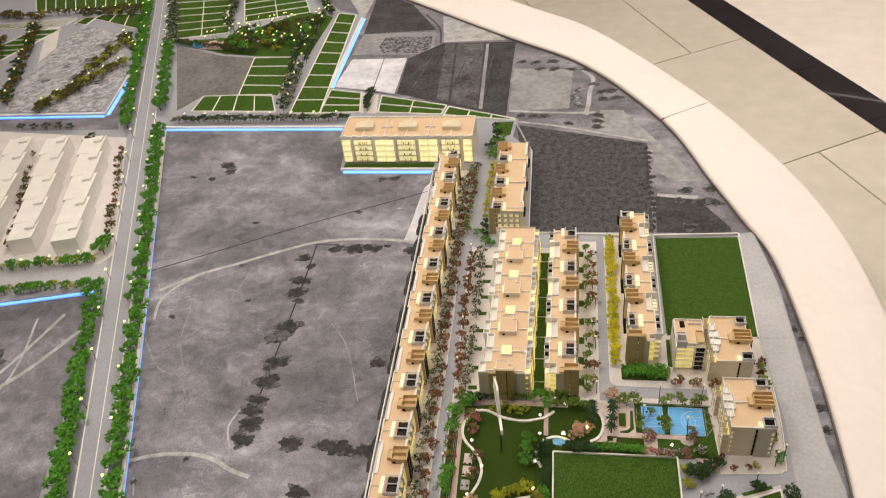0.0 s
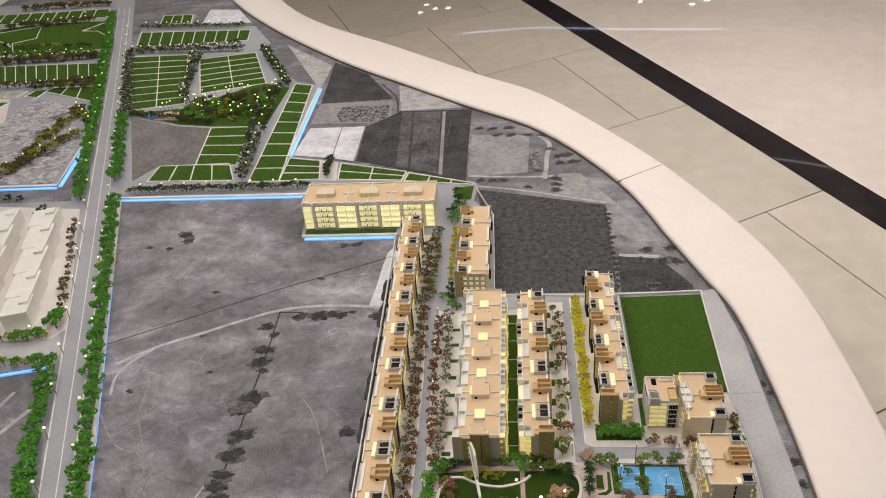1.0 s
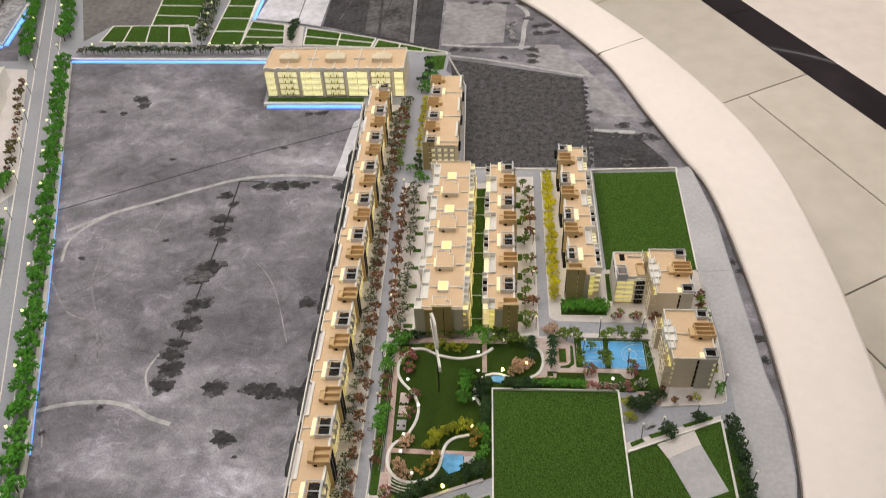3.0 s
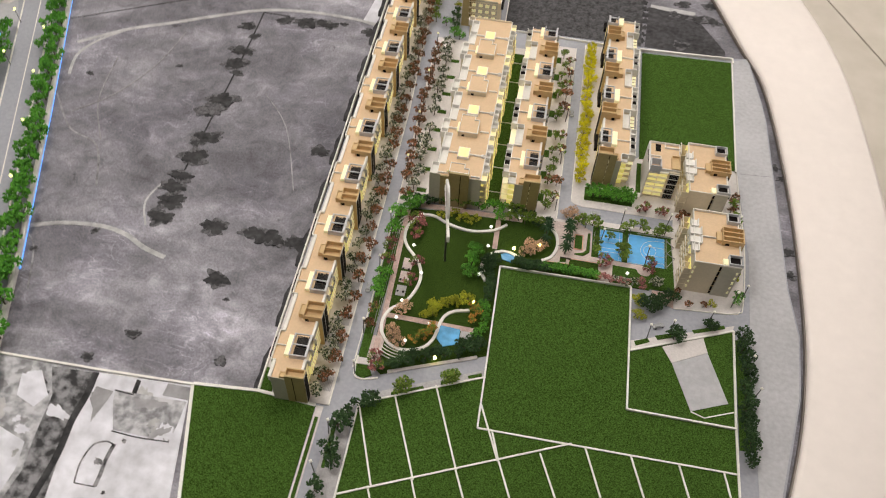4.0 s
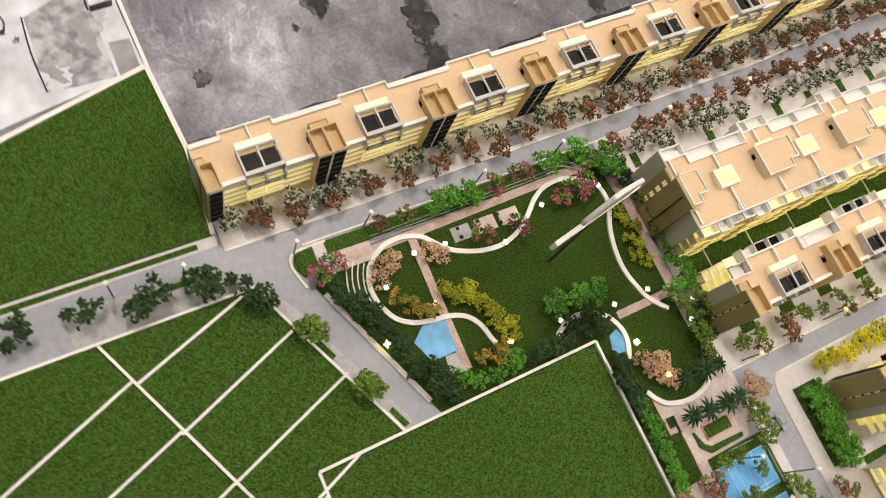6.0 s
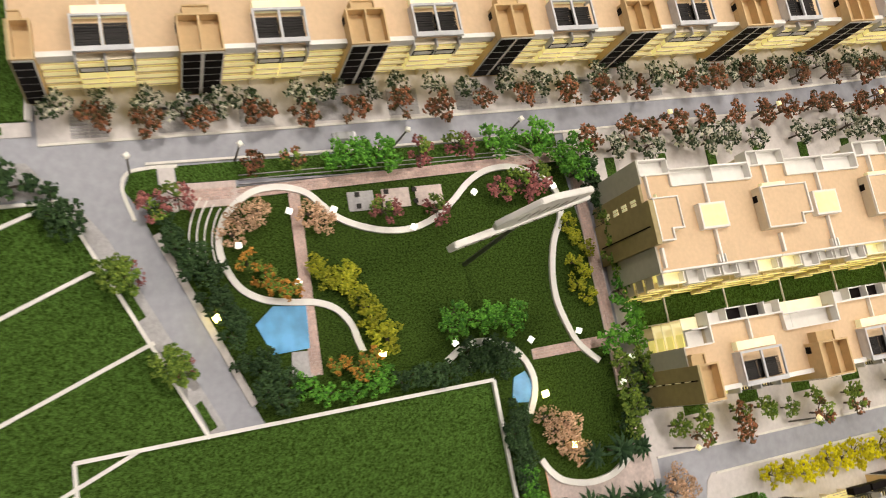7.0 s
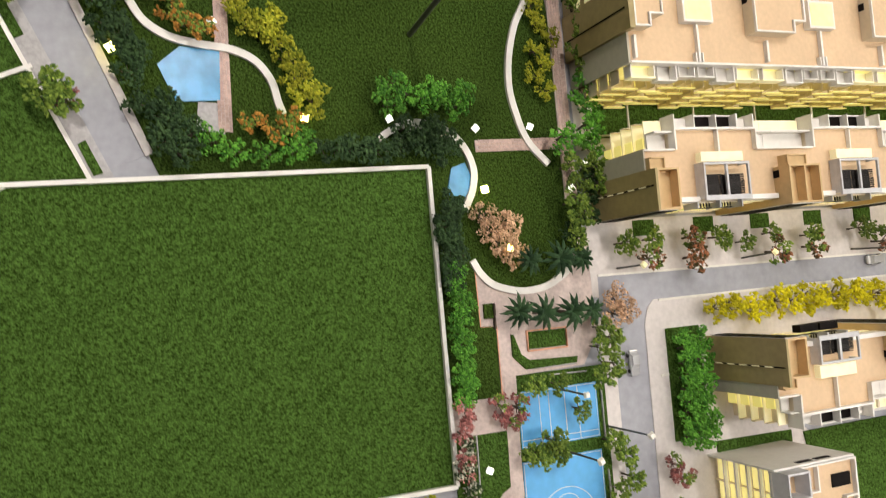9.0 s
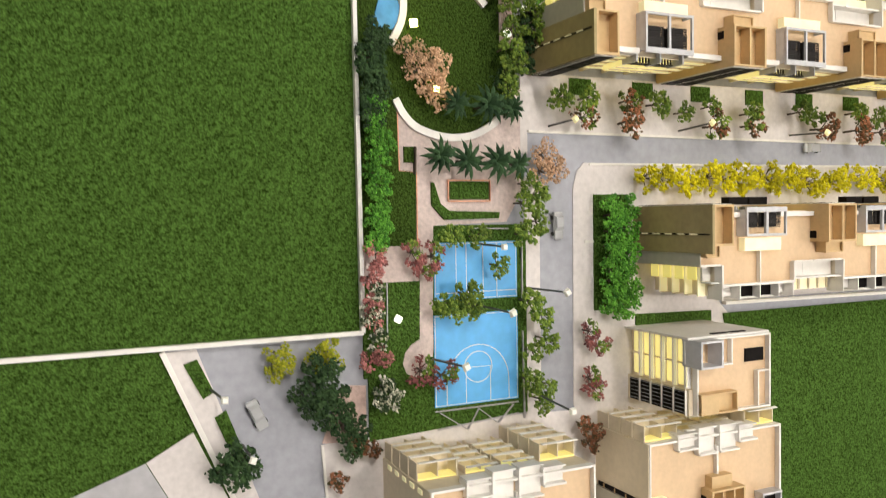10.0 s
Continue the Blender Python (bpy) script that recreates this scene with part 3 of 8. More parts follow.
printed("printed_field", [(-0.156, 1.375), (0.272, 1.25), (0.259, 0.752), (-0.09, 0.756)], M_PDARK, "dark grey printed field with pale edge")
printed("printed_field", [(0.278, 0.95), (0.40, 0.93), (0.47, 0.80), (0.47, 0.765), (0.268, 0.756)], M_PMID, "dark mottled printed field beside the rim")
for poly, m_, lab, up in (
        ([(-0.894, 2.66), (-0.70, 2.48), (-0.553, 2.195), (-0.868, 2.169)], M_PMID, "dark ploughed printed field", 0),
        ([(-0.868, 2.165), (-0.551, 2.172), (-0.533, 1.953), (-0.873, 1.959)], M_PGREY, "mid-grey printed yard", 0),
        ([(-0.763, 2.123), (-0.560, 2.128), (-0.546, 1.960), (-0.746, 1.970), (-0.775, 2.04)], M_PSCRUB, "dark scrub on the printed yard", 0.0002),
        ([(-0.864, 1.918), (-0.733, 1.918), (-0.726, 1.645), (-0.884, 1.681)], M_PPALE, "pale grey printed yard", 0),
        ([(-0.728, 1.918), (-0.636, 1.920), (-0.634, 1.616), (-0.722, 1.644)], M_PPALE, "pale printed yard with dark buildings", 0),
        ([(-0.630, 1.912), (-0.510, 2.045), (-0.205, 2.040), (-0.203, 1.439), (-0.625, 1.619)], M_PMID, "dark ploughed printed field", 0.0001),
        ([(-0.494, 2.04), (-0.452, 2.042), (-0.419, 1.545), (-0.465, 1.560)], M_PSTREAK, "grey printed field strip", 0.0003),
        ([(-0.442, 2.04), (-0.331, 2.038), (-0.308, 1.496), (-0.409, 1.537)], M_PSTREAK, "grey printed field strip", 0.0004),
        ([(-0.322, 2.036), (-0.310, 2.036), (-0.288, 1.487), (-0.302, 1.492)], M_PGREY, "pale printed furrow between two fields", 0.0004),
        ([(0.129, 1.475), (0.205, 1.47), (0.376, 1.12), (0.425, 1.03), (0.334, 1.03), (0.286, 1.094), (0.288, 1.258), (0.10, 1.345)], M_PGREY, "pale grey printed field beside the rim", 0),
        ([(-0.541, 2.337), (-0.451, 2.305), (-0.24, 2.075), (-0.503, 2.066)], M_PTRACK, "pale printed yard", 0),
        ([(-0.192, 1.808), (0.033, 1.790), (0.020, 1.490), (-0.194, 1.470)], M_PGREY, "mid-grey printed yard", 0),
        ([(-0.94, 2.40), (-0.93, 2.15), (-0.905, 2.15), (-0.90, 2.62), (-1.2, 2.95)], M_PTRACK, "pale grey printed yard", 0)):
    printed("printed_field", poly, m_, lab, up)
rng = random.Random(21)
for k in range(7):
    ax, ay = -0.722 + 0.004 * k + rng.uniform(0, 0.02), 1.655 + 0.036 * k
    printed("printed_roof", rect(ax, ay, ax + rng.uniform(0.02, 0.05), ay + rng.uniform(0.010, 0.026)), M_PSCRUB, "dark printed building in the pale yard", 0.0004)
for k in range(26):
    ax = rng.uniform(-0.61, -0.215)
    ay, ln = rng.uniform(1.66, 1.82), rng.uniform(0.04, 0.20)
    sl = -0.0667 * (ax + 0.2) / 0.3
    w = rng.uniform(0.003, 0.009)
    printed("printed_furrow", [(ax + sl * 0.5, ay + ln * 0.9), (ax + w + sl * 0.5, ay + ln), (ax + w, ay - ln * 0.5), (ax, ay - ln * 0.6)], (M_PDARK, M_PSTREAK, M_PMARK)[k % 3], "streak along the furrows of a printed field", 0.0005 + 0.00002 * k)
# the pale farm yard by the near plots
printed("printed_field", [(-0.95, -0.362), (-0.817, -0.360), (-0.657, -0.363), (-0.64, -0.59), (-0.60, -0.95), (-1.1, -0.95)], M_PYARD, "grey mottled printed scrubland")
printed("printed_field", [(-0.655, -0.362), (-0.491, -0.356), (-0.452, -0.55), (-0.34, -0.95), (-0.66, -0.95), (-0.640, -0.586), (-0.647, -0.544), (-0.659, -0.461), (-0.650, -0.406)], M_PPALE, "pale printed farmyard with roofs")
rng = random.Random(7)
for q, m_, up in (([(-0.738, -0.366), (-0.659, -0.364), (-0.655, -0.435), (-0.650, -0.518), (-0.640, -0.590), (-0.704, -0.600), (-0.697, -0.551), (-0.706, -0.487), (-0.712, -0.418)], M_PBELT, 0.0001),
                  ([(-0.769, -0.487), (-0.86, -0.52), (-0.85, -0.60), (-0.713, -0.600), (-0.708, -0.551), (-0.716, -0.505)], M_PPALE, 0.0001),
                  ([(-0.782, -0.387), (-0.752, -0.376), (-0.719, -0.419), (-0.732, -0.444), (-0.77, -0.429)], M_PPALE, 0.0002),
                  ([(-0.613, -0.388), (-0.532, -0.388), (-0.487, -0.387), (-0.486, -0.427), (-0.488, -0.461), (-0.586, -0.459), (-0.606, -0.414)], M_PYARD, 0.0001),
                  ([(-0.530, -0.360), (-0.489, -0.360), (-0.483, -0.384), (-0.531, -0.383)], M_PGREY, 0.0002),
                  ([(-0.585, -0.362), (-0.577, -0.364), (-0.575, -0.389), (-0.583, -0.389)], M_PMARK, 0.0006),
                  ([(-0.647, -0.388), (-0.615, -0.392), (-0.618, -0.410), (-0.628, -0.452), (-0.634, -0.430), (-0.648, -0.412)], M_PGREY, 0.0001)):
    printed("printed_patch", q, m_, "grey mottled patch in the printed farmyard", up)
for q in ([(-0.655, -0.362), (-0.586, -0.357), (-0.583, -0.388), (-0.613, -0.388), (-0.649, -0.386)], [(-0.577, -0.361), (-0.533, -0.361), (-0.533, -0.386), (-0.575, -0.389)], [(-0.659, -0.429), (-0.634, -0.430), (-0.629, -0.450), (-0.632, -0.466), (-0.654, -0.470)]):
    printed("printed_roof", q, M_WHITE, "white printed roof in the farmyard", 0.0004)
bm = bmesh.new()
ribbon(bm, smooth_line([(-0.607, -0.555), (-0.612, -0.527), (-0.610, -0.502), (-0.603, -0.487), (-0.587, -0.480), (-0.574, -0.483)], 6), 0.0022, ZP - 0.001, ZM + 0.0022)
ribbon(bm, smooth_line([(-0.573, -0.482), (-0.575, -0.510), (-0.573, -0.534), (-0.573, -0.555)], 6), 0.0062, ZP - 0.001, ZM + 0.0021)
ribbon(bm, [(-0.573, -0.5555), (-0.590, -0.5555), (-0.607, -0.5555)], 0.0016, ZP - 0.001, ZM + 0.0020)
tagged(new("printed_ring", mesh("printed_ring", bm, M_PSCRUB)), "dark grey printed ring in the farmyard", "printed field", kind="structure")
bm = bmesh.new()
ribbon(bm, smooth_line([(-0.659, -0.363), (-0.656, -0.407), (-0.659, -0.455), (-0.655, -0.501), (-0.655, -0.540), (-0.66, -0.60), (-0.67, -0.75), (-0.66, -0.95)], 6), 0.0115, ZP - 0.001, ZM + 0.0018)
ribbon(bm, smooth_line([(-0.613, -0.389), (-0.590, -0.391), (-0.578, -0.391)], 3), 0.0024, ZP - 0.001, ZM + 0.0019)
ribbon(bm, smooth_line([(-0.587, -0.461), (-0.54, -0.464), (-0.488, -0.462)], 4), 0.0018, ZP - 0.001, ZM + 0.0020)
tagged(new("printed_ditch", mesh("printed_ditch", bm, M_PMARK)), "dark printed tree belt beside the farmyard", "printed tree", kind="structure")
for cx, cy, r in ((-0.660, -0.560, 0.018), (-0.635, -0.553, 0.015), (-0.675, -0.570, 0.015), (-0.650, -0.575, 0.016), (-0.748, -0.386, 0.006), (-0.738, -0.400, 0.007), (-0.728, -0.415, 0.006), (-0.645, -0.401, 0.004), (-0.560, -0.474, 0.0035), (-0.556, -0.562, 0.003), (-0.585, -0.515, 0.006)):
    printed("printed_tree", blot(cx, cy, r, rng, 1.3, rng.uniform(0, 3)), M_PMARK if r > 0.0065 else M_PSCRUB, "dark blot of a printed tree beside the farmyard", 0.0005)
for k in range(30):
    cx, cy = rng.uniform(-0.60, -0.49), rng.uniform(-0.46, -0.39)
    if k > 14:
        cx, cy = rng.uniform(-0.82, -0.68), rng.uniform(-0.56, -0.38)
    printed("printed_stain", blot(cx, cy, rng.uniform(0.004, 0.013), rng, rng.uniform(1, 2.2), rng.uniform(0, 3)), (M_PTRACK, M_PPALE, M_PGREY)[k % 3], "grey stain in the printed farmyard", 0.0003)


TRACKS = [0]


def track(pts, w, label="pale track on the printed photograph", material=None):
    bm = bmesh.new()
    TRACKS[0] += 1
    ribbon(bm, smooth_line(pts, 6), w, ZP - 0.001, ZM + 0.0002 + 0.00003 * TRACKS[0])
    tagged(new("printed_track", mesh("printed_track", bm, material or M_PTRACK)), label, "printed track", kind="structure")


track([(-1.099, 0.485), (-1.0, 0.56), (-0.91, 0.606), (-0.80, 0.665), (-0.694, 0.712), (-0.58, 0.728), (-0.465, 0.724), (-0.385, 0.705)], 0.011)
track([(-1.0, 0.56), (-1.055, 0.50), (-1.078, 0.44), (-1.065, 0.37)], 0.007)
track([(-0.95, -0.085), (-0.88, -0.06), (-0.80, -0.05), (-0.74, -0.06), (-0.69, -0.085), (-0.642, -0.10)], 0.010)
track([(-0.71, -0.03), (-0.735, 0.03), (-0.72, 0.09)], 0.004)
track([(-1.157, 0.569), (-0.95, 0.685), (-0.726, 0.811), (-0.55, 0.90), (-0.405, 0.975)], 0.0025, "thin dark cable line on the printed photograph", M_PMARK)
track([(-0.82, -0.370), (-0.65, -0.372), (-0.49, -0.358)], 0.008)
track([(-1.62, -0.15), (-1.42, 0.10), (-1.33, 0.38)], 0.010)
track([(-1.55, -0.02), (-1.36, 0.12), (-1.24, 0.35)], 0.012)
track([(-1.40, 0.36), (-1.36, 0.10), (-1.5, -0.2)], 0.006)
track([(-0.165, 1.40), (0.0, 1.36), (0.275, 1.265)], 0.010)
track([(0.067, 1.786), (0.106, 1.708), (0.092, 1.60), (0.088, 1.525), (0.077, 1.44)], 0.016, "pale printed yard road", M_PTRACK)
track([(-0.19, 1.475), (-0.076, 1.462), (0.06, 1.455), (0.11, 1.46)], 0.012, "pale printed yard road", M_PTRACK)
track([(0.283, 0.955), (0.34, 0.95), (0.40, 0.945)], 0.016, "pale printed yard road", M_PTRACK)
track([(-0.205, 2.044), (-0.205, 1.75), (-0.203, 1.44)], 0.007, "dark printed ditch", M_PMARK)
track([(-0.62, 2.36), (-0.54, 2.21), (-0.515, 2.057)], 0.006, "dark printed ditch", M_PMARK)
track([(-0.509, 2.054), (-0.36, 2.05), (-0.205, 2.047)], 0.005, "dark printed ditch", M_PMARK)
track([(-1.06, -0.42), (-0.75, -0.5), (-0.62, -0.95)], 0.012, "dark printed ditch", M_PMARK)
# blots of trees and scrub along the printed hedge lines
k = 0
HEDGE = ((-0.719, 0.636, 0.012), (-0.690, 0.600, 0.009), (-0.701, 0.540, 0.016), (-0.701, 0.489, 0.017), (-0.686, 0.456, 0.009), (-0.688, 0.358, 0.020), (-0.700, 0.320, 0.018), (-0.679, 0.233, 0.018), (-0.698, 0.211, 0.007),
         (-0.683, 0.171, 0.020), (-0.690, 0.112, 0.014), (-0.692, 0.080, 0.016), (-0.684, 0.039, 0.018), (-0.688, -0.005, 0.017), (-0.636, 0.679, 0.013), (-0.578, 0.682, 0.018), (-0.540, 0.688, 0.013), (-0.518, 0.682, 0.011), (-0.488, 0.697, 0.006),
         (-0.412, 0.679, 0.014), (-0.574, -0.008, 0.017), (-0.496, -0.008, 0.013), (-0.462, -0.012, 0.017), (-0.440, -0.020, 0.009), (-0.403, -0.017, 0.015), (-0.524, -0.131, 0.015), (-0.426, 0.244, 0.013))
for cx, cy, r in HEDGE:
    # a larger grey blot added underneath softens the tree's edge
    slab("printed_scrub", blot(cx - r * 0.1, cy, r * 1.22, rng, 1.5, rng.uniform(-0.2, 0.35)), ZP - 0.001, ZM + 0.0003, M_PHALO, "soft grey edge of a printed tree", "printed tree")
    for dx, dy, f in ((0, 0, 1.0), (rng.uniform(-0.9, -0.4), rng.uniform(-0.4, 0.4), 0.62), (rng.uniform(0.2, 0.7), rng.uniform(-0.5, 0.5), 0.55)):
        slab("printed_tree", blot(cx + dx * r, cy + dy * r, r * f, rng, rng.uniform(1.25, 1.6), rng.uniform(-0.2, 0.35)), ZP - 0.001, ZM + 0.0004 + 0.00004 * (k % 5), M_PMARK, "dark blot of a printed tree in a hedge line", "printed tree")
        k += 1
for cx, cy, r in ((-1.018, 0.382, 0.006), (-0.827, 0.452, 0.005), (-0.630, -0.276, 0.009), (-0.688, -0.336, 0.008), (-0.458, -0.300, 0.008), (-0.80, -0.064, 0.006), (-0.493, -0.171, 0.004), (-0.894, -0.13, 0.006), (-1.12, 1.12, 0.020), (-1.10, 1.085, 0.014), (-1.15, 1.04, 0.009), (-1.22, 1.05, 0.007),
                  (-0.92, 0.80, 0.006), (-0.53, 1.045, 0.012), (-0.57, 1.04, 0.009), (-0.61, 0.86, 0.007), (-0.166, 1.866, 0.013), (-0.112, 1.858, 0.014), (-0.046, 1.863, 0.016), (-0.093, 1.801, 0.013), (-0.039, 1.797, 0.015), (0.026, 1.793, 0.013), (0.085, 1.785, 0.014),
                  (0.136, 1.608, 0.014), (0.167, 1.615, 0.016), (0.138, 1.555, 0.013), (0.185, 1.561, 0.015), (0.108, 1.668, 0.012), (0.119, 1.438, 0.015), (0.117, 1.398, 0.014), (0.115, 1.359, 0.014), (-0.147, 1.440, 0.013), (-0.103, 1.438, 0.013), (-0.068, 1.436, 0.014), (0.020, 1.384, 0.010),
                  (0.368, 0.982, 0.014), (0.445, 0.990, 0.016), (0.345, 0.929, 0.012), (0.405, 0.921, 0.017), (0.445, 0.922, 0.016), (0.057, 0.992, 0.014), (0.135, 0.872, 0.011), (0.32, 0.86, 0.010), (0.40, 0.84, 0.018), (0.36, 0.80, 0.016),
                  (0.56, 0.40, 0.009), (0.572, 0.37, 0.007), (0.568, 0.16, 0.011), (0.566, 0.10, 0.009), (-1.45, 0.20, 0.03), (-1.30, -0.1, 0.02)):
    turn = rng.uniform(-0.4, 0.6)
    slab("printed_scrub", blot(cx, cy, r * 1.15, rng, 1.35, turn), ZP - 0.001, ZM + 0.0003, M_PHALO, "soft grey edge of a printed tree", "printed tree")
    slab("printed_tree", blot(cx, cy, r * 0.72, rng, 1.5, turn), ZP - 0.001, ZM + 0.0005, M_PMARK, "dark blot of a single printed tree", "printed tree")
for i in range(16):
    slab("printed_tree", blot(0.264 + 0.0005 * i + rng.uniform(-0.005, 0.005), 0.80 + 0.028 * i, rng.uniform(0.006, 0.011), rng, 1.2, rng.uniform(0, 3)), ZP - 0.001, ZM + 0.0006, M_PMARK, "dark blot of a printed hedge at the field edge", "printed tree")
for i in range(9):
    slab("printed_tree", blot(0.048 + rng.uniform(-0.012, 0.012), 1.50 + 0.016 * i, 0.012, rng, 1.2, rng.uniform(0, 3)), ZP - 0.001, ZM + 0.0006, M_PSCRUB, "grey blot of printed scrub", "printed tree")
track([(-0.699, 0.702), (-0.694, 0.55), (-0.691, 0.30), (-0.690, 0.12)], 0.0035, "thin dark fence line on the printed photograph", M_PMARK)
track([(-0.699, 0.701), (-0.66, 0.699), (-0.63, 0.699)], 0.003, "thin dark fence line on the printed photograph", M_PMARK)
printed("printed_field", [(-0.445, 0.725), (-0.412, 0.705), (-0.392, 0.90), (-0.390, 1.06), (-0.425, 0.99), (-0.432, 0.90), (-0.437, 0.80)], M_PPALE, "pale patch printed on the map board")
for pts, w in (([(-1.06, 0.30), (-0.98, 0.20), (-0.90, 0.16), (-0.85, 0.05)], 0.004), ([(-0.98, 0.45), (-0.96, 0.30), (-0.90, 0.18)], 0.003),
               ([(-0.86, 0.58), (-0.88, 0.45), (-0.93, 0.33), (-1.0, 0.25)], 0.003), ([(-0.95, -0.08), (-0.90, -0.12), (-0.86, -0.22)], 0.003), ([(-0.60, 0.40), (-0.52, 0.30), (-0.45, 0.12)], 0.0025)):
    track(pts, w, "faint pale path on the printed photograph", M_PPATH)
# the long terrace's cast shadow, painted on the board as flat dark strips
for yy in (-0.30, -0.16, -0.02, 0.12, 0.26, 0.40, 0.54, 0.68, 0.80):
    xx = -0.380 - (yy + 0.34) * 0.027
    slab("printed_tree", [(xx - 0.002, yy - 0.050), (xx + 0.015, yy - 0.056), (xx + 0.015, yy + 0.052), (xx - 0.001, yy + 0.046), (xx - 0.006, yy + 0.022), (xx - 0.003, yy - 0.008), (xx - 0.005, yy - 0.030)], ZP - 0.001, ZM + 0.0003, M_PMARK,
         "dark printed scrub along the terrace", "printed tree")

# ---- raised ground plates ----
PT = Z0


def plate(poly, label, material=None, top=PT):
    return slab("ground_plate", poly, ZP, top, material or M_ROAD, label, "ground plate")


plate([(-0.374, -0.353), (-0.392, 1.085), (-0.72, 1.085), (-0.745, 1.36), (-1.456, 1.367), (-1.49, 1.45), (-2.02, 2.86), (-2.14, 3.32), (-1.46, 3.27), (-1.30, 2.98), (-1.18, 2.62), (-1.03, 2.42),
       (-0.935, 2.375), (-0.905, 2.33), (-0.895, 1.662), (-0.76, 1.632), (-0.66, 1.60), (-0.29, 1.455), (-0.155, 1.41), (-0.165, 1.29), (-0.097, 1.19), (-0.087, 0.765), (0.484, 0.765), (0.525, 0.775), (0.545, 0.62), (0.552, 0.55), (0.557, 0.06), (0.568, -0.05), (0.556, -0.18), (0.50, -0.42), (0.38, -0.66),
       (0.20, -0.85), (-0.05, -0.98), (-0.319, -0.98), (-0.485, -0.355)], "grey painted road plate of the built quarter")
plate([(-2.095, 3.545), (-2.035, 3.345), (-1.850, 3.35), (-1.885, 3.53)], "small grey plate under far plots")
plate([(-1.935, 2.13), (-1.85, 1.94), (-1.797, 1.80), (-1.747, 1.477), (-2.35, 1.467), (-3.34, 1.455), (-3.34, 3.9), (-2.60, 3.93), (-2.125, 2.66)], "grey painted plate of the far quarter")
plate([(-0.905, -0.18), (-1.04, 0.21), (-1.448, 1.345), (-2.02, 2.86), (-2.42, 3.93), (-2.60, 3.93), (-2.12, 2.66), (-1.93, 2.13), (-1.798, 1.80), (-1.638, 1.36), (-3.34, 1.345),
       (-3.34, 0.40), (-1.60, 0.40), (-1.285, 0.475), (-1.245, 0.40), (-1.08, -0.20), (-0.83, -0.98), (-0.62, -0.98)], "grey painted road plate of the boulevard")
# lower pale roadway along the right edge
slab("road", [(0.463, 0.745), (0.522, 0.772), (0.543, 0.62), (0.549, 0.55), (0.554, 0.06), (0.565, -0.05), (0.553, -0.18), (0.50, -0.40), (0.47, -0.40), (0.472, -0.235), (0.476, -0.05), (0.485, 0.12), (0.474, 0.36)],
     PT, PT + 0.0006, M_ROADP, "pale grey painted road along the table rim", "road")
bars("road_joint", [[(0.478, 0.36), (0.548, 0.365)]], 0.0015, PT, PT + 0.001, M_PGREY, "thin seam across the pale road", "trim")

# carriageways
slab("road", [(-0.2695, -0.62), (-0.198, -0.62), (-0.199, -0.335), (-0.002, -0.240), (-0.013, -0.212), (-0.166, -0.270), (-0.205, -0.288), (-0.219, -0.283), (-0.2265, -0.265), (-0.2265, -0.10), (-0.229, 0.13), (-0.245, 0.67), (-0.255, 1.2), (-0.285, 1.2), (-0.277, 0.68), (-0.262, 0.41), (-0.25, -0.18), (-0.249, -0.34)],
     PT, PT + 0.0005, M_ROAD, "grey painted street between the terrace and the park", "road")
slab("pavement", [(-0.372, -0.35), (-0.249, -0.35), (-0.2515, -0.18), (-0.262, 0.41), (-0.2775, 0.68), (-0.285, 1.08), (-0.388, 1.08)], PT, PT + 0.0012, M_PAVE, "pale pavement and driveways before the terrace", "pavement")
bars("kerb", [[(-0.2485, -0.35), (-0.2505, -0.18), (-0.261, 0.41), (-0.2765, 0.68), (-0.284, 1.08)]], 0.0022, PT, PT + 0.0022, M_KERB, "white kerb along the street", "kerb")
bars("kerb", [[(-0.2265, -0.27), (-0.2265, -0.10), (-0.2295, 0.13), (-0.245, 0.67)]], 0.0022, PT, PT + 0.0022, M_KERB, "white kerb along the street", "kerb")
slab("pavement", [(-0.228, 0.125), (-0.17, 0.125), (-0.17, 0.69), (-0.244, 0.69), (-0.2445, 0.67)], PT, PT + 0.0012, M_PAVE, "pale pavement and front gardens of the block", "pavement")
slab("pavement", [(-0.064, 0.14), (-0.012, 0.14), (-0.012, 0.69), (-0.064, 0.69)], PT, PT + 0.0012, M_PAVE, "pale paving of the garden strip", "pavement")
slab("pavement", [(0.05, 0.146), (0.097, 0.146), (0.0985, 0.72), (0.05, 0.72)], PT, PT + 0.0012, M_PAVE, "pale pavement along the inner street", "pavement")
bars("kerb", [[(0.098, 0.150), (0.0995, 0.72)], [(0.124, 0.21), (0.1215, 0.74)], [(0.1905, 0.205), (0.1915, 0.32)]], 0.002, PT, PT + 0.0022, M_KERB, "white kerb of the inner street", "kerb")
slab("pavement", [(0.123, 0.205), (0.130, 0.198), (0.145, 0.1935), (0.33, 0.1925), (0.345, 0.20), (0.345, 0.375), (0.27, 0.375), (0.25, 0.355), (0.25, 0.74), (0.122, 0.74)], PT, PT + 0.0012, M_PAVE, "pale pavement round the corner houses", "pavement")
slab("pavement", [(0.335, -0.03), (0.44, -0.022), (0.458, -0.015), (0.466, 0.0), (0.476, 0.14), (0.472, 0.365), (0.345, 0.37), (0.335, 0.20), (0.33, 0.10)], PT, PT + 0.0012, M_PAVE, "pale pavement round the corner houses", "pavement")
bars("kerb", [smooth_line([(0.335, -0.030), (0.44, -0.022), (0.458, -0.015), (0.466, 0.002), (0.477, 0.14), (0.473, 0.365)], 6)], 0.002, PT, PT + 0.0024, M_KERB, "white kerb round the corner houses", "kerb")
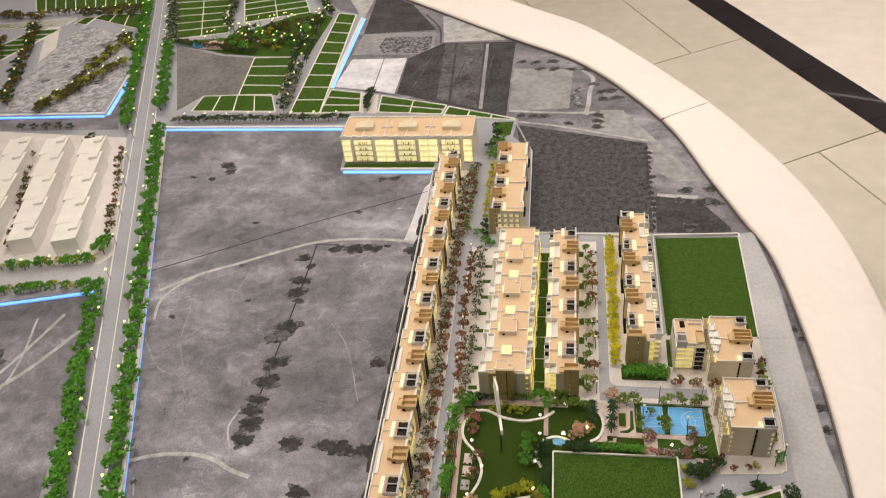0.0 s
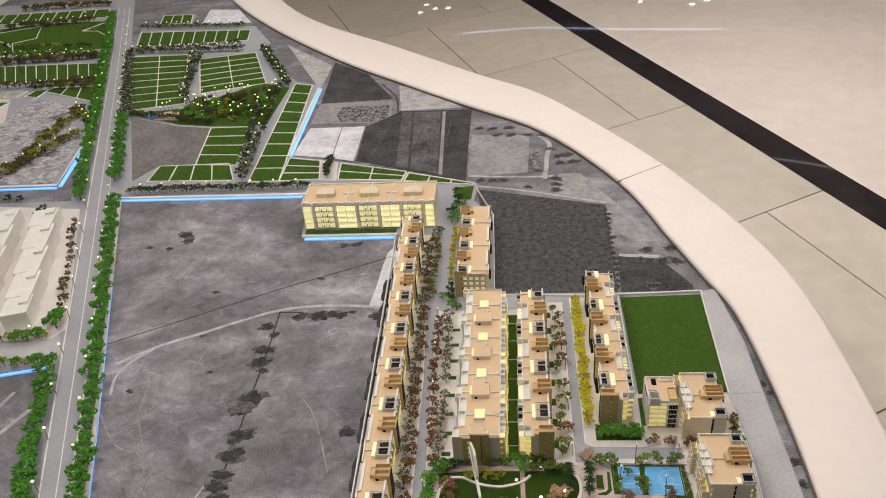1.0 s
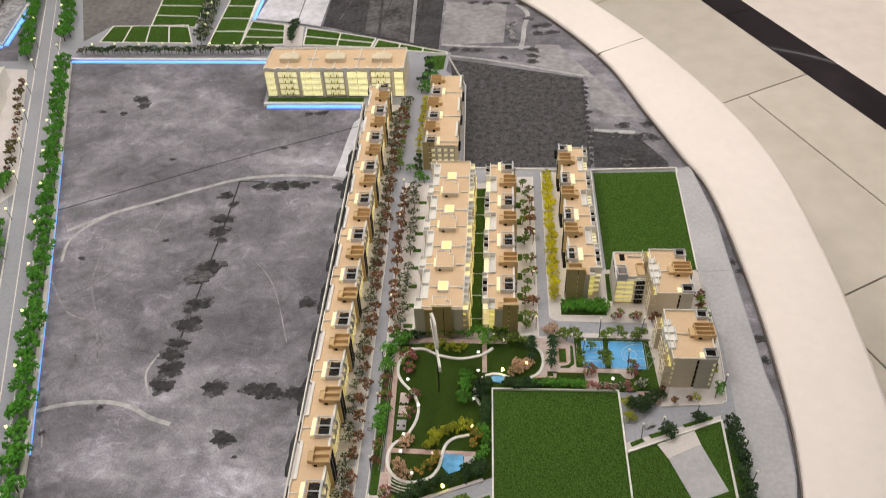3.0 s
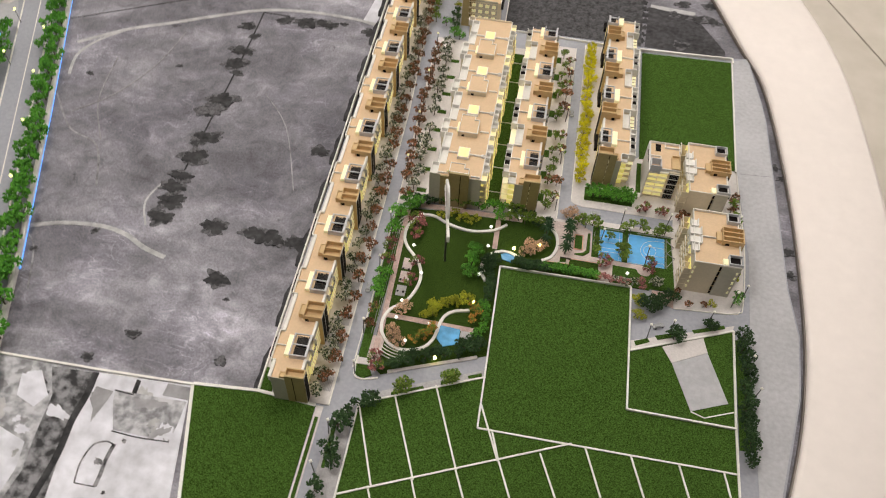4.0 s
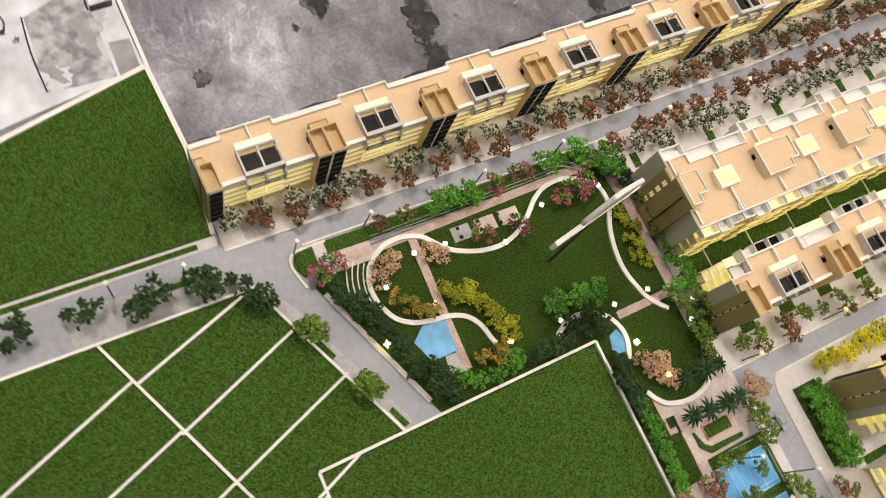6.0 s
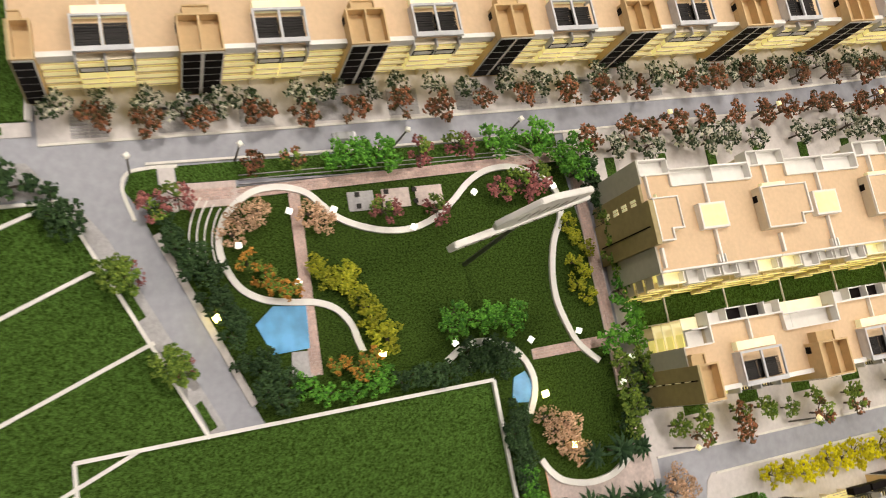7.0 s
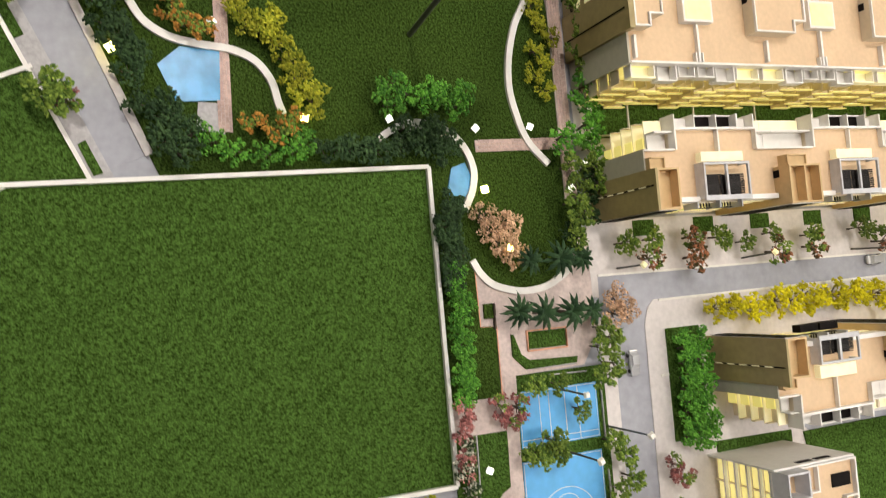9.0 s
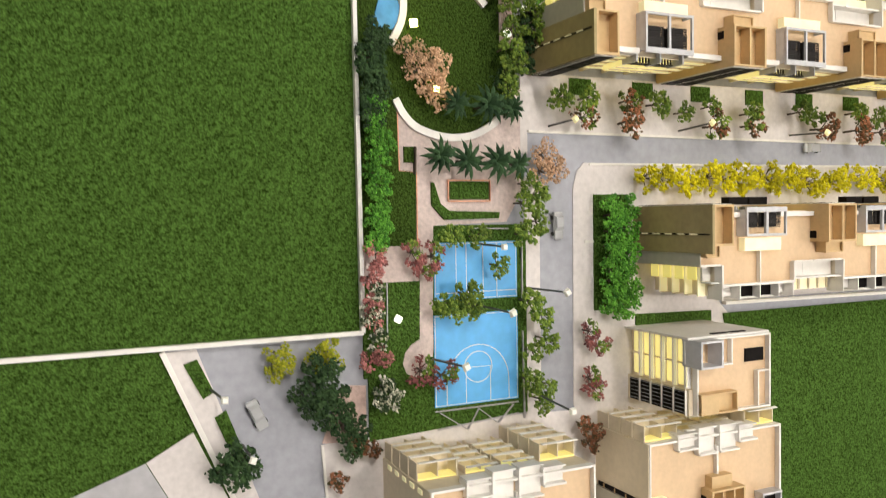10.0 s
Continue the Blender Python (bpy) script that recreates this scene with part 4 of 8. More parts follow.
slab("pavement", [(-0.2345, -0.36), (-0.205, -0.338), (-0.198, -0.52), (-0.24, -0.52)], PT, PT + 0.0010, M_PAVE2, "grey pavement beside the plots", "pavement")
slab("pavement", [(-0.269, -0.354), (-0.2565, -0.354), (-0.2565, -0.60), (-0.269, -0.60)], PT, PT + 0.0012, M_PAVE, "pale pavement strip beside the lawn", "pavement")
slab("pavement", [(-0.205, -0.338), (0.004, -0.245), (0.001, -0.232), (-0.165, -0.305), (-0.195, -0.325)], PT, PT + 0.0012, M_PAVE2, "grey paved footway along the plots", "pavement")
slab("pavement", [(0.257, -0.141), (0.443, -0.063), (0.447, -0.048), (0.256, -0.118)], PT, PT + 0.0012, M_PAVE, "pale footway along the driveway plot", "pavement")
slab("pavement", [(0.292, -0.014), (0.334, -0.03), (0.336, 0.005), (0.294, 0.005)], PT, PT + 0.0012, M_BRICK, "pink paved pad by the corner house", "pavement")

# ---- lawns, plot walls ----


def lawn(poly, label="green flock lawn", h=0.003):
    return slab("lawn", poly, PT, PT + h, M_LAWN, label, "lawn")


lawn([(-0.483, -0.357), (-0.371, -0.349), (-0.270, -0.356), (-0.270, -0.95), (-0.325, -0.95)], "large bare green flock lawn")
lawn([(-0.370, -0.349), (-0.350, -0.349), (-0.352, -0.295), (-0.372, -0.30)], "small green lawn behind the terrace end")
lawn([(0.0, 0.0), (0.253, 0.002), (0.253, -0.26), (0.437, -0.264), (0.44, -0.60), (0.20, -0.84), (0.11, -0.372), (0.184, -0.346), (0.006, -0.344)], "large bare green flock lawn with white walls")
lawn([(0.256, -0.141), (0.442, -0.064), (0.437, -0.260), (0.254, -0.260)], "green lawn round a concrete drive")
lawn([(0.262, 0.36), (0.262, 0.737), (0.480, 0.746), (0.470, 0.365), (0.345, 0.375)], "bare green flock lawn behind the houses")
# the plots in rows
lawn([(-0.20, -0.337), (0.006, -0.246), (0.006, -0.344), (0.178, -0.346), (0.113, -0.371), (-0.196, -0.499)], "green plots divided by white walls")
lawn([(-0.196, -0.499), (0.113, -0.371), (0.178, -0.346), (0.437, -0.346), (0.437, -0.60), (0.20, -0.84), (-0.05, -0.96), (-0.196, -0.96)], "green plots divided by white walls", 0.0028)
WALL = 0.0030
bars("plot_wall", [[(0.0, 0.0), (0.253, 0.002)], [(0.253, 0.002), (0.253, -0.262)], [(0.253, -0.262), (0.438, -0.264)], [(0.0, 0.0), (0.006, -0.345)]], 0.0032, PT, PT + 0.0075, M_WHITE,
     "white low wall round the large lawn", "wall")
bars("plot_wall", [[(0.256, -0.141), (0.444, -0.062)], [(0.444, -0.062), (0.438, -0.264)], [(0.438, -0.264), (0.436, -0.62)]], 0.0038, PT, PT + 0.006, M_WHITE, "white low wall round the driveway plot", "wall")
bars("plot_wall", [[(-0.2, -0.338), (0.006, -0.246)], [(-0.199, -0.337), (-0.145, -0.478)], [(-0.199, -0.337), (-0.197, -0.62)], [(0.006, -0.345), (0.437, -0.346)], [(-0.196, -0.499), (0.164, -0.343)],
                   [(-0.142, -0.311), (-0.082, -0.454)], [(-0.076, -0.279), (-0.017, -0.425)], [(0.006, -0.30), (0.047, -0.397)], [(0.031, -0.346), (0.049, -0.398)]], WALL, PT, PT + 0.0052, M_WHITE,
     "white low walls between green plots", "wall")
bars("plot_wall", [[(-0.15, -0.480), (-0.09, -0.62)], [(-0.085, -0.453), (-0.025, -0.60)], [(-0.018, -0.424), (0.045, -0.57)], [(0.049, -0.397), (0.105, -0.53)], [(0.114, -0.370), (0.157, -0.47)], [(0.187, -0.346), (0.228, -0.46)],
                   [(0.262, -0.346), (0.30, -0.46)], [(0.341, -0.347), (0.37, -0.45)], [(0.414, -0.347), (0.43, -0.42)]], WALL, PT, PT + 0.0052, M_WHITE, "white low walls between green plots", "wall")
bars("plot_wall", [[(-0.485, -0.355), (-0.372, -0.347)], [(-0.372, -0.347), (-0.270, -0.355)], [(-0.486, -0.355), (-0.3275, -0.95)]], 0.0055, ZP, PT + 0.005, M_WHITE, "white low wall round the bare lawn", "wall")
bars("plot_wall", [[(-1.05, -0.357), (-0.826, -0.358), (-0.655, -0.357), (-0.489, -0.353)]], 0.0042, ZP, ZP + 0.004, M_WHITE, "thin white strip along the edge of the printed field", "wall")
bars("plot_wall", [[(-0.373, -0.347), (-0.408, 1.085)]], 0.003, ZP, PT + 0.006, M_WHITE, "white wall behind the long terrace", "wall")
bars("plot_wall", [[(0.256, 0.748), (0.484, 0.760)], [(0.484, 0.760), (0.484, 0.742)]], 0.004, ZP, PT + 0.007, M_WHITE, "white wall behind the bare lawn", "wall")
bars("plot_wall", [[(0.482, 0.745), (0.471, 0.36)], [(0.256, 0.748), (0.252, 0.36)]], 0.003, PT, PT + 0.006, M_WHITE, "thin white wall beside the lawn", "wall")
bars("plot_wall", [[(-0.160, 1.375), (-0.097, 1.19), (-0.087, 0.765), (-0.085, 0.755)], [(-0.086, 0.757), (0.256, 0.748)]], 0.0022, ZP, PT + 0.005, M_WHITE, "white wall beside the dark field", "wall")
# concrete drive
slab("driveway", [(0.313, -0.122), (0.388, -0.088), (0.395, -0.119), (0.330, -0.153)], PT, PT + 0.0042, M_PAVE, "pale upper part of the concrete drive", "driveway")
slab("driveway", [(0.3303, -0.1535), (0.3947, -0.1195), (0.427, -0.217), (0.362, -0.244)], PT, PT + 0.0040, M_ROADP, "grey concrete drive across the lawn", "driveway")
bars("plot_wall", [[(0.362, -0.2445), (0.385, -0.2525), (0.436, -0.232)]], 0.0022, PT, PT + 0.0044, M_WHITE, "thin white edging across the lawn", "wall")
# verge strips
for q in (((-0.2655, -0.375), (-0.2595, -0.375), (-0.2595, -0.60), (-0.2655, -0.60)), ((-0.232, -0.378), (-0.226, -0.375), (-0.226, -0.46), (-0.232, -0.46)),
          ((-0.150, -0.306), (-0.098, -0.283), (-0.095, -0.289), (-0.148, -0.312)), ((-0.070, -0.268), (-0.045, -0.258), (-0.042, -0.264), (-0.068, -0.275)), ((-0.025, -0.249), (-0.002, -0.239), (0.0, -0.245), (-0.022, -0.254)),
          ((0.266, -0.127), (0.291, -0.1145), (0.287, -0.107), (0.263, -0.118)), ((0.305, -0.107), (0.345, -0.091), (0.342, -0.084), (0.301, -0.099)), ((0.372, -0.08), (0.43, -0.058), (0.428, -0.051), (0.369, -0.073)),
          ((0.447, -0.08), (0.466, -0.075), (0.47, -0.30), (0.443, -0.30))):
    lawn(q, "narrow green planted verge", 0.0022)

# ---- the park ----
slab("lawn", [(-0.197, -0.258), (-0.20, -0.20), (-0.204, 0.115), (-0.06, 0.130), (0.04, 0.140), (0.065, 0.136), (0.094, 0.113), (0.103, 0.096), (0.105, 0.076), (0.100, 0.056), (0.091, 0.042), (0.077, 0.033), (0.062, 0.003), (0.004, 0.003), (0.006, -0.20), (-0.175, -0.275)], PT, PT + 0.0017, M_PARK, "park lawn of dark green flock", "lawn")
slab("lawn", [(0.0605, 0.003), (0.076, 0.0335), (0.131, 0.0345), (0.132, 0.0485), (0.19, 0.048), (0.192, 0.0035)], PT, PT + 0.0022, M_PARK, "dark green strip under the hedge", "lawn")
slab("pavement", [(0.0775, 0.033), (0.131, 0.0345), (0.132, 0.0487), (0.189, 0.0485), (0.189, 0.0612), (0.174, 0.0612), (0.172, 0.128), (0.142, 0.146), (0.116, 0.142), (0.064, 0.142), (0.064, 0.134), (0.089, 0.120), (0.094, 0.113), (0.103, 0.096), (0.105, 0.076), (0.100, 0.056), (0.091, 0.042)], PT, PT + 0.0021, M_BRICKP, "pale pink paved palm court", "pavement")
slab("pavement", [(0.030, 0.1425), (0.116, 0.1425), (0.117, 0.149), (0.030, 0.1495)], PT, PT + 0.0016, M_PAVE, "pale footway beside the palm court", "pavement")
bars("kerb", [[(0.0785, 0.034), (0.1315, 0.0350), (0.1325, 0.0492), (0.188, 0.049)]], 0.0009, PT, PT + 0.0028, M_EDGE, "thin orange edging of the palm court", "kerb")
slab("planter", rect(0.113, 0.0385, 0.125, 0.0465), PT, PT + 0.0040, M_PARK, "small dark green planted box on the paving", "planter")
bars("kerb", [[(0.113, 0.0475), (0.134, 0.0470)]], 0.0012, PT, PT + 0.006, M_BARK, "dark slim bench bar by the palms", "bench")
lawn([(-0.2225, -0.247), (-0.2235, -0.10), (-0.227, 0.115), (-0.2055, 0.115), (-0.2045, -0.10), (-0.2075, -0.247)], "green verge along the street", 0.0022)
lawn([(-0.219, -0.283), (-0.2215, -0.262), (-0.199, -0.262), (-0.19, -0.28), (-0.205, -0.289)], "small green corner bed", 0.0024)
slab("pavement", [(-0.2215, -0.261), (-0.2215, -0.248), (-0.183, -0.248), (-0.18, -0.261)], PT, PT + 0.0026, M_PAVE, "pale paved entrance of the park", "pavement")
bars("kerb", [smooth_line([(-0.178, -0.283), (-0.205, -0.290), (-0.219, -0.285), (-0.2225, -0.268), (-0.2225, -0.245)], 6)], 0.003, PT, PT + 0.0028, M_KERB, "white curved kerb of the corner bed", "kerb")
bars("kerb", [[(-0.165, -0.268), (-0.014, -0.208)]], 0.006, PT, PT + 0.003, M_PAVE, "pale edging along the back street", "kerb")


def bricks(name, a, b, w, label, size=0.0052):
    """A paved band from plan point a to b, laid in single bricks on a bed."""
    a, b = Vector(a), Vector(b)
    d = (b - a).normalized()
    n = Vector((-d.y, d.x))
    base = slab(name, [tuple(a + n * w / 2), tuple(b + n * w / 2), tuple(b - n * w / 2), tuple(a - n * w / 2)], PT, PT + 0.0027, M_BRICKP, label, "path")
    return base, a, b, d, n


BRICKED = []
for a, b, w, lab in (((-0.195, -0.247), (-0.195, -0.199), 0.022, "pink brick paved plaza of the park"), ((-0.194, -0.199), (-0.2035, 0.110), 0.0095, "pink brick promenade along the park"),
                     ((-0.190, -0.1510), (-0.030, -0.1545), 0.0095, "pink brick path across the park"), ((-0.0165, 0.044), (-0.0180, 0.128), 0.0095, "pink brick path between two lawns"),
                     ((-0.19, 0.1285), (0.03, 0.130), 0.0125, "brown brick walk along the houses")):
    BRICKED.append(bricks("path", a, b, w, lab))
slab("pavement", [(-0.052, -0.1725), (-0.051, -0.156), (-0.028, -0.155), (-0.032, -0.175)], PT, PT + 0.0026, M_PAVE2, "grey paved pad at the pool", "pavement")
for y0, y1 in ((-0.104, -0.080), (-0.072, -0.046), (-0.040, -0.014)):
    slab("pavement", rect(-0.186, y0, -0.168, y1), PT, PT + 0.0026, M_PAVE2 if y0 < -0.1 else M_BRICKP, "small paved terrace pad beside the promenade", "pavement")
for y0 in (-0.095, -0.068, -0.041):
    for x0 in (-0.183, -0.172):
        e = empty("bench", pose(x0, y0, PT + 0.0025), "small dark bench on the terrace pad", "bench", "benches")
        bm = bmesh.new()
        box(bm, -0.0022, -0.0022, 0.0012, 0.0022, 0.0022, 0.0022)
        part("seat", bm, M_LOUVRE, e)
        bm = bmesh.new()
        box(bm, -0.0016, -0.0016, 0, 0.0016, 0.0016, 0.0012)
        part("base", bm, M_LOUVRE, e)

WALKS = ([(-0.186, -0.200), (-0.194, -0.185), (-0.196, -0.163), (-0.189, -0.141), (-0.176, -0.128), (-0.163, -0.115), (-0.153, -0.095), (-0.147, -0.072), (-0.147, -0.048), (-0.155, -0.025), (-0.169, -0.005), (-0.185, 0.013),
          (-0.195, 0.033), (-0.197, 0.058), (-0.190, 0.079), (-0.180, 0.094)],
         [(-0.182, 0.096), (-0.165, 0.103), (-0.144, 0.102), (-0.119, 0.089), (-0.091, 0.081), (-0.066, 0.079), (-0.044, 0.083), (-0.020, 0.092), (0.0, 0.110)],
         [(-0.186, -0.200), (-0.174, -0.212), (-0.156, -0.219), (-0.139, -0.219), (-0.123, -0.214), (-0.109, -0.205), (-0.099, -0.189), (-0.094, -0.168), (-0.091, -0.147), (-0.083, -0.130), (-0.068, -0.119), (-0.052, -0.115), (-0.043, -0.112)],
         [(-0.023, -0.039), (-0.032, -0.024), (-0.036, -0.007), (-0.032, 0.012), (-0.023, 0.027), (-0.010, 0.036), (0.005, 0.040), (0.021, 0.037), (0.036, 0.029)],
         [(0.077, 0.032), (0.089, 0.039), (0.099, 0.051), (0.105, 0.074), (0.103, 0.097), (0.094, 0.115), (0.089, 0.120)])
for w in WALKS:
    bars("garden_wall", [smooth_line(w, 6)], 0.0056, PT, PT + 0.0052, M_WHITE, "pale curving seat wall of the park", "garden wall")
# terraced steps cut into the lawn around the curves
for cx, cy, r0, a0, a1, n in ((-0.148, -0.165, 0.060, 2.9, 3.75, 4), (-0.165, 0.05, 0.045, -1.7, -0.7, 3), (-0.008, -0.002, 0.018, 3.5, 5.9, 2)):
    for i in range(n):
        r = r0 + 0.0062 * i
        bars("terrace_step", [[(cx + r * math.sin(a0 + (a1 - a0) * k / 14) * 1.0, cy + r * math.cos(a0 + (a1 - a0) * k / 14)) for k in range(15)]], 0.0012, PT, PT + 0.0034 + 0.0004 * i, M_KERB, "thin pale curved terrace step", "step")
bars("terrace_step", [[(-0.210 + 0.004 * i, -0.196), (-0.2135 + 0.004 * i, 0.115)] for i in range(3)], 0.0007, PT, PT + 0.0030, M_PAVE2, "thin pale straight terrace steps", "step")
# pool
POOL = [(-0.0925, -0.183), (-0.0895, -0.155), (-0.053, -0.157), (-0.052, -0.188), (-0.079, -0.199)]
slab("pool", POOL, PT, PT + 0.0031, M_WATER, "bright blue resin park pool", "pool")
slab("pool", [(0.001, 0.021), (-0.003, 0.033), (0.008, 0.0375), (0.018, 0.036), (0.025, 0.031), (0.023, 0.015)], PT, PT + 0.0030, M_WATER, "small blue resin pond behind a curved wall", "pool")

# ---- courts ----
slab("pavement", [(0.174, 0.062), (0.174, 0.146), (0.33, 0.146), (0.335, 0.05), (0.337, 0.007), (0.289, 0.007), (0.289, 0.0035), (0.192, 0.0035), (0.192, 0.062)], PT, PT + 0.0019, M_LAWN, "green flock ground round the courts", "lawn")
slab("pavement", rect(0.189, 0.005, 0.2165, 0.050), PT, PT + 0.0025, M_BRICKP, "pink paved pad by the courts", "pavement")
slab("pavement", rect(0.135, 0.146, 0.345, 0.160), PT, PT + 0.0014, M_PAVE, "pale pavement along the court street", "pavement")
lawn([(0.140, 0.061), (0.1405, 0.063), (0.157, 0.0685), (0.1625, 0.076), (0.164, 0.121), (0.169, 0.120), (0.1695, 0.072), (0.158, 0.061)], "green hedge bed of the palm court", 0.0045)
lawn(rect(0.1395, 0.077, 0.1535, 0.111), "small green planter bed", 0.0042)
bars("kerb", [[(0.1385, 0.0755), (0.1550, 0.0755), (0.1550, 0.1125), (0.1385, 0.1125), (0.1385, 0.0755)]], 0.0011, PT, PT + 0.0046, M_EDGE, "brick edging of the planter", "kerb")
slab("sports_court", rect(0.1875, 0.0625, 0.2335, 0.137), PT, PT + 0.0028, M_BLUE, "small blue painted sports court with white lines", "court")
slab("sports_court", rect(0.2445, 0.0615, 0.3175, 0.137), PT, PT + 0.0028, M_BLUE, "blue painted basketball court with white lines", "court")
lines = [[(0.1885, 0.0635), (0.2325, 0.0635), (0.2325, 0.136), (0.1885, 0.136), (0.1885, 0.0635)], [(0.1885, 0.0815), (0.2325, 0.0815)], [(0.1885, 0.0905), (0.2325, 0.0905)], [(0.1885, 0.1055), (0.2325, 0.1055)], [(0.1885, 0.118), (0.2325, 0.118)],
         [(0.2275, 0.0635), (0.2275, 0.136)],
         [(0.2455, 0.0625), (0.3165, 0.0625), (0.3165, 0.136), (0.2455, 0.136), (0.2455, 0.0625)], [(0.3165, 0.089), (0.288, 0.089), (0.288, 0.111), (0.3165, 0.111)],
         [(0.288 + 0.0125 * math.cos(a * 0.262), 0.100 + 0.0125 * math.sin(a * 0.262)) for a in range(25)],
         [(0.3165, 0.072), (0.300, 0.072)] + [(0.300 - 0.030 * math.sin(a * 0.1963), 0.100 - 0.028 * math.cos(a * 0.1963)) for a in range(17)] + [(0.3165, 0.128)]]
bars("court_line", lines, 0.0005, PT, PT + 0.0031, M_WHITE, "thin white painted court lines", "line marking")
bars("kerb", [[(0.3205, 0.0615), (0.3205, 0.137)], [(0.335, 0.064), (0.330, 0.137)], [(0.322, 0.066), (0.338, 0.090), (0.322, 0.10), (0.336, 0.118), (0.322, 0.132)], [(0.1695, 0.076), (0.1700, 0.120)], [(0.1765, 0.093), (0.1775, 0.129)],
              [(0.262, 0.1415), (0.335, 0.1425)], [(0.188, 0.1415), (0.235, 0.1415)]], 0.0009, PT, PT + 0.004, M_PAVE2, "thin grey trellis and edging round the courts", "kerb")
slab("pavement", [(0.174, 0.0625), (0.174, 0.0515), (0.212, 0.0505), (0.262, 0.0495), (0.266, 0.042), (0.272, 0.037), (0.280, 0.035), (0.288, 0.038), (0.292, 0.047), (0.288, 0.056), (0.280, 0.0595), (0.270, 0.0610), (0.240, 0.0610)], PT, PT + 0.0027, M_BRICKP, "pale pink paved walk with a round end beside the courts", "path")
bars("kerb", [[(0.217, 0.023), (0.255, 0.0225), (0.256, 0.008)]], 0.0009, PT, PT + 0.0036, M_PAVE2, "thin grey edging of the flower beds", "kerb")

# garden strip between the two long blocks
lawn(rect(-0.052, 0.16, -0.022, 0.665), "narrow green garden strip between blocks", 0.0026)
bars("kerb", [[(-0.052, 0.195 + 0.072 * i), (-0.022, 0.195 + 0.072 * i)] for i in range(7)] + [[(-0.024, 0.15), (-0.024, 0.67)]], 0.0014, PT, PT + 0.0042, M_KERB, "thin white garden dividers", "kerb")
lawn(rect(0.150, 0.214, 0.250, 0.250), "green bed under the shrub hedge", 0.0026)
lawn([(0.256, 0.258), (0.272, 0.258), (0.274, 0.345), (0.258, 0.345)], "small green garden by the white house", 0.0026)
for i in range(8):
    lawn(rect(-0.198, 0.165 + 0.062 * i, -0.178, 0.176 + 0.062 * i), "small green front garden bed", 0.0024)
    lawn(rect(0.052, 0.19 + 0.066 * i, 0.066, 0.212 + 0.066 * i), "small green front garden bed", 0.0024)
for i in range(20):
    yy = -0.325 + 0.0685 * i
    xx = -0.2515 - (yy + 0.18) * 0.019
    drive = slab("driveway", [(xx - 0.029, yy), (xx - 0.003, yy), (xx - 0.003, yy + 0.030), (xx - 0.029, yy + 0.030)], PT, PT + 0.0015, M_PAVE2, "grey paved driveway of a terrace house", "driveway")
    for k in range(9):
        u0 = xx - 0.0288 + k * 0.00285
        slab("paver", rect(u0, yy + 0.0004, u0 + 0.0021, yy + 0.0144), PT + 0.001, PT + 0.0019, M_PAVE2, "", "", parent=drive)
        slab("paver", rect(u0, yy + 0.0152, u0 + 0.0021, yy + 0.0296), PT + 0.001, PT + 0.0019, M_PAVE2, "", "", parent=drive)

# ---- blue lit plate edges ----


def led(a, b, w=0.010):
    a, b = Vector(a), Vector(b)
    d = (b - a).normalized()
    n = Vector((d.y, -d.x))
    slab("led_strip", [tuple(a), tuple(b), tuple(b + n * w), tuple(a + n * w)], ZP, ZP + 0.0035, M_LED, "glowing blue light strip at a plate edge", "light strip")


led((-1.446, 1.3655), (-0.775, 1.3585), 0.011)
led((-0.707, 1.0835), (-0.415, 1.0835), 0.012)
led((-3.2, 1.4575), (-1.747, 1.4755), 0.013)
led((-1.7445, 1.478), (-1.793, 1.79), 0.014)
led((-1.60, 0.3985), (-1.29, 0.4735), 0.010)
led((-1.437, 1.335), (-1.031, 0.211), 0.004)
led((-1.031, 0.210), (-0.8945, -0.18), 0.004)
led((-0.894, 1.668), (-0.905, 2.33), 0.011)
bars("plate_edge", [[(-1.456, 1.370), (-0.745, 1.363)], [(-0.718, 1.089), (-0.405, 1.089)], [(-3.3, 1.462), (-1.750, 1.482), (-1.800, 1.80)], [(-0.897, 1.66), (-0.909, 2.33)]], 0.010, ZP, PT + 0.004, M_WHITE, "white edge of a raised plate", "trim")
bars("plate_edge", [[(-0.900, -0.18), (-1.037, 0.213), (-1.445, 1.345)]], 0.009, ZP, PT + 0.005, M_WHITE, "white edge of the boulevard plate", "trim")
bars("plate_edge", [[(-0.66, -0.95), (-0.902, -0.18)]], 0.009, ZP, PT + 0.005, M_WHITE, "white edge of the boulevard plate", "trim")

# ---- boulevard and far quarter ----
RL, RR = [(-0.75, -0.95), (-1.006, -0.182), (-1.265, 0.52), (-1.579, 1.385), (-2.035, 2.636), (-2.451, 3.75)], [(-0.68, -0.95), (-0.940, -0.177), (-1.187, 0.52), (-1.503, 1.381), (-1.964, 2.629), (-2.381, 3.743)]
slab("road", RL + RR[::-1], PT, PT + 0.0006, M_ROAD, "long grey boulevard of the model", "road")
bars("kerb", [RL, RR], 0.0035, PT, PT + 0.002, M_KERB, "pale kerb of the boulevard", "kerb")
mid = [((a[0] * 0.45 + b[0] * 0.55), (a[1] * 0.45 + b[1] * 0.55)) for a, b in zip(RL, RR)]
bars("road_marking", [mid], 0.0025, PT, PT + 0.0012, M_KERB, "pale line along the boulevard", "line marking")
slab("road", [(-1.27, 0.52), (-1.32, 0.62), (-1.40, 0.585), (-2.4, 0.47), (-2.4, 0.40), (-1.60, 0.475), (-1.30, 0.51)], PT, PT + 0.0006, M_ROADP, "pale side road off the boulevard", "road")


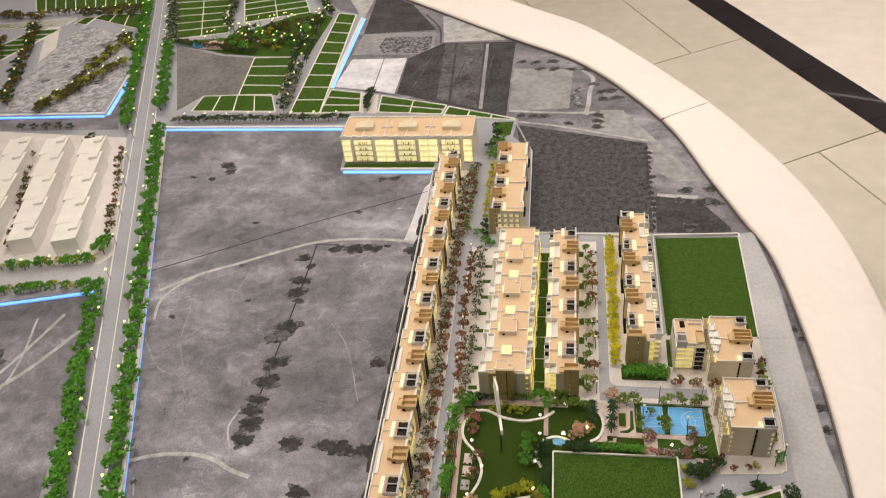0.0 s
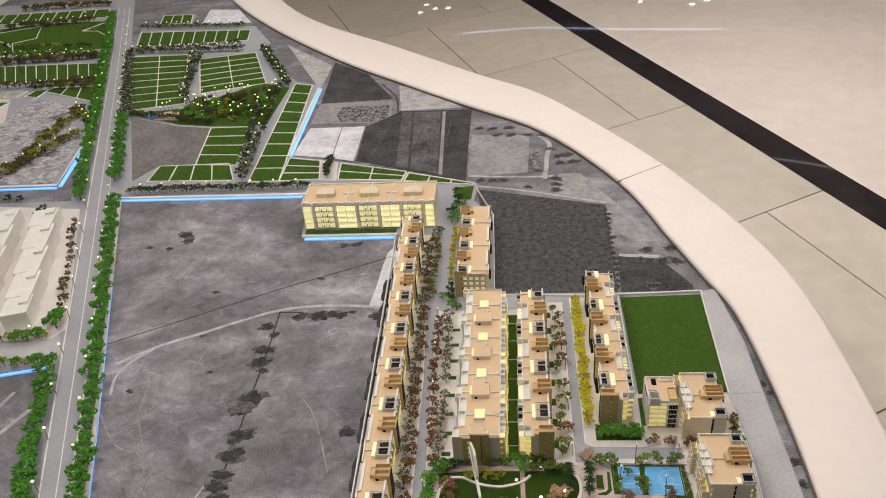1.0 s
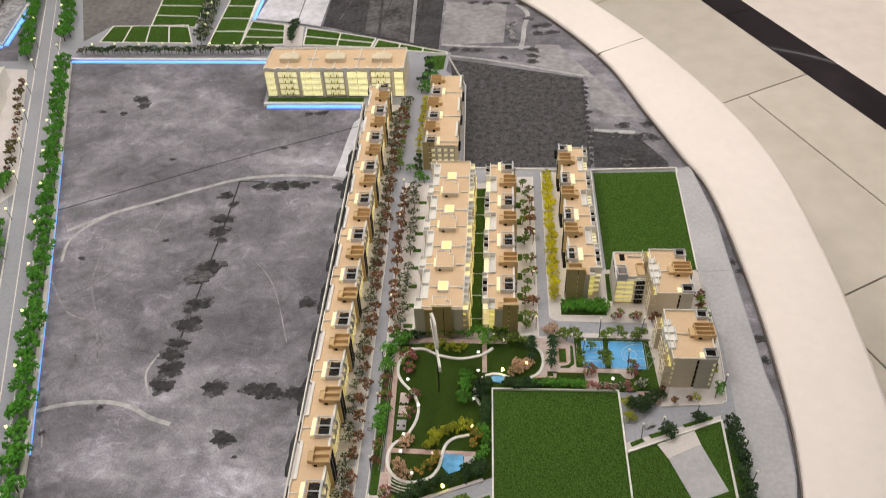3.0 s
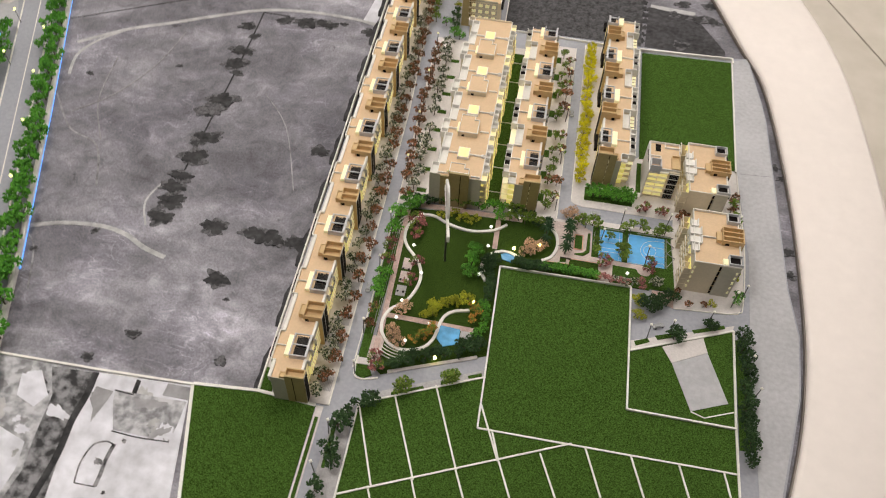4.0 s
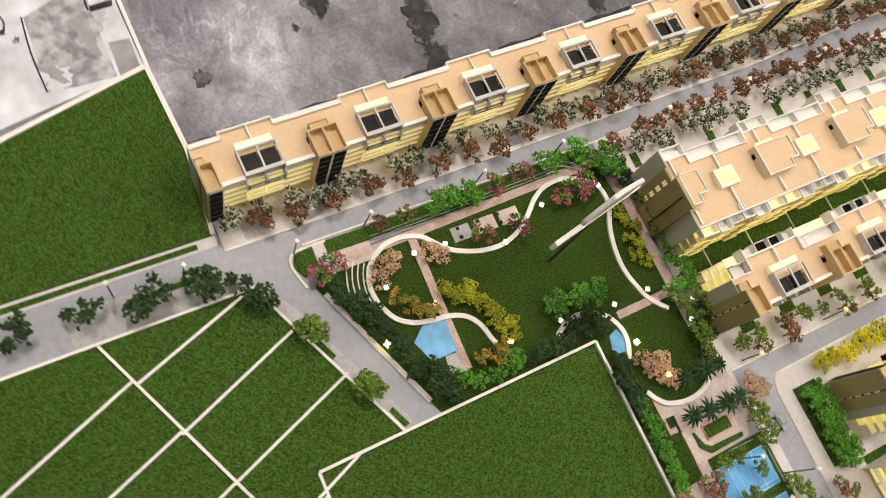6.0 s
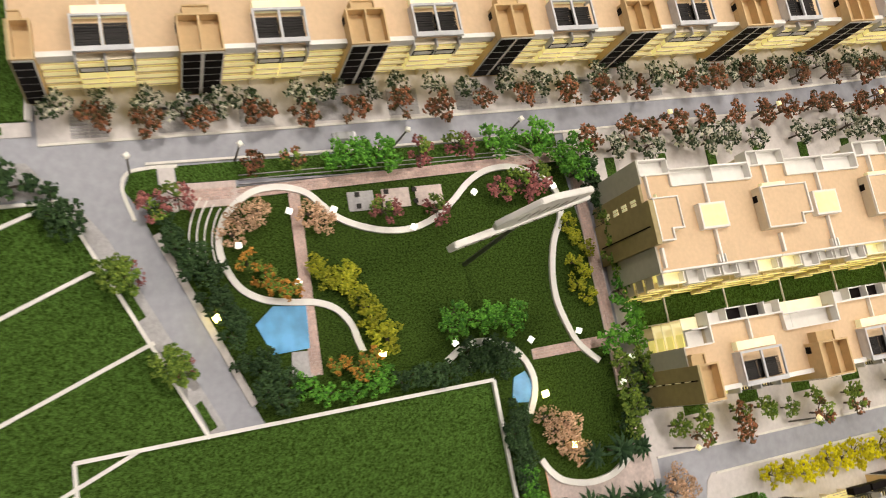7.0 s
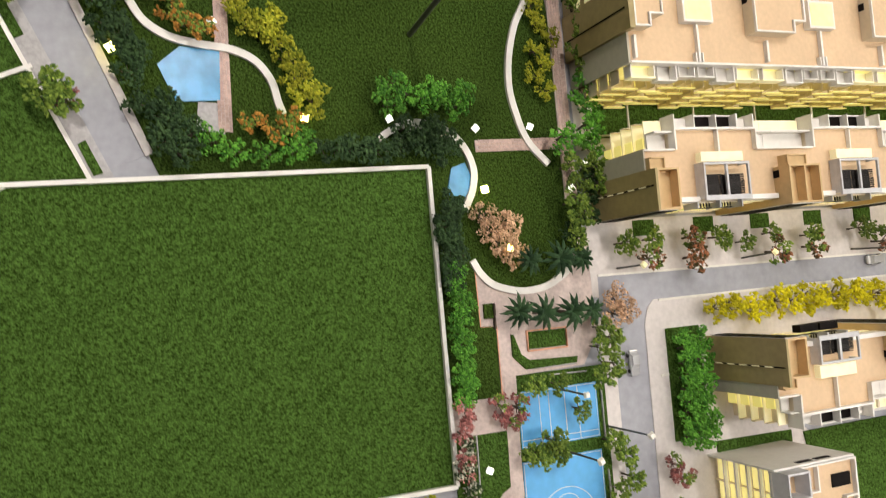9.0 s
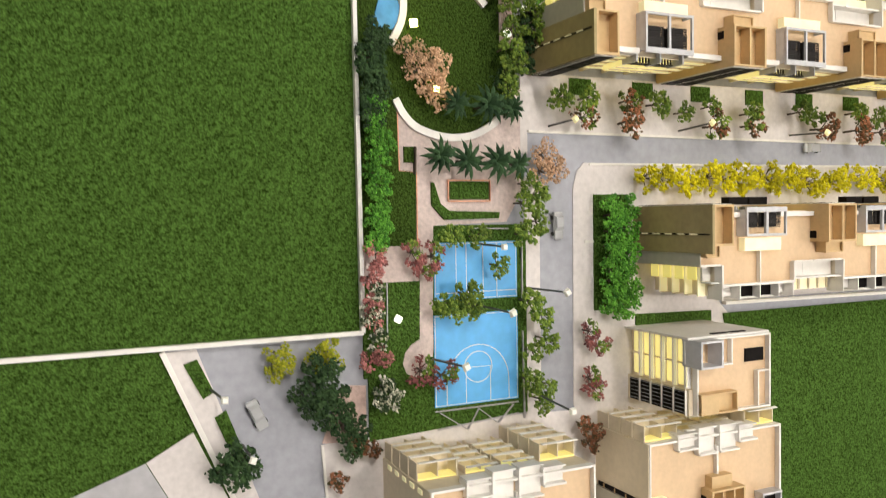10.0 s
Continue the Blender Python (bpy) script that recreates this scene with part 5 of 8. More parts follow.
def bilerp(q, u, v):
    a, b, c, d = (Vector(p) for p in q)
    return tuple(a * (1 - u) * (1 - v) + b * u * (1 - v) + c * u * v + d * (1 - u) * v)


def plots(q, nu, nv, label, split=True):
    """A lawn with corners q, cut by white lines into nu by nv plots."""
    slab("lawn", list(q), PT, PT + 0.003, M_LAWN, label, "lawn")
    ls = [[bilerp(q, i / nu, 0), bilerp(q, i / nu, 1)] for i in range(nu + 1)]
    ls += [[bilerp(q, 0, j / nv), bilerp(q, 1, j / nv)] for j in range(nv + 1)]
    bars("plot_wall", ls, 0.0042, PT, PT + 0.0055, M_WHITE, "white low walls between far green plots", "wall")


plots([(-1.742, 2.149), (-1.50, 2.205), (-1.70, 2.84), (-2.004, 2.841)], 2, 8, "far lawn cut into green plots")
plots([(-1.462, 2.314), (-1.175, 2.41), (-1.337, 2.828), (-1.612, 2.765)], 2, 6, "far lawn cut into green plots")
plots([(-2.034, 2.986), (-1.433, 3.020), (-1.462, 3.190), (-2.105, 3.235)], 10, 1, "far strip of green plots")
plots([(-2.043, 3.361), (-1.861, 3.364), (-1.900, 3.517), (-2.080, 3.529)], 3, 1, "small far green plots")
plots([(-1.250, 1.61), (-1.085, 1.595), (-1.112, 1.936), (-1.291, 1.938)], 1, 4, "green plots in a row")
plots([(-1.395, 1.485), (-1.06, 1.475), (-1.115, 1.61), (-1.39, 1.605)], 4, 1, "green plots in a row")
plots([(-1.00, 1.46), (-0.885, 1.46), (-0.945, 2.36), (-1.03, 2.385)], 1, 9, "long strip of green plots")
plots([(-0.885, 1.46), (-0.735, 1.465), (-0.76, 1.61), (-0.885, 1.64)], 1, 3, "green plots by the white edge")
plots([(-0.665, 1.46), (-0.43, 1.44), (-0.42, 1.505), (-0.675, 1.585)], 2, 2, "green plots beside the far block")
plots([(-0.42, 1.435), (-0.168, 1.395), (-0.168, 1.405), (-0.41, 1.495)], 3, 1, "tapering green plots beside the far block")
lawn([(-0.235, 1.38), (-0.17, 1.385), (-0.175, 1.30), (-0.215, 1.30)], "small green lawn at the far corner")
slab("park_bed", [(-1.49, 2.15), (-1.20, 2.42), (-1.05, 2.35), (-1.06, 1.97), (-1.14, 1.95), (-1.29, 1.96), (-1.45, 1.99), (-1.74, 2.13)], PT, PT + 0.002, M_LAWN, "dark green far park with paths", "lawn")
slab("pavement", [(-1.62, 2.10), (-1.50, 2.14), (-1.47, 2.03), (-1.58, 2.04)], PT, PT + 0.0026, M_BRICK, "pink paved square of the far park", "pavement")
slab("pool", [(-1.66, 2.11), (-1.60, 2.10), (-1.55, 2.06), (-1.60, 2.05)], PT, PT + 0.003, M_WATER, "blue resin pool of the far park", "pool")
bars("path", [smooth_line([(-1.43, 2.10), (-1.36, 2.13), (-1.30, 2.09), (-1.22, 2.14), (-1.15, 2.20)], 5)], 0.012, PT, PT + 0.003, M_PAVE, "pale winding path of the far park", "path")
slab("printed_field", [(-1.46, 1.50), (-1.40, 1.615), (-1.165, 1.625), (-1.29, 1.94), (-1.45, 1.97), (-1.70, 2.08)], PT, PT + 0.0008, M_PEARTH, "bare dark grey plot beside the boulevard", "plot")
slab("pavement", [(-0.735, 1.46), (-0.67, 1.455), (-0.69, 1.60), (-0.76, 1.62)], PT, PT + 0.0014, M_PAVE, "pale street end beside the plots", "pavement")
slab("printed_field", [(-1.795, 3.347), (-1.50, 3.343), (-1.645, 3.60), (-1.831, 3.63)], ZP, ZM, M_PPALE, "pale printed yard at the far end", "printed field")
# far left quarter
slab("printed_field", [(-2.296, 1.927), (-2.287, 2.345), (-1.97, 2.20), (-1.90, 1.93), (-1.82, 1.83), (-1.782, 1.50), (-2.20, 1.50)], PT, PT + 0.0008, M_PYARD, "mottled grey plot with dark stains", "plot")
rng = random.Random(33)
for k in range(26):
    cx, cy = bilerp([(-2.17, 1.55), (-1.86, 1.56), (-1.99, 2.12), (-2.22, 2.24)], rng.random(), rng.random())
    slab("printed_stain", blot(cx, cy, rng.uniform(0.012, 0.034), rng, rng.uniform(1.3, 2.6), rng.uniform(0.6, 1.6)), PT, PT + 0.0012 + 0.00004 * k, (M_PBELT, M_PGREY, M_PTRACK)[k % 3], "streaky stain on the mottled plot", "printed field")
plots([(-2.34, 2.36), (-2.27, 2.345), (-2.26, 2.44), (-2.32, 2.43)], 1, 1, "far green plot")
plots([(-2.265, 2.415), (-1.96, 2.27), (-2.03, 2.46), (-2.24, 2.46)], 3, 1, "far green plots")
plots([(-2.645, 2.541), (-2.05, 2.545), (-2.152, 2.775), (-2.786, 2.785)], 11, 1, "far green plots")
plots([(-2.95, 2.36), (-2.54, 2.31), (-2.38, 2.36), (-2.36, 2.43), (-2.9, 2.46)][:4], 6, 1, "far green plots")
plots([(-2.66, 1.96), (-2.50, 1.97), (-2.38, 2.30), (-2.52, 2.30)], 1, 6, "far green plots")
slab("lawn", [(-2.907, 3.002), (-2.312, 2.972), (-2.20, 2.991), (-2.237, 3.14), (-2.42, 3.48), (-2.75, 3.485), (-3.13, 3.40)], PT, PT + 0.003, M_LAWN, "large far green lawn with walls", "lawn")
bars("plot_wall", [[(-2.907, 3.002), (-2.312, 2.972), (-2.20, 2.991), (-2.237, 3.14), (-2.42, 3.48), (-2.75, 3.485), (-3.13, 3.40)], [(-2.745, 3.0), (-2.828, 3.148), (-2.72, 3.215), (-2.80, 3.44), (-3.08, 3.31), (-2.86, 3.14)], [(-2.49, 3.31), (-2.392, 3.296), (-2.25, 3.16)], [(-2.49, 3.31), (-2.40, 3.47)]], 0.006, PT, PT + 0.006, M_WHITE, "white low walls of a far lawn", "wall")
plots([(-3.2, 3.5), (-2.45, 3.55), (-2.5, 3.72), (-3.25, 3.7)], 9, 1, "far green plots")
slab("road", [(-2.30, 1.95), (-2.22, 1.93), (-2.44, 2.42), (-2.50, 2.40)], PT, PT + 0.001, M_PAVE, "pale footway between far trees", "pavement")

# ---- trees and shrubs ----
PROTO = {}


def leaf_lump(bm, c, s, rng):
    """One small rough flattened flake of foam."""
    q = Euler((rng.uniform(-0.9, 0.9), rng.uniform(-0.9, 0.9), rng.uniform(0, 6))).to_matrix()
    vs = [bm.verts.new(c + q @ Vector(p) * s * rng.uniform(0.65, 1.35)) for p in ((1, 0, 0), (-1, 0, 0), (0, 0.75, 0), (0, -0.75, 0), (0, 0, 0.45), (0, 0, -0.45))]
    for a, b in ((0, 2), (2, 1), (1, 3), (3, 0)):
        bm.faces.new((vs[a], vs[b], vs[4]))
        bm.faces.new((vs[b], vs[a], vs[5]))


def make_tree(key, label, leaf, n, r, h, size, seed, category="tree", squash=0.75, trunk=True, group="", forked=8, loose=0.36, bloom=None, share=2):
    """Bent wire limbs, each ending in a tuft of foam flakes, with gaps between the tufts."""
    rng = random.Random(seed)
    e = empty(category.replace(" ", "_"), pose(0, 0, 0), label, category, group)
    bark, crown, tufts = bmesh.new(), bmesh.new(), bmesh.new()
    top = max(h - r * squash * 1.5, h * 0.3)
    lean = Vector((rng.uniform(-1, 1) * r * 0.12, rng.uniform(-1, 1) * r * 0.12, top))
    tube(bark, (0, 0, -0.001), lean, r * 0.085, r * 0.06, 5)
    turn = rng.uniform(0, 6)
    for k in range(forked):
        a = turn + k * 2.4 + rng.uniform(-0.4, 0.4)
        f = 0.15 if k == 0 else rng.uniform(0.45, 0.86)
        end = Vector((math.cos(a) * r * f, math.sin(a) * r * f, h - r * squash * (0.25 + 0.9 * f * f) + rng.uniform(-0.15, 0.1) * r))
        mid = lean.lerp(end, 0.5) + Vector((0, 0, -0.06 * r))
        tube(bark, lean, mid, r * 0.042, r * 0.03, 4)
        tube(bark, mid, end, r * 0.03, r * 0.014, 4)
        rad = r * loose * rng.uniform(0.8, 1.25)
        for _ in range(n // forked):
            while True:
                v = Vector((rng.uniform(-1, 1), rng.uniform(-1, 1), rng.uniform(-1, 1)))
                if v.length < 1.0:
                    break
            leaf_lump(tufts if bloom and k % share else crown, end + Vector((v.x * rad, v.y * rad, v.z * rad * 0.8)), size * rng.uniform(0.5, 1.25), rng)
    part("trunk", bark, M_BARK, e)
    ob = new("crown", mesh("crown", crown, leaf, fix=False))
    ob.parent = e
    if bloom:
        ob = tagged(new("blossom", mesh("blossom", tufts, bloom, fix=False)), "tufts of blossom")
        ob.parent = e
    else:
        tufts.free()
    PROTO[key] = [e, 0]


def make_palm(key, label, r, h, seed):
    rng = random.Random(seed)
    e = empty("palm", pose(0, 0, 0), label, "palm", "palms")
    bm = bmesh.new()
    tube(bm, (0, 0, -0.001), (0, 0, h), r * 0.09, r * 0.06, 6)
    part("trunk", bm, M_BARK, e)
    bm = bmesh.new()
    for k in range(19):
        tier = 1.0 if k < 12 else 0.7
        a = k * math.tau / (12 if k < 12 else 7) + rng.uniform(-0.15, 0.15)
        d, w = Vector((math.cos(a), math.sin(a), 0)), Vector((-math.sin(a), math.cos(a), 0))
        lift = rng.uniform(0.25, 0.45) + (0.25 if tier < 1 else 0)
        reach = r * tier * rng.uniform(0.85, 1.1)
        prev = None
        for s in range(7):
            f = s / 6
            p = d * reach * f + Vector((0, 0, h + r * (lift * math.sin(f * 2.4) - 0.3 * f * f)))
            wid = r * 0.115 * math.sin(math.pi * (0.10 + 0.90 * f)) * (0.75 if s % 2 else 1.1) + 0.0001
            row = [bm.verts.new(p - w * wid - Vector((0, 0, wid * 0.7))), bm.verts.new(p), bm.verts.new(p + w * wid - Vector((0, 0, wid * 0.7)))]
            if prev:
                bm.faces.new((prev[0], prev[1], row[1], row[0]))
                bm.faces.new((prev[1], prev[2], row[2], row[1]))
            prev = row
    ob = new("crown", mesh("crown", bm, L_PALM, fix=False))
    ob.parent = e
    PROTO[key] = [e, 0]


_trng = random.Random(99)


FAR, FAR_MODE = [], [False]


def add_far(items, name, label, category, kind):
    """Joins many trees or shrubs, given as (mesh, matrix), into one mesh with their materials."""
    verts, faces, slots, mats = [], [], [], []
    for data, m in items:
        if data.materials[0] not in mats:
            mats.append(data.materials[0])
        k, o = mats.index(data.materials[0]), len(verts)
        verts += [tuple(m @ v.co) for v in data.vertices]
        for f in data.polygons:
            faces.append([o + i for i in f.vertices])
            slots.append(k)
    me = bpy.data.meshes.new(name)
    me.from_pydata(verts, [], faces)
    for q in mats:
        me.materials.append(q)
    me.polygons.foreach_set("material_index", slots)
    me.update()
    return tagged(new(name, me), label, category, kind=kind)


def clump(name, label, category, key, points, s):
    """A hedge: many foam shrubs grown into one."""
    e = empty(name, pose(points[0][0], points[0][1], PT + 0.002), label, category)
    keys = [k for k in PROTO if k.startswith(key)]
    for x, y in points:
        src = PROTO[keys[_trng.randrange(len(keys))]][0]
        sc = s * _trng.uniform(0.88, 1.14)
        m = pose(x - points[0][0], y - points[0][1], 0, 0, 0, _trng.uniform(0, 360)) @ Matrix.Diagonal((sc, sc, sc * _trng.uniform(0.92, 1.1), 1))
        for o in src.children:
            bush = new("stem" if o.name.startswith("trunk") else "bush", o.data)
            bush.parent, bush.matrix_basis = e, m
    return e


def plant(key, x, y, s=1.0, z=None):
    """Set a tree of a kind at a plan point; the first one is the original."""
    keys = [k for k in PROTO if k.startswith(key)]
    k = keys[_trng.randrange(len(keys))]
    e, used = PROTO[k]
    sc = s * _trng.uniform(0.88, 1.14)
    m = pose(x, y, PT + 0.002 if z is None else z, 0, 0, _trng.uniform(0, 360)) @ Matrix.Diagonal((sc, sc, sc * _trng.uniform(0.92, 1.1), 1))
    if FAR_MODE[0]:
        for o in e.children:
            FAR.append((o.data, m))
        return None
    if not used:
        e.matrix_basis = m
        PROTO[k][1] = 1
        return e
    ob = copy_thing(e, m)
    ob.matrix_basis = m
    return ob


def line_of(key, a, b, n, s=1.0, jit=0.003, mix=()):
    for i in range(n):
        f = (i + 0.5) / n
        kk = key if not mix or _trng.random() < 0.55 else mix[_trng.randrange(len(mix))]
        plant(kk, a[0] + (b[0] - a[0]) * f + _trng.uniform(-jit, jit), a[1] + (b[1] - a[1]) * f + _trng.uniform(-jit, jit), s)


for i in range(3):
    make_tree("boulevard%d" % i, "bright green foam tree on the boulevard", L_BOUL, 190, 0.022, 0.040, 0.0042, 10 + i, group="boulevard trees")
    make_tree("bright%d" % i, "bright green foam tree in the park", L_BRIGHT, 210, 0.0125, 0.022, 0.0017, 20 + i, group="park trees")
    make_tree("dark%d" % i, "dark green foam tree beside a street", L_DARK, 200, 0.0125, 0.020, 0.0018, 30 + i, group="park trees")
    make_tree("red%d" % i, "russet foam tree beside the street", L_RED, 200, 0.0098, 0.019, 0.0015, 40 + i, group="street trees")
    make_tree("flower%d" % i, "grey-green foam tree with whitish blossom beside the street", L_FLOWER, 200, 0.0102, 0.019, 0.0015, 50 + i, group="street trees", bloom=L_WHITE, share=(2, 3, 2)[i])
    make_tree("yellow%d" % i, "bright yellow foam shrub beside the street", L_YELLOW, 170, 0.0105, 0.016, 0.0016, 60 + i, "shrub", group="yellow hedge")
    make_tree("lime%d" % i, "lime-yellow foam shrub in the park", L_LIME, 170, 0.0115, 0.017, 0.0017, 70 + i, "shrub", group="park trees")
    make_tree("green%d" % i, "mid-green foam tree beside the pavement", L_GREEN, 190, 0.0085, 0.019, 0.0014, 80 + i, group="street trees")
for i in range(2):
    make_tree("pink%d" % i, "pink and green flowering foam tree", L_GREEN, 170, 0.0112, 0.018, 0.0015, 90 + i, group="park trees", forked=9, loose=0.32, bloom=L_CORAL, share=3)
    make_tree("half%d" % i, "green and russet foam tree beside the street", L_GREEN, 170, 0.0098, 0.019, 0.0015, 130 + i, group="street trees", bloom=L_RED)
    make_tree("coral%d" % i, "coral-pink flowering foam shrub beside the court", L_CORALB, 150, 0.0092, 0.015, 0.0015, 140 + i, "shrub", group="park trees", forked=7)
    make_tree("peach%d" % i, "peach-coloured foam tree with fine twigs", L_PEACH, 230, 0.0145, 0.022, 0.0015, 95 + i, group="park trees", forked=10)
    make_tree("amber%d" % i, "amber and green autumn foam tree beside the pool", L_GREEN, 180, 0.0105, 0.018, 0.0015, 150 + i, group="park trees", bloom=L_AMBER)
    make_tree("brown%d" % i, "brown and green foam tree of the far park", L_BROWN, 60, 0.022, 0.036, 0.0055, 100 + i, group="far trees")
    # lime foliage puts the street lamps' yellow light into the colour
    make_tree("farlime%d" % i, "yellow-green far street tree", L_LIME, 55, 0.019, 0.034, 0.0048, 120 + i, group="far trees")
    make_tree("fargrey%d" % i, "grey-green flowering far street tree", L_FLOWER, 55, 0.019, 0.034, 0.0048, 104 + i, group="far trees")
    make_tree("fardark%d" % i, "dark green far street tree", L_DARK, 55, 0.019, 0.036, 0.0050, 107 + i, group="far trees")
    make_tree("farrust%d" % i, "russet far street tree", L_RED, 45, 0.016, 0.030, 0.0046, 110 + i, group="far trees")
    make_palm("palm%d" % i, "dark green model palm with arching fronds", 0.0135, 0.017, 115 + i)

# boulevard: two dense rows
for f in [i / 66 for i in range(67)]:
    y = -0.90 + f * 4.4
    xr = np.interp(y, [-0.95, -0.177, 0.52, 1.381, 2.629, 3.743], [-0.68, -0.940, -1.187, -1.503, -1.964, -2.381])
    xl = np.interp(y, [-0.95, -0.182, 0.52, 1.385, 2.636, 3.75], [-0.75, -1.006, -1.265, -1.579, -2.035, -2.451])
    if y < 1.36 or y > 1.45:
        key = "boulevard" if y < 2.1 else "fargrey"
        FAR_MODE[0] = y > -0.25
        if y < 2.9:
            plant(key, xr + 0.020 + _trng.uniform(-0.004, 0.006), y, 1.02)
            plant(key, xr + 0.022 + _trng.uniform(-0.004, 0.006), y + 0.033, 0.98)
    FAR_MODE[0] = y > -0.25
    if not 0.47 < y < 0.62 and not 0.64 < y < 1.32:
        plant("boulevard", xl - 0.030 + _trng.uniform(-0.006, 0.004), y, 1.12)
        plant("boulevard", xl - 0.034 + _trng.uniform(-0.006, 0.004), y + 0.033, 1.05)
FAR_MODE[0] = True
# trees on the side road and by the plain blocks
line_of("boulevard", (-1.34, 0.595), (-1.60, 0.545), 7, 0.65)
line_of("boulevard", (-1.30, 0.485), (-1.75, 0.415), 10, 0.7)
line_of("farrust", (-1.335, 0.66), (-1.55, 1.22), 14, 0.78, 0.006, ("brown",))
line_of("farrust", (-1.64, 0.64), (-1.90, 1.22), 14, 0.72, 0.006, ("brown",))
line_of("fardark", (-1.80, 1.36), (-2.05, 1.36), 5, 0.8)
line_of("fardark", (-1.70, 1.30), (-1.705, 1.24), 2, 0.8)
# far quarter
line_of("fardark", (-1.43, 1.405), (-0.76, 1.405), 51, 0.78, 0.005, ("fargrey",))
line_of("fargrey", (-1.045, 1.50), (-1.155, 2.30), 44, 0.78, 0.012, ("fardark",))
line_of("fargrey", (-1.02, 1.46), (-1.10, 2.40), 37, 0.69, 0.008, ("fardark",))
line_of("fargrey", (-1.50, 2.22), (-1.67, 2.82), 30, 0.78, 0.012)
line_of("fargrey", (-1.55, 2.30), (-1.65, 2.85), 23, 0.75, 0.012)
line_of("fargrey", (-2.04, 2.90), (-1.42, 2.87), 40, 0.78, 0.008, ("fardark",))
line_of("fargrey", (-2.13, 3.30), (-1.50, 3.255), 34, 0.78, 0.008, ("fardark",))
line_of("fardark", (-1.30, 2.88), (-1.06, 2.36), 34, 0.90, 0.010, ("fargrey",))
line_of("fargrey", (-1.72, 2.12), (-2.02, 2.88), 34, 0.78, 0.006)
for _ in range(95):
    u, v = _trng.random(), _trng.random()
    x, y = bilerp([(-1.52, 2.02), (-1.12, 1.98), (-1.07, 2.36), (-1.45, 2.20)], u, v)
    plant("brown" if _trng.random() < 0.5 else ("fardark", "farlime", "boulevard")[_trng.randrange(3)], x, y, 0.8)
line_of("brown", (-1.72, 2.11), (-1.30, 1.975), 27, 0.69, 0.01, ("fardark",))
line_of("brown", (-1.86, 1.92), (-2.05, 1.50), 34, 0.94, 0.02, ("farlime",))
line_of("brown", (-1.83, 2.0), (-2.0, 2.18), 23, 0.78, 0.02, ("farlime",))
line_of("brown", (-2.22, 1.56), (-2.52, 2.34), 51, 0.94, 0.02, ("fardark",))
line_of("brown", (-2.35, 1.60), (-2.62, 2.2), 27, 0.88, 0.02, ("farlime",))
line_of("brown", (-2.72, 2.83), (-2.20, 2.85), 37, 0.88, 0.02, ("fargrey",))
line_of("brown", (-2.85, 2.92), (-2.22, 2.90), 34, 0.88, 0.02, ("boulevard",))
line_of("brown", (-2.35, 2.5), (-2.0, 2.48), 23, 0.78, 0.01, ("fargrey",))
line_of("brown", (-2.55, 2.42), (-2.9, 2.50), 20, 0.88, 0.02)
line_of("farrust", (-3.0, 3.42), (-2.50, 3.48), 34, 0.94, 0.02, ("brown",))
line_of("brown", (-3.1, 3.78), (-2.5, 3.80), 30, 0.94, 0.02)
line_of("fardark", (-0.725, 1.62), (-0.705, 1.47), 10, 0.75, 0.006)

for a, b, n in (((-2.763, 2.80), (-2.19, 2.87), 26), ((-2.60, 2.47), (-2.03, 2.52), 26), ((-2.36, 2.44), (-2.02, 2.45), 12), ((-1.98, 1.57), (-1.99, 2.05), 20), ((-1.97, 1.87), (-1.96, 2.19), 14), ((-2.85, 3.08), (-2.30, 3.02), 16)):
    line_of("brown", a, b, n, 0.85, 0.012, ("farlime", "fardark"))
line_of("fargrey", (-2.05, 2.92), (-1.45, 2.95), 30, 0.8, 0.010, ("fardark",))
line_of("fargrey", (-1.62, 2.80), (-1.52, 2.26), 22, 0.8, 0.010, ("fardark",))
line_of("fargrey", (-1.75, 2.13), (-2.02, 2.85), 26, 0.75, 0.006, ("fardark",))
line_of("fardark", (-1.31, 2.86), (-1.06, 2.38), 24, 0.85, 0.012, ("fargrey",))
line_of("boulevard", (-1.33, 0.60), (-1.66, 0.54), 12, 0.75, 0.006, ("farlime",))
line_of("boulevard", (-1.30, 0.487), (-1.80, 0.41), 16, 0.75, 0.006, ("farlime",))
FAR_MODE[0] = False

# street trees before the long terrace
for x, y in ((-0.263, -0.304), (-0.259, -0.265), (-0.258, -0.222), (-0.259, -0.173), (-0.257, -0.132), (-0.259, -0.088), (-0.262, -0.045), (-0.257, -0.008), (-0.263, 0.04), (-0.265, 0.084), (-0.263, 0.129), (-0.265, 0.17), (-0.264, 0.214), (-0.270, 0.273), (-0.271, 0.31), (-0.273, 0.349)):
    plant("red", x, y, 1.40)
for x, y in ((-0.276, -0.335), (-0.277, -0.301), (-0.275, -0.265), (-0.267, -0.236), (-0.272, -0.208), (-0.274, -0.182), (-0.273, -0.135), (-0.278, -0.109), (-0.276, -0.070), (-0.279, -0.045), (-0.277, -0.008), (-0.272, 0.025), (-0.280, 0.063), (-0.277, 0.098), (-0.276, 0.130),
             (-0.280, 0.168), (-0.282, 0.204), (-0.278, 0.235), (-0.280, 0.264), (-0.283, 0.30), (-0.281, 0.335)):
    plant("flower", x, y, 1.32)
FAR_MODE[0] = True
for i in range(20):
    y = 0.368 + i * 0.0335 + _trng.uniform(-0.006, 0.006)
    plant("flower", -0.2735 - (y + 0.18) * 0.019 + _trng.uniform(-0.003, 0.003), y, 1.32)
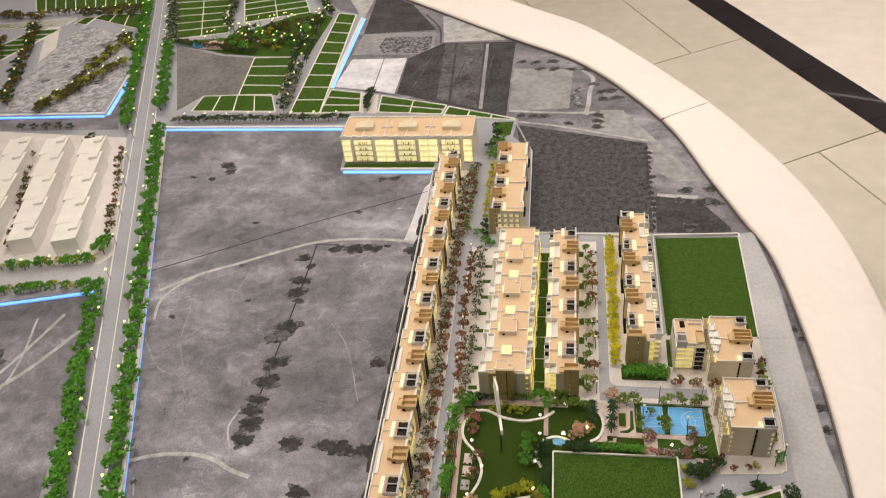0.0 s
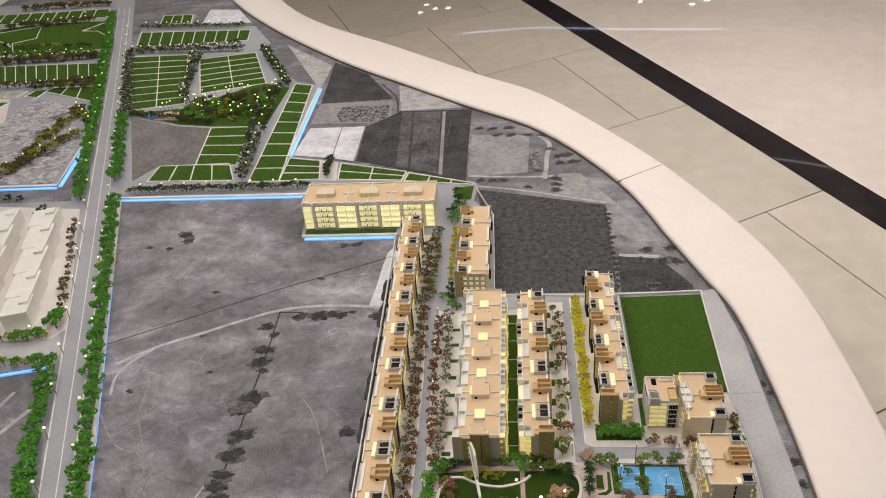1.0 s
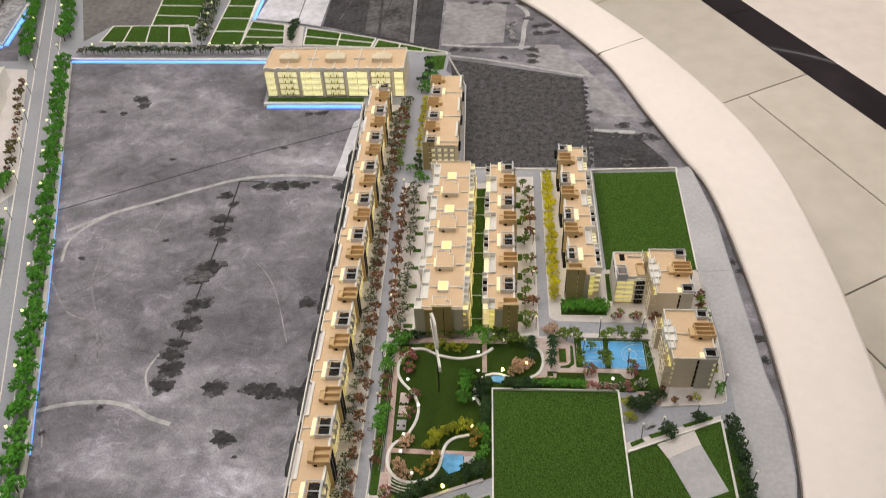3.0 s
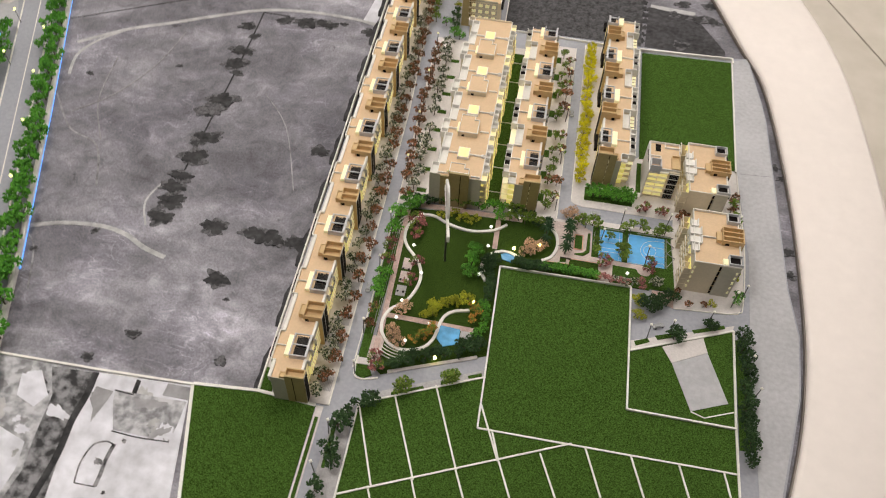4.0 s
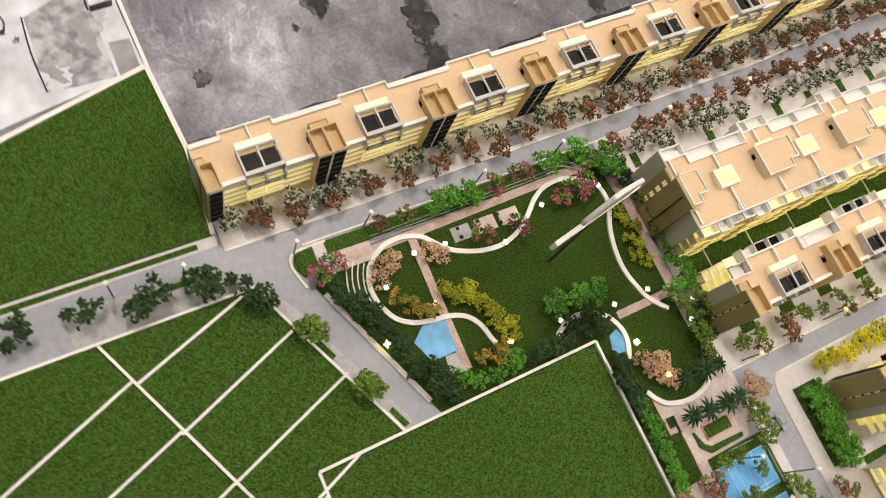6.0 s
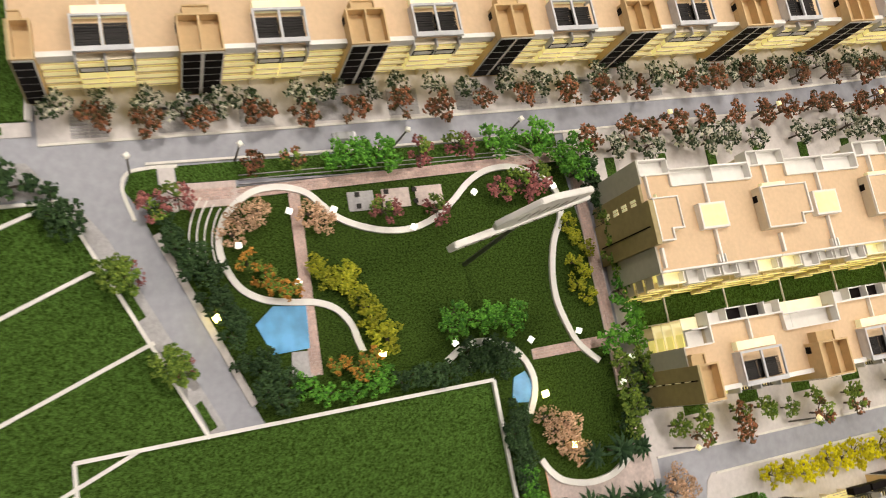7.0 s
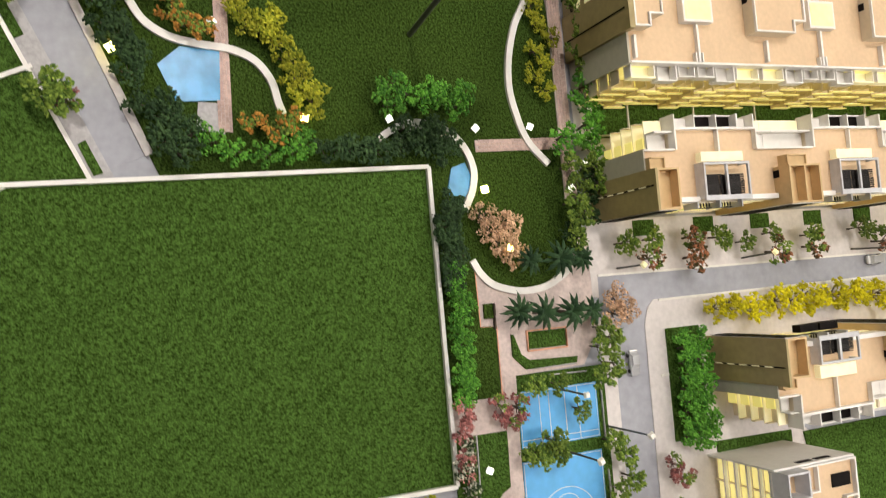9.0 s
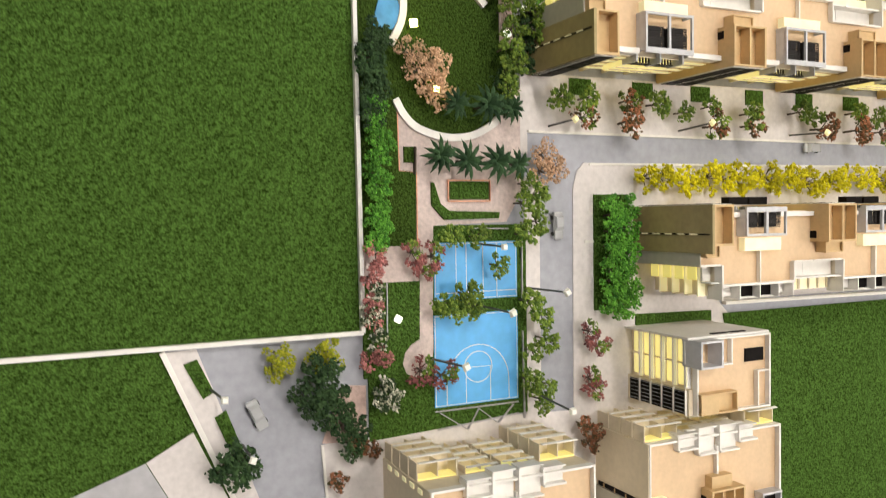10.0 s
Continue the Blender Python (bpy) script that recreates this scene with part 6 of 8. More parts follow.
for i in range(15):
    y = 0.390 + i * 0.0415 + _trng.uniform(-0.008, 0.008)
    plant("red", -0.260 - (y + 0.18) * 0.019 + _trng.uniform(-0.002, 0.002), y, 1.40)
FAR_MODE[0] = False
# street trees on the block side
for x, y in ((-0.214, 0.143), (-0.222, 0.188), (-0.220, 0.213), (-0.225, 0.247), (-0.228, 0.285), (-0.230, 0.322), (-0.229, 0.360)):
    plant("red", x, y, 1.45)
for x, y in ((-0.205, 0.171), (-0.202, 0.211), (-0.206, 0.254), (-0.203, 0.280), (-0.204, 0.305), (-0.203, 0.345)):
    plant("flower", x, y, 1.42)
FAR_MODE[0] = True
for i in range(8):
    y = 0.397 + i * 0.034
    plant("red", -0.2285 - (y - 0.13) * 0.015 + _trng.uniform(-0.003, 0.003), y + _trng.uniform(-0.006, 0.006), 1.45)
    plant("flower", -0.204 - (y - 0.38) * 0.03 + _trng.uniform(-0.003, 0.003), y + 0.012 + _trng.uniform(-0.006, 0.006), 1.42)
# the far row beyond the terrace
FAR_MODE[0] = True
line_of("yellow", (-0.218, 0.84), (-0.216, 1.12), 11, 1.0, 0.003)
line_of("bright", (-0.217, 1.13), (-0.19, 1.28), 6, 1.0, 0.006)
line_of("dark", (-0.20, 0.72), (-0.222, 0.80), 3, 1.1, 0.006)
for p in ((-0.205, 0.70), (-0.19, 0.69), (-0.232, 0.74)):
    plant("bright", *p, 1.15)
plant("lime", -0.215, 0.82, 0.9)
line_of("red", (-0.276, 0.98), (-0.281, 1.09), 4, 1.35, 0.003, ("flower",))
line_of("green", (-0.262, 0.74), (-0.268, 1.10), 14, 1.25, 0.004, ("flower", "red"))
line_of("dark", (-0.235, 1.14), (-0.215, 1.34), 8, 1.25, 0.006, ("bright",))
FAR_MODE[0] = False
# inner street
for x, y in ((0.072, 0.169), (0.070, 0.199), (0.072, 0.271), (0.078, 0.302), (0.072, 0.334), (0.076, 0.381), (0.073, 0.443), (0.076, 0.466), (0.070, 0.523), (0.074, 0.551), (0.072, 0.592), (0.077, 0.63), (0.071, 0.672)):
    plant("green", x, y, 1.25)
for x, y in ((0.086, 0.194), (0.071, 0.242), (0.089, 0.336), (0.087, 0.382), (0.088, 0.56), (0.088, 0.65)):
    plant("half", x, y, 1.3)
for x, y in ((0.089, 0.241), (0.087, 0.474), (0.088, 0.521), (0.088, 0.605)):
    plant("red", x, y, 1.3)
clump("hedge", "bright yellow foam hedge along the inner street", "hedge", "yellow", [(0.137 + _trng.uniform(-0.003, 0.003), 0.262 + i * 0.0178) for i in range(27)], 1.35)
clump("hedge", "bright green foam hedge beside the gable", "hedge", "bright", [(0.160 + (i % 9) * 0.0105 + _trng.uniform(-0.003, 0.003), 0.224 + (i // 9) * 0.015) for i in range(18)], 0.95)
# back-street hedge of the park (dark)
clump("hedge", "dark green foam hedge along the back street", "hedge", "dark", [(-0.178 + i / 12 * 0.168 + _trng.uniform(-0.004, 0.004), -0.262 + i / 12 * 0.072 + _trng.uniform(-0.006, 0.006)) for i in range(13)], 1.02)
for x, y in ((-0.125, -0.228), (-0.10, -0.222), (-0.085, -0.215), (-0.145, -0.238), (-0.045, -0.195), (-0.028, -0.178)):
    plant("dark", x, y, 0.95)
for x, y in ((-0.022, -0.165), (-0.014, -0.150), (-0.012, -0.128), (-0.014, -0.108), (-0.02, -0.10)):
    plant("bright", x, y, 0.85)
for x, y in ((-0.035, -0.138), (-0.03, -0.122), (-0.037, -0.110), (-0.026, -0.112)):
    plant("amber", x, y, 1.1)
clump("hedge", "dark green foam hedge inside the lawn wall", "hedge", "dark", [(-0.016 + _trng.uniform(-0.004, 0.004), -0.085 + i * 0.0105) for i in range(11)], 0.86)
for x, y in ((-0.028, 0.005), (-0.014, 0.006), (-0.02, -0.01), (-0.022, 0.002), (-0.03, -0.02)):
    plant("dark", x, y, 1.0)
clump("hedge", "dark green foam hedge beside the white wall", "hedge", "dark", [(0.031 + i * 0.0058, 0.012 + _trng.uniform(-0.003, 0.003)) for i in range(11)], 0.88)
clump("hedge", "bright green foam hedge beside the white wall", "hedge", "bright", [(0.085 + i * 0.0068, 0.014 + _trng.uniform(-0.003, 0.003)) for i in range(16)], 0.78)
# shrubs inside the park
for x, y in ((-0.120, -0.142), (-0.108, -0.135), (-0.103, -0.122), (-0.094, -0.113), (-0.082, -0.106), (-0.070, -0.103), (-0.058, -0.098), (-0.112, -0.118), (-0.05, -0.090)):
    plant("lime", x, y, 1.08)
for x, y in ((-0.063, -0.028), (-0.058, -0.015), (-0.055, -0.002), (-0.052, 0.012), (-0.060, 0.006), (-0.048, 0.024), (-0.05, -0.032), (-0.056, 0.03)):
    plant("bright", x, y, 0.92)
for x, y in ((-0.168, -0.198), (-0.174, -0.185), (-0.157, -0.209), (-0.168, -0.141), (-0.160, -0.130)):
    plant("peach", x, y, 0.88)
for x, y in ((-0.131, -0.199), (-0.108, -0.179), (-0.115, -0.186), (-0.103, -0.169)):
    plant("amber", x, y, 1.1)
for x, y in ((-0.163, -0.076), (-0.160, -0.027), (-0.172, 0.040), (-0.175, 0.060), (-0.180, 0.078), (-0.214, -0.033), (-0.219, 0.006)):
    plant("pink", x, y, 1.35)
for x, y in ((-0.184, -0.268), (-0.192, -0.250)):
    plant("pink", x, y, 1.3)
plant("red", -0.215, -0.183, 1.2)
plant("half", -0.216, -0.149, 1.2)
for x, y in ((-0.217, -0.104), (-0.216, -0.073), (-0.218, 0.040), (-0.220, 0.084), (-0.193, 0.110), (-0.182, 0.123), (-0.204, 0.126)):
    plant("bright", x, y, 1.3)
for x, y in ((-0.214, -0.112), (-0.219, -0.089), (-0.213, -0.066), (-0.220, 0.058), (-0.212, 0.092), (-0.2, 0.115)):
    plant("bright", x, y, 1.05)
for x, y in ((-0.19, 0.14), (-0.18, 0.132), (-0.17, 0.138), (-0.155, 0.140), (-0.14, 0.143)):
    plant("dark", x, y, 1.0)
for x, y in ((-0.135, 0.105), (-0.12, 0.108), (-0.11, 0.118), (-0.095, 0.102), (-0.085, 0.112), (-0.075, 0.10), (-0.062, 0.11)):
    plant("lime", x, y, 0.8)
for x, y in ((-0.128, 0.140), (-0.112, 0.145), (-0.095, 0.140), (-0.08, 0.146), (-0.062, 0.142), (-0.045, 0.147), (-0.03, 0.144), (-0.012, 0.146), (0.005, 0.143), (0.02, 0.147), (-0.02, 0.12), (0.004, 0.122), (0.02, 0.128), (0.035, 0.122), (0.05, 0.127), (0.065, 0.122)):
    plant("bright" if -0.07 < x < 0.0 else "green", x, y, 1.15 if -0.07 < x < 0.0 else 1.35)
for x, y in ((0.012, 0.142), (0.03, 0.143), (0.045, 0.14), (0.062, 0.118), (0.08, 0.124)):
    plant("dark", x, y, 0.85)
for x, y in ((0.042, 0.042), (0.054, 0.050), (0.064, 0.055), (0.050, 0.060), (0.073, 0.062), (0.118, 0.158), (0.128, 0.168), (0.130, 0.156)):
    plant("peach", x, y, 0.92)
for x, y in ((0.081, 0.075), (0.081, 0.101), (0.082, 0.124), (0.121, 0.060), (0.124, 0.084), (0.125, 0.107), (0.126, 0.130)):
    plant("palm", x, y, 1.15)
# trees round the courts
for x, y in ((0.141, 0.139), (0.150, 0.146), (0.157, 0.135), (0.172, 0.146), (0.182, 0.136), (0.181, 0.072), (0.183, 0.094), (0.206, 0.112), (0.227, 0.083), (0.236, 0.088), (0.234, 0.064), (0.241, 0.072), (0.236, 0.139), (0.247, 0.152),
             (0.268, 0.155), (0.277, 0.143), (0.305, 0.152), (0.301, 0.141), (0.318, 0.150)):
    plant("green", x, y, 1.25)
for x, y in ((0.194, 0.011), (0.204, 0.013), (0.211, 0.007), (0.231, 0.007), (0.245, 0.010), (0.270, 0.014), (0.274, 0.006)):
    plant("coral", x, y, 0.95)
for x, y in ((0.239, 0.006), (0.222, 0.011), (0.258, 0.010)):
    plant("flower", x, y, 0.85)
for x, y in ((0.194, 0.040), (0.206, 0.050), (0.197, 0.056), (0.284, 0.046), (0.289, 0.064)):
    plant("pink", x, y, 1.12)
for x, y in ((0.300, 0.022), (0.305, 0.016), (0.295, 0.016)):
    plant("flower", x, y, 1.0)
for x, y in ((0.262, -0.064), (0.270, -0.058), (0.274, -0.066), (0.267, -0.036), (0.273, -0.028), (0.264, -0.027)):
    plant("lime", x, y, 0.85)
for x, y in ((0.282, -0.035), (0.292, -0.032), (0.300, -0.028), (0.305, -0.04), (0.312, -0.03), (0.318, -0.015), (0.325, -0.008), (0.335, -0.012), (0.29, -0.045), (0.275, -0.03), (0.302, -0.018)):
    plant("dark", x, y, 1.0)
for x, y in ((0.335, -0.004), (0.340, 0.006), (0.36, -0.022), (0.39, -0.016)):
    plant("red", x, y, 0.8)
for x, y in ((0.405, -0.012), (0.435, 0.075), (0.452, 0.058), (0.455, 0.07)):
    plant("lime", x, y, 0.8)
for x, y in ((0.449, 0.004), (0.455, 0.016), (0.46, 0.14), (0.462, 0.155)):
    plant("bright", x, y, 0.9)
# corner houses
for x, y in ((0.266, 0.202), (0.276, 0.208), (0.306, 0.202), (0.315, 0.208)):
    plant("pink", x, y, 1.05)
for x, y in ((0.352, 0.205), (0.345, 0.195), (0.452, 0.235), (0.460, 0.245), (0.455, 0.262), (0.462, 0.275), (0.362, 0.20)):
    plant("red", x, y, 0.95)
for x, y in ((0.455, 0.215), (0.462, 0.20), (0.458, 0.25)):
    plant("green", x, y, 1.2)
# dark trees along the plots
for x, y in ((-0.212, -0.372), (-0.222, -0.385), (-0.224, -0.435), (-0.217, -0.452), (-0.228, -0.50), (-0.19, -0.343), (-0.180, -0.334), (-0.232, -0.56)):
    plant("dark", x, y, 1.5)
for x, y in ((-0.138, -0.300), (-0.126, -0.294), (-0.060, -0.266), (-0.048, -0.262), (-0.132, -0.306), (-0.054, -0.272)):
    plant("green", x, y, 1.4)
for x, y in ((-0.13, -0.29), (-0.052, -0.258)):
    plant("pink", x, y, 1.0)
for x, y in ((0.334, -0.100), (0.341, -0.096), (0.337, -0.090), (0.395, -0.062), (0.405, -0.066)):
    plant("dark", x, y, 1.05)
for i in range(17):
    plant("dark", 0.459 + _trng.uniform(-0.008, 0.008), -0.075 - i * 0.0155, 1.2)
add_far(FAR, "far_trees", "hundreds of small foam trees of the far quarter", "trees", "stuff")
for e, used in PROTO.values():
    if not used:
        for o in (*e.children_recursive, e):
            bpy.data.objects.remove(o)

# ---- terrace houses ----
SW = 0.0016          # wall thickness of card


class Shape:
    """Collects boxes in a house's own frame: x towards the street side (sign s), y along the row."""

    def __init__(self, s):
        self.s, self.bm = s, bmesh.new()

    def box(self, x0, y0, z0, x1, y1, z1):
        if y1 - y0 > 1e-5:
            box(self.bm, self.s * x0, y0, z0, self.s * x1, y1, z1)
        return self


def house(L, s, back=0.0, cut=0.0, stop=None, label="", H=0.092, ZR=0.076, tb=0.008, group="terrace houses", dc=0.0, px=(0.0285, 0.0575), sk=(0.0195, 0.0275)):
    """One house of a terrace: stair tower with dark glazing, lit front, roof pergola, skylight."""
    stop = stop or L
    e = empty("terrace_house", pose(0, 0, 0), label, "house", group)
    k = L / 0.137
    W, ty0, ty1, cy0, cy1 = 0.058, 0.0, 0.034, 0.060 * k + dc, 0.104 * k + dc
    cm = (cy0 + cy1) / 2

    def clip(a, b):
        return max(a, cut), min(b, stop)

    def P(name, material, boxes, lab="", parent=None):
        sh = Shape(s)
        n = 0
        for x0, y0, z0, x1, y1, z1 in boxes:
            y0, y1 = clip(y0, y1)
            if y1 - y0 > 0.0004:
                sh.box(x0, y0, z0, x1, y1, z1)
                n += 1
        if n:
            return part(name, sh.bm, material, parent or e, lab)
        sh.bm.free()
    # body, with the back stepping out behind the pergola
    ya, yb = (cy0 - 0.008, cy1 + 0.006) if tb < 0.01 else (cy0 - 0.019, cy1 + 0.016)
    rim = 0.0 if tb < 0.01 else 0.0115      # depth of the open boxes along the back
    for q in ((tb - back, 0, 0, W - 0.004, ya, ZR - 0.001), (rim - back, ya, 0, W - 0.004, yb, ZR - 0.001), (tb - back, yb, 0, W - 0.004, L, ZR - 0.001)):
        P("wall", M_CREAM, [q], "cream card wall")
    near, far = max(0.0, cut), min(L, stop)
    plan = [(W - 0.002, near), (W - 0.002, far), (tb + 0.001 - back, far)]
    for yy, xx in ((yb, tb), (yb, rim), (ya, rim), (ya, tb)):
        plan.append((xx + 0.001 - back, min(max(yy, near), far)))
    plan.append((tb + 0.001 - back, near))
    plan = [p for i, p in enumerate(plan) if i == 0 or (Vector(p) - Vector(plan[i - 1])).length > 1e-5]
    bm = bmesh.new()
    prism(bm, [(s * x, y) for x, y in plan], ZR - 0.001, ZR)
    part("roof", bm, M_TAN, e, "tan flat roof")
    if tb < 0.01:
        for q in ((0.004 - back, 0, ZR - 0.010, 0.0095 - back, ya, ZR + 0.004), (0.004 - back, yb, ZR - 0.010, 0.0095 - back, L, ZR + 0.004)):
            P("parapet", M_WHITE, [q], "white balcony-like back parapet")
    else:
        # a recessed stack of lit garden balconies with white fronts
        for a0, a1 in ((0.0 if cut == 0 else 0.026, ya - 0.001), (yb + 0.001, L)):
            for lv in range(4):
                # wall emission replaces the small LEDs within
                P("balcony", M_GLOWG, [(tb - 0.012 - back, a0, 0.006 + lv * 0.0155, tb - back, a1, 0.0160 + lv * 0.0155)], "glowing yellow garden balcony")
                # the slab emits in place of light from the balcony wall
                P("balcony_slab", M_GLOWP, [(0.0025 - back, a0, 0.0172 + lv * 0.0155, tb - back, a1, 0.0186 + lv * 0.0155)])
                P("balcony_rail", M_CREAM, [(0.0025 - back, a0, 0.0186 + lv * 0.0155, 0.0035 - back, a1, 0.0225 + lv * 0.0155)] if lv < 3 else [])
            nf = max(1, int((a1 - a0) / 0.011))
            for j in range(nf + 1):
                if cut and j == 0 and a0 < 0.03:
                    continue
                yf = a0 + (a1 - a0 - 0.0012) * j / nf
                P("fin", M_CREAM, [(0.0030 - back, yf, 0.002, tb - back, yf + 0.0012, ZR - 0.011)])
            P("balcony_floor", M_WHITE, [(tb - 0.013 - back, a0, ZR - 0.0105, tb - back, a1, ZR - 0.0080)], "white upper balcony floor")
            P("balcony_front", M_WHITE, [(tb - 0.0145 - back, a0, ZR - 0.0105, tb - 0.013 - back, a1, ZR + 0.002)], "white upper balcony front")
            P("parapet", M_WHITE, [(tb - back, a0, ZR - 0.002, tb + 0.0016 - back, a1, ZR + 0.004)], "white parapet")
        if cut:
            P("parapet", M_WHITE, [(tb - back, cut, ZR - 0.002, tb + 0.0016 - back, 0.026, ZR + 0.004)], "white parapet")
    if rim:
        for y0, y1 in ((cm - 0.0200, cm - 0.0006), (cm + 0.0006, cm + 0.0200)):
            P("roof_box_floor", M_DARK, [(0.0012 - back, y0, ZR - 0.012, rim - back, y1, ZR - 0.004)], "black floor of a back balcony")
            P("balcony_front", M_WHITE, [(-back, y0, ZR - 0.014, 0.0013 - back, y1, ZR - 0.001)], "white balcony front")
        for yy in (ya, cm - 0.0225, cm - 0.0006, cm + 0.0205, yb - 0.0015):
            P("balcony_wall", M_WHITE, [(-back, yy, ZR - 0.014, rim - back, yy + 0.0014, ZR + 0.004)], "white balcony side wall")
        for y0, y1 in ((ya + 0.0015, cm - 0.0225), (cm + 0.0220, yb - 0.0015)):
            P("balcony_floor", M_WHITE, [(0.002 - back, y0, ZR - 0.009, rim - back, y1, ZR - 0.006)], "white balcony floor")
    for q in ((rim - 0.0005 - back, ya, ZR - 0.004, rim + 0.0016 - back, yb, ZR + 0.005), (rim - back, ya - 0.001, ZR - 0.004, tb + 0.001 - back, ya + 0.0008, ZR + 0.005), (rim - back, yb - 0.0008, ZR - 0.004, tb + 0.001 - back, yb + 0.0008, ZR + 0.005)):
        P("parapet", M_WHITE, [q], "white stepped parapet")
    for q in ((W - 0.003, ty1, ZR - 0.007, W + 0.0015, cy0, ZR + 0.0045), (W - 0.003, cy1, ZR - 0.007, W + 0.0015, L, ZR + 0.0045)):
        P("parapet", M_WHITE, [q], "white front parapet")
    P("roof_divider", M_WHITE, [(rim + 0.001 - back, cm - 0.0008, ZR, sk[0], cm + 0.0008, ZR + 0.0045)])
    # rear railing panels
    for y0, y1 in ((cy0 + 0.003, cm - 0.001), (cm + 0.001, cy1 - 0.003)) if not rim else ():
        P("balcony_railing", M_LOUVRE, [(-0.006 - back, y0, ZR - 0.016, -0.0045 - back, y1, ZR - 0.005), (-0.006 - back, y0, ZR - 0.016, -back, y1, ZR - 0.0148)] + [(-0.006 - back, y0 + j * (y1 - y0) / 8, ZR - 0.0075, -back, y0 + j * (y1 - y0) / 8 + 0.0008, ZR - 0.0065) for j in range(9)], "dark balcony railing")
    # lit front, storey by storey
    for i in range(5):
        z = 0.004 + i * (ZR - 0.008) / 5
        for y0, y1 in ((ty1 + 0.001, cy0 - 0.001), (cy0 + 0.001, cm - 0.001), (cm + 0.001, cy1 - 0.001), (cy1 + 0.001, L - 0.001)):
            P("window_pane", M_GLOW, [(W - 0.004, y0, z + 0.0005, W - 0.002, y1, z + (ZR - 0.008) / 5 - 0.0026)])
        P("balcony_slab", M_CREAM, [(W - 0.0045, ty1, z + (ZR - 0.008) / 5 - 0.0024, W + 0.0018, L, z + (ZR - 0.008) / 5 - 0.0006)])
        for q in (0.0008, 0.0028, 0.0048) if i < 4 else ():
            # rails emit too, imitating light from the windows behind
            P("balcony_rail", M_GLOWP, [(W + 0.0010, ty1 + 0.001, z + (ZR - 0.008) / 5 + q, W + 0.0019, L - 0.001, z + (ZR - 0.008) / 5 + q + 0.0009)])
    for yy in (cy0, cm, cy1):
        P("party_wall", M_CREAM, [(W - 0.005, yy - 0.0008, 0, W + 0.0015, yy + 0.0008, ZR - 0.004)])
    # projecting lit bay with railing
    for y0, y1 in ((cy0 + 0.002, cm - 0.0006), (cm + 0.0006, cy1 - 0.002)):
        P("bay_window", M_GLOW, [(W - 0.002, y0, ZR - 0.046, W + 0.0055, y1, ZR - 0.018)], "glowing yellow projecting bay")
        for zb in (0.0285, 0.038):
            P("bay_slab", M_CREAM, [(W - 0.002, y0, ZR - zb, W + 0.0066, y1, ZR - zb + 0.0013)])
        if tb < 0.01:
            P("balcony_railing", M_DARK, [(W + 0.0048, y0, ZR - 0.0180, W + 0.0056, y1, ZR - 0.0165), (W + 0.0048, y0, ZR - 0.0165, W + 0.0056, y0 + 0.0013, ZR - 0.010), (W + 0.0048, y1 - 0.0013, ZR - 0.0165, W + 0.0056, y1, ZR - 0.010), (W + 0.0048, y0, ZR - 0.010, W + 0.0056, y1, ZR - 0.0090)], "black balcony frame")
            P("balcony_panel", M_WHITE, [(W + 0.0050, y0 + 0.0013, ZR - 0.0165, W + 0.0054, y1 - 0.0013, ZR - 0.010)], "pale balcony panel")
            continue
        P("balcony_railing", M_LOUVRE, [(W + 0.0048, y0, ZR - 0.0175, W + 0.0056, y1, ZR - 0.010)], "dark railing")
        for j in range(7):
            P("railing_slat", M_LOUVRE, [(W - 0.001, y0 + j * (y1 - y0) / 7, ZR - 0.0112, W + 0.0047, y0 + j * (y1 - y0) / 7 + 0.0015, ZR - 0.0102)], "dark railing slat")
    for ya_, yb_ in ((cy0, cy0 + 0.0015), (cm - 0.0009, cm + 0.0009), (cy1 - 0.0015, cy1)):
        P("bay_frame", M_METAL, [(W - 0.003, ya_, ZR - 0.018, W + 0.0062, yb_, ZR)], "grey bay frame")
    if px[1] > 0.06:
        for y0, y1 in ((cy0 + 0.001, cm - 0.001), (cm + 0.001, cy1 - 0.001)):
            P("balcony_box", M_DARK, [(px[1] + 0.004, y0, ZR - 0.018, px[1] + 0.0105, y1, ZR - 0.009)], "black front balcony box")
    # skylight and pergola
    P("skylight", M_GLOWP, [(sk[0], cy0 + 0.002, ZR, sk[1], cy1 - 0.002, ZR + 0.007)], "glowing cream skylight box")
    zt, z1 = ZR + 0.0115, ZR + 0.009
    x0, x1 = px
    for q in ((x0, cy0, z1, x0 + 0.0022, cy1, zt), (x1 - 0.0024, cy0, z1, x1 + 0.002, cy1, zt), (x0, cy0, z1, x1, cy0 + 0.002, zt), (x0, cy1 - 0.002, z1, x1, cy1, zt), (x0, cm - 0.0012, z1, x1, cm + 0.0012, zt),
                           (x0, cy0, ZR, x1, cy0 + 0.0012, z1), (x0, cy0, ZR, x0 + 0.002, cy0 + 0.002, z1), (x1 - 0.002, cy0, ZR, x1, cy0 + 0.002, z1), (x0, cy1 - 0.002, ZR, x0 + 0.002, cy1, z1), (x1 - 0.002, cy1 - 0.002, ZR, x1, cy1, z1)):
        P("pergola_beam", M_METAL, [q], "grey metal pergola beam")
    open_ = 0.20 if tb < 0.01 else 0.32      # share of the frame left open to the roof
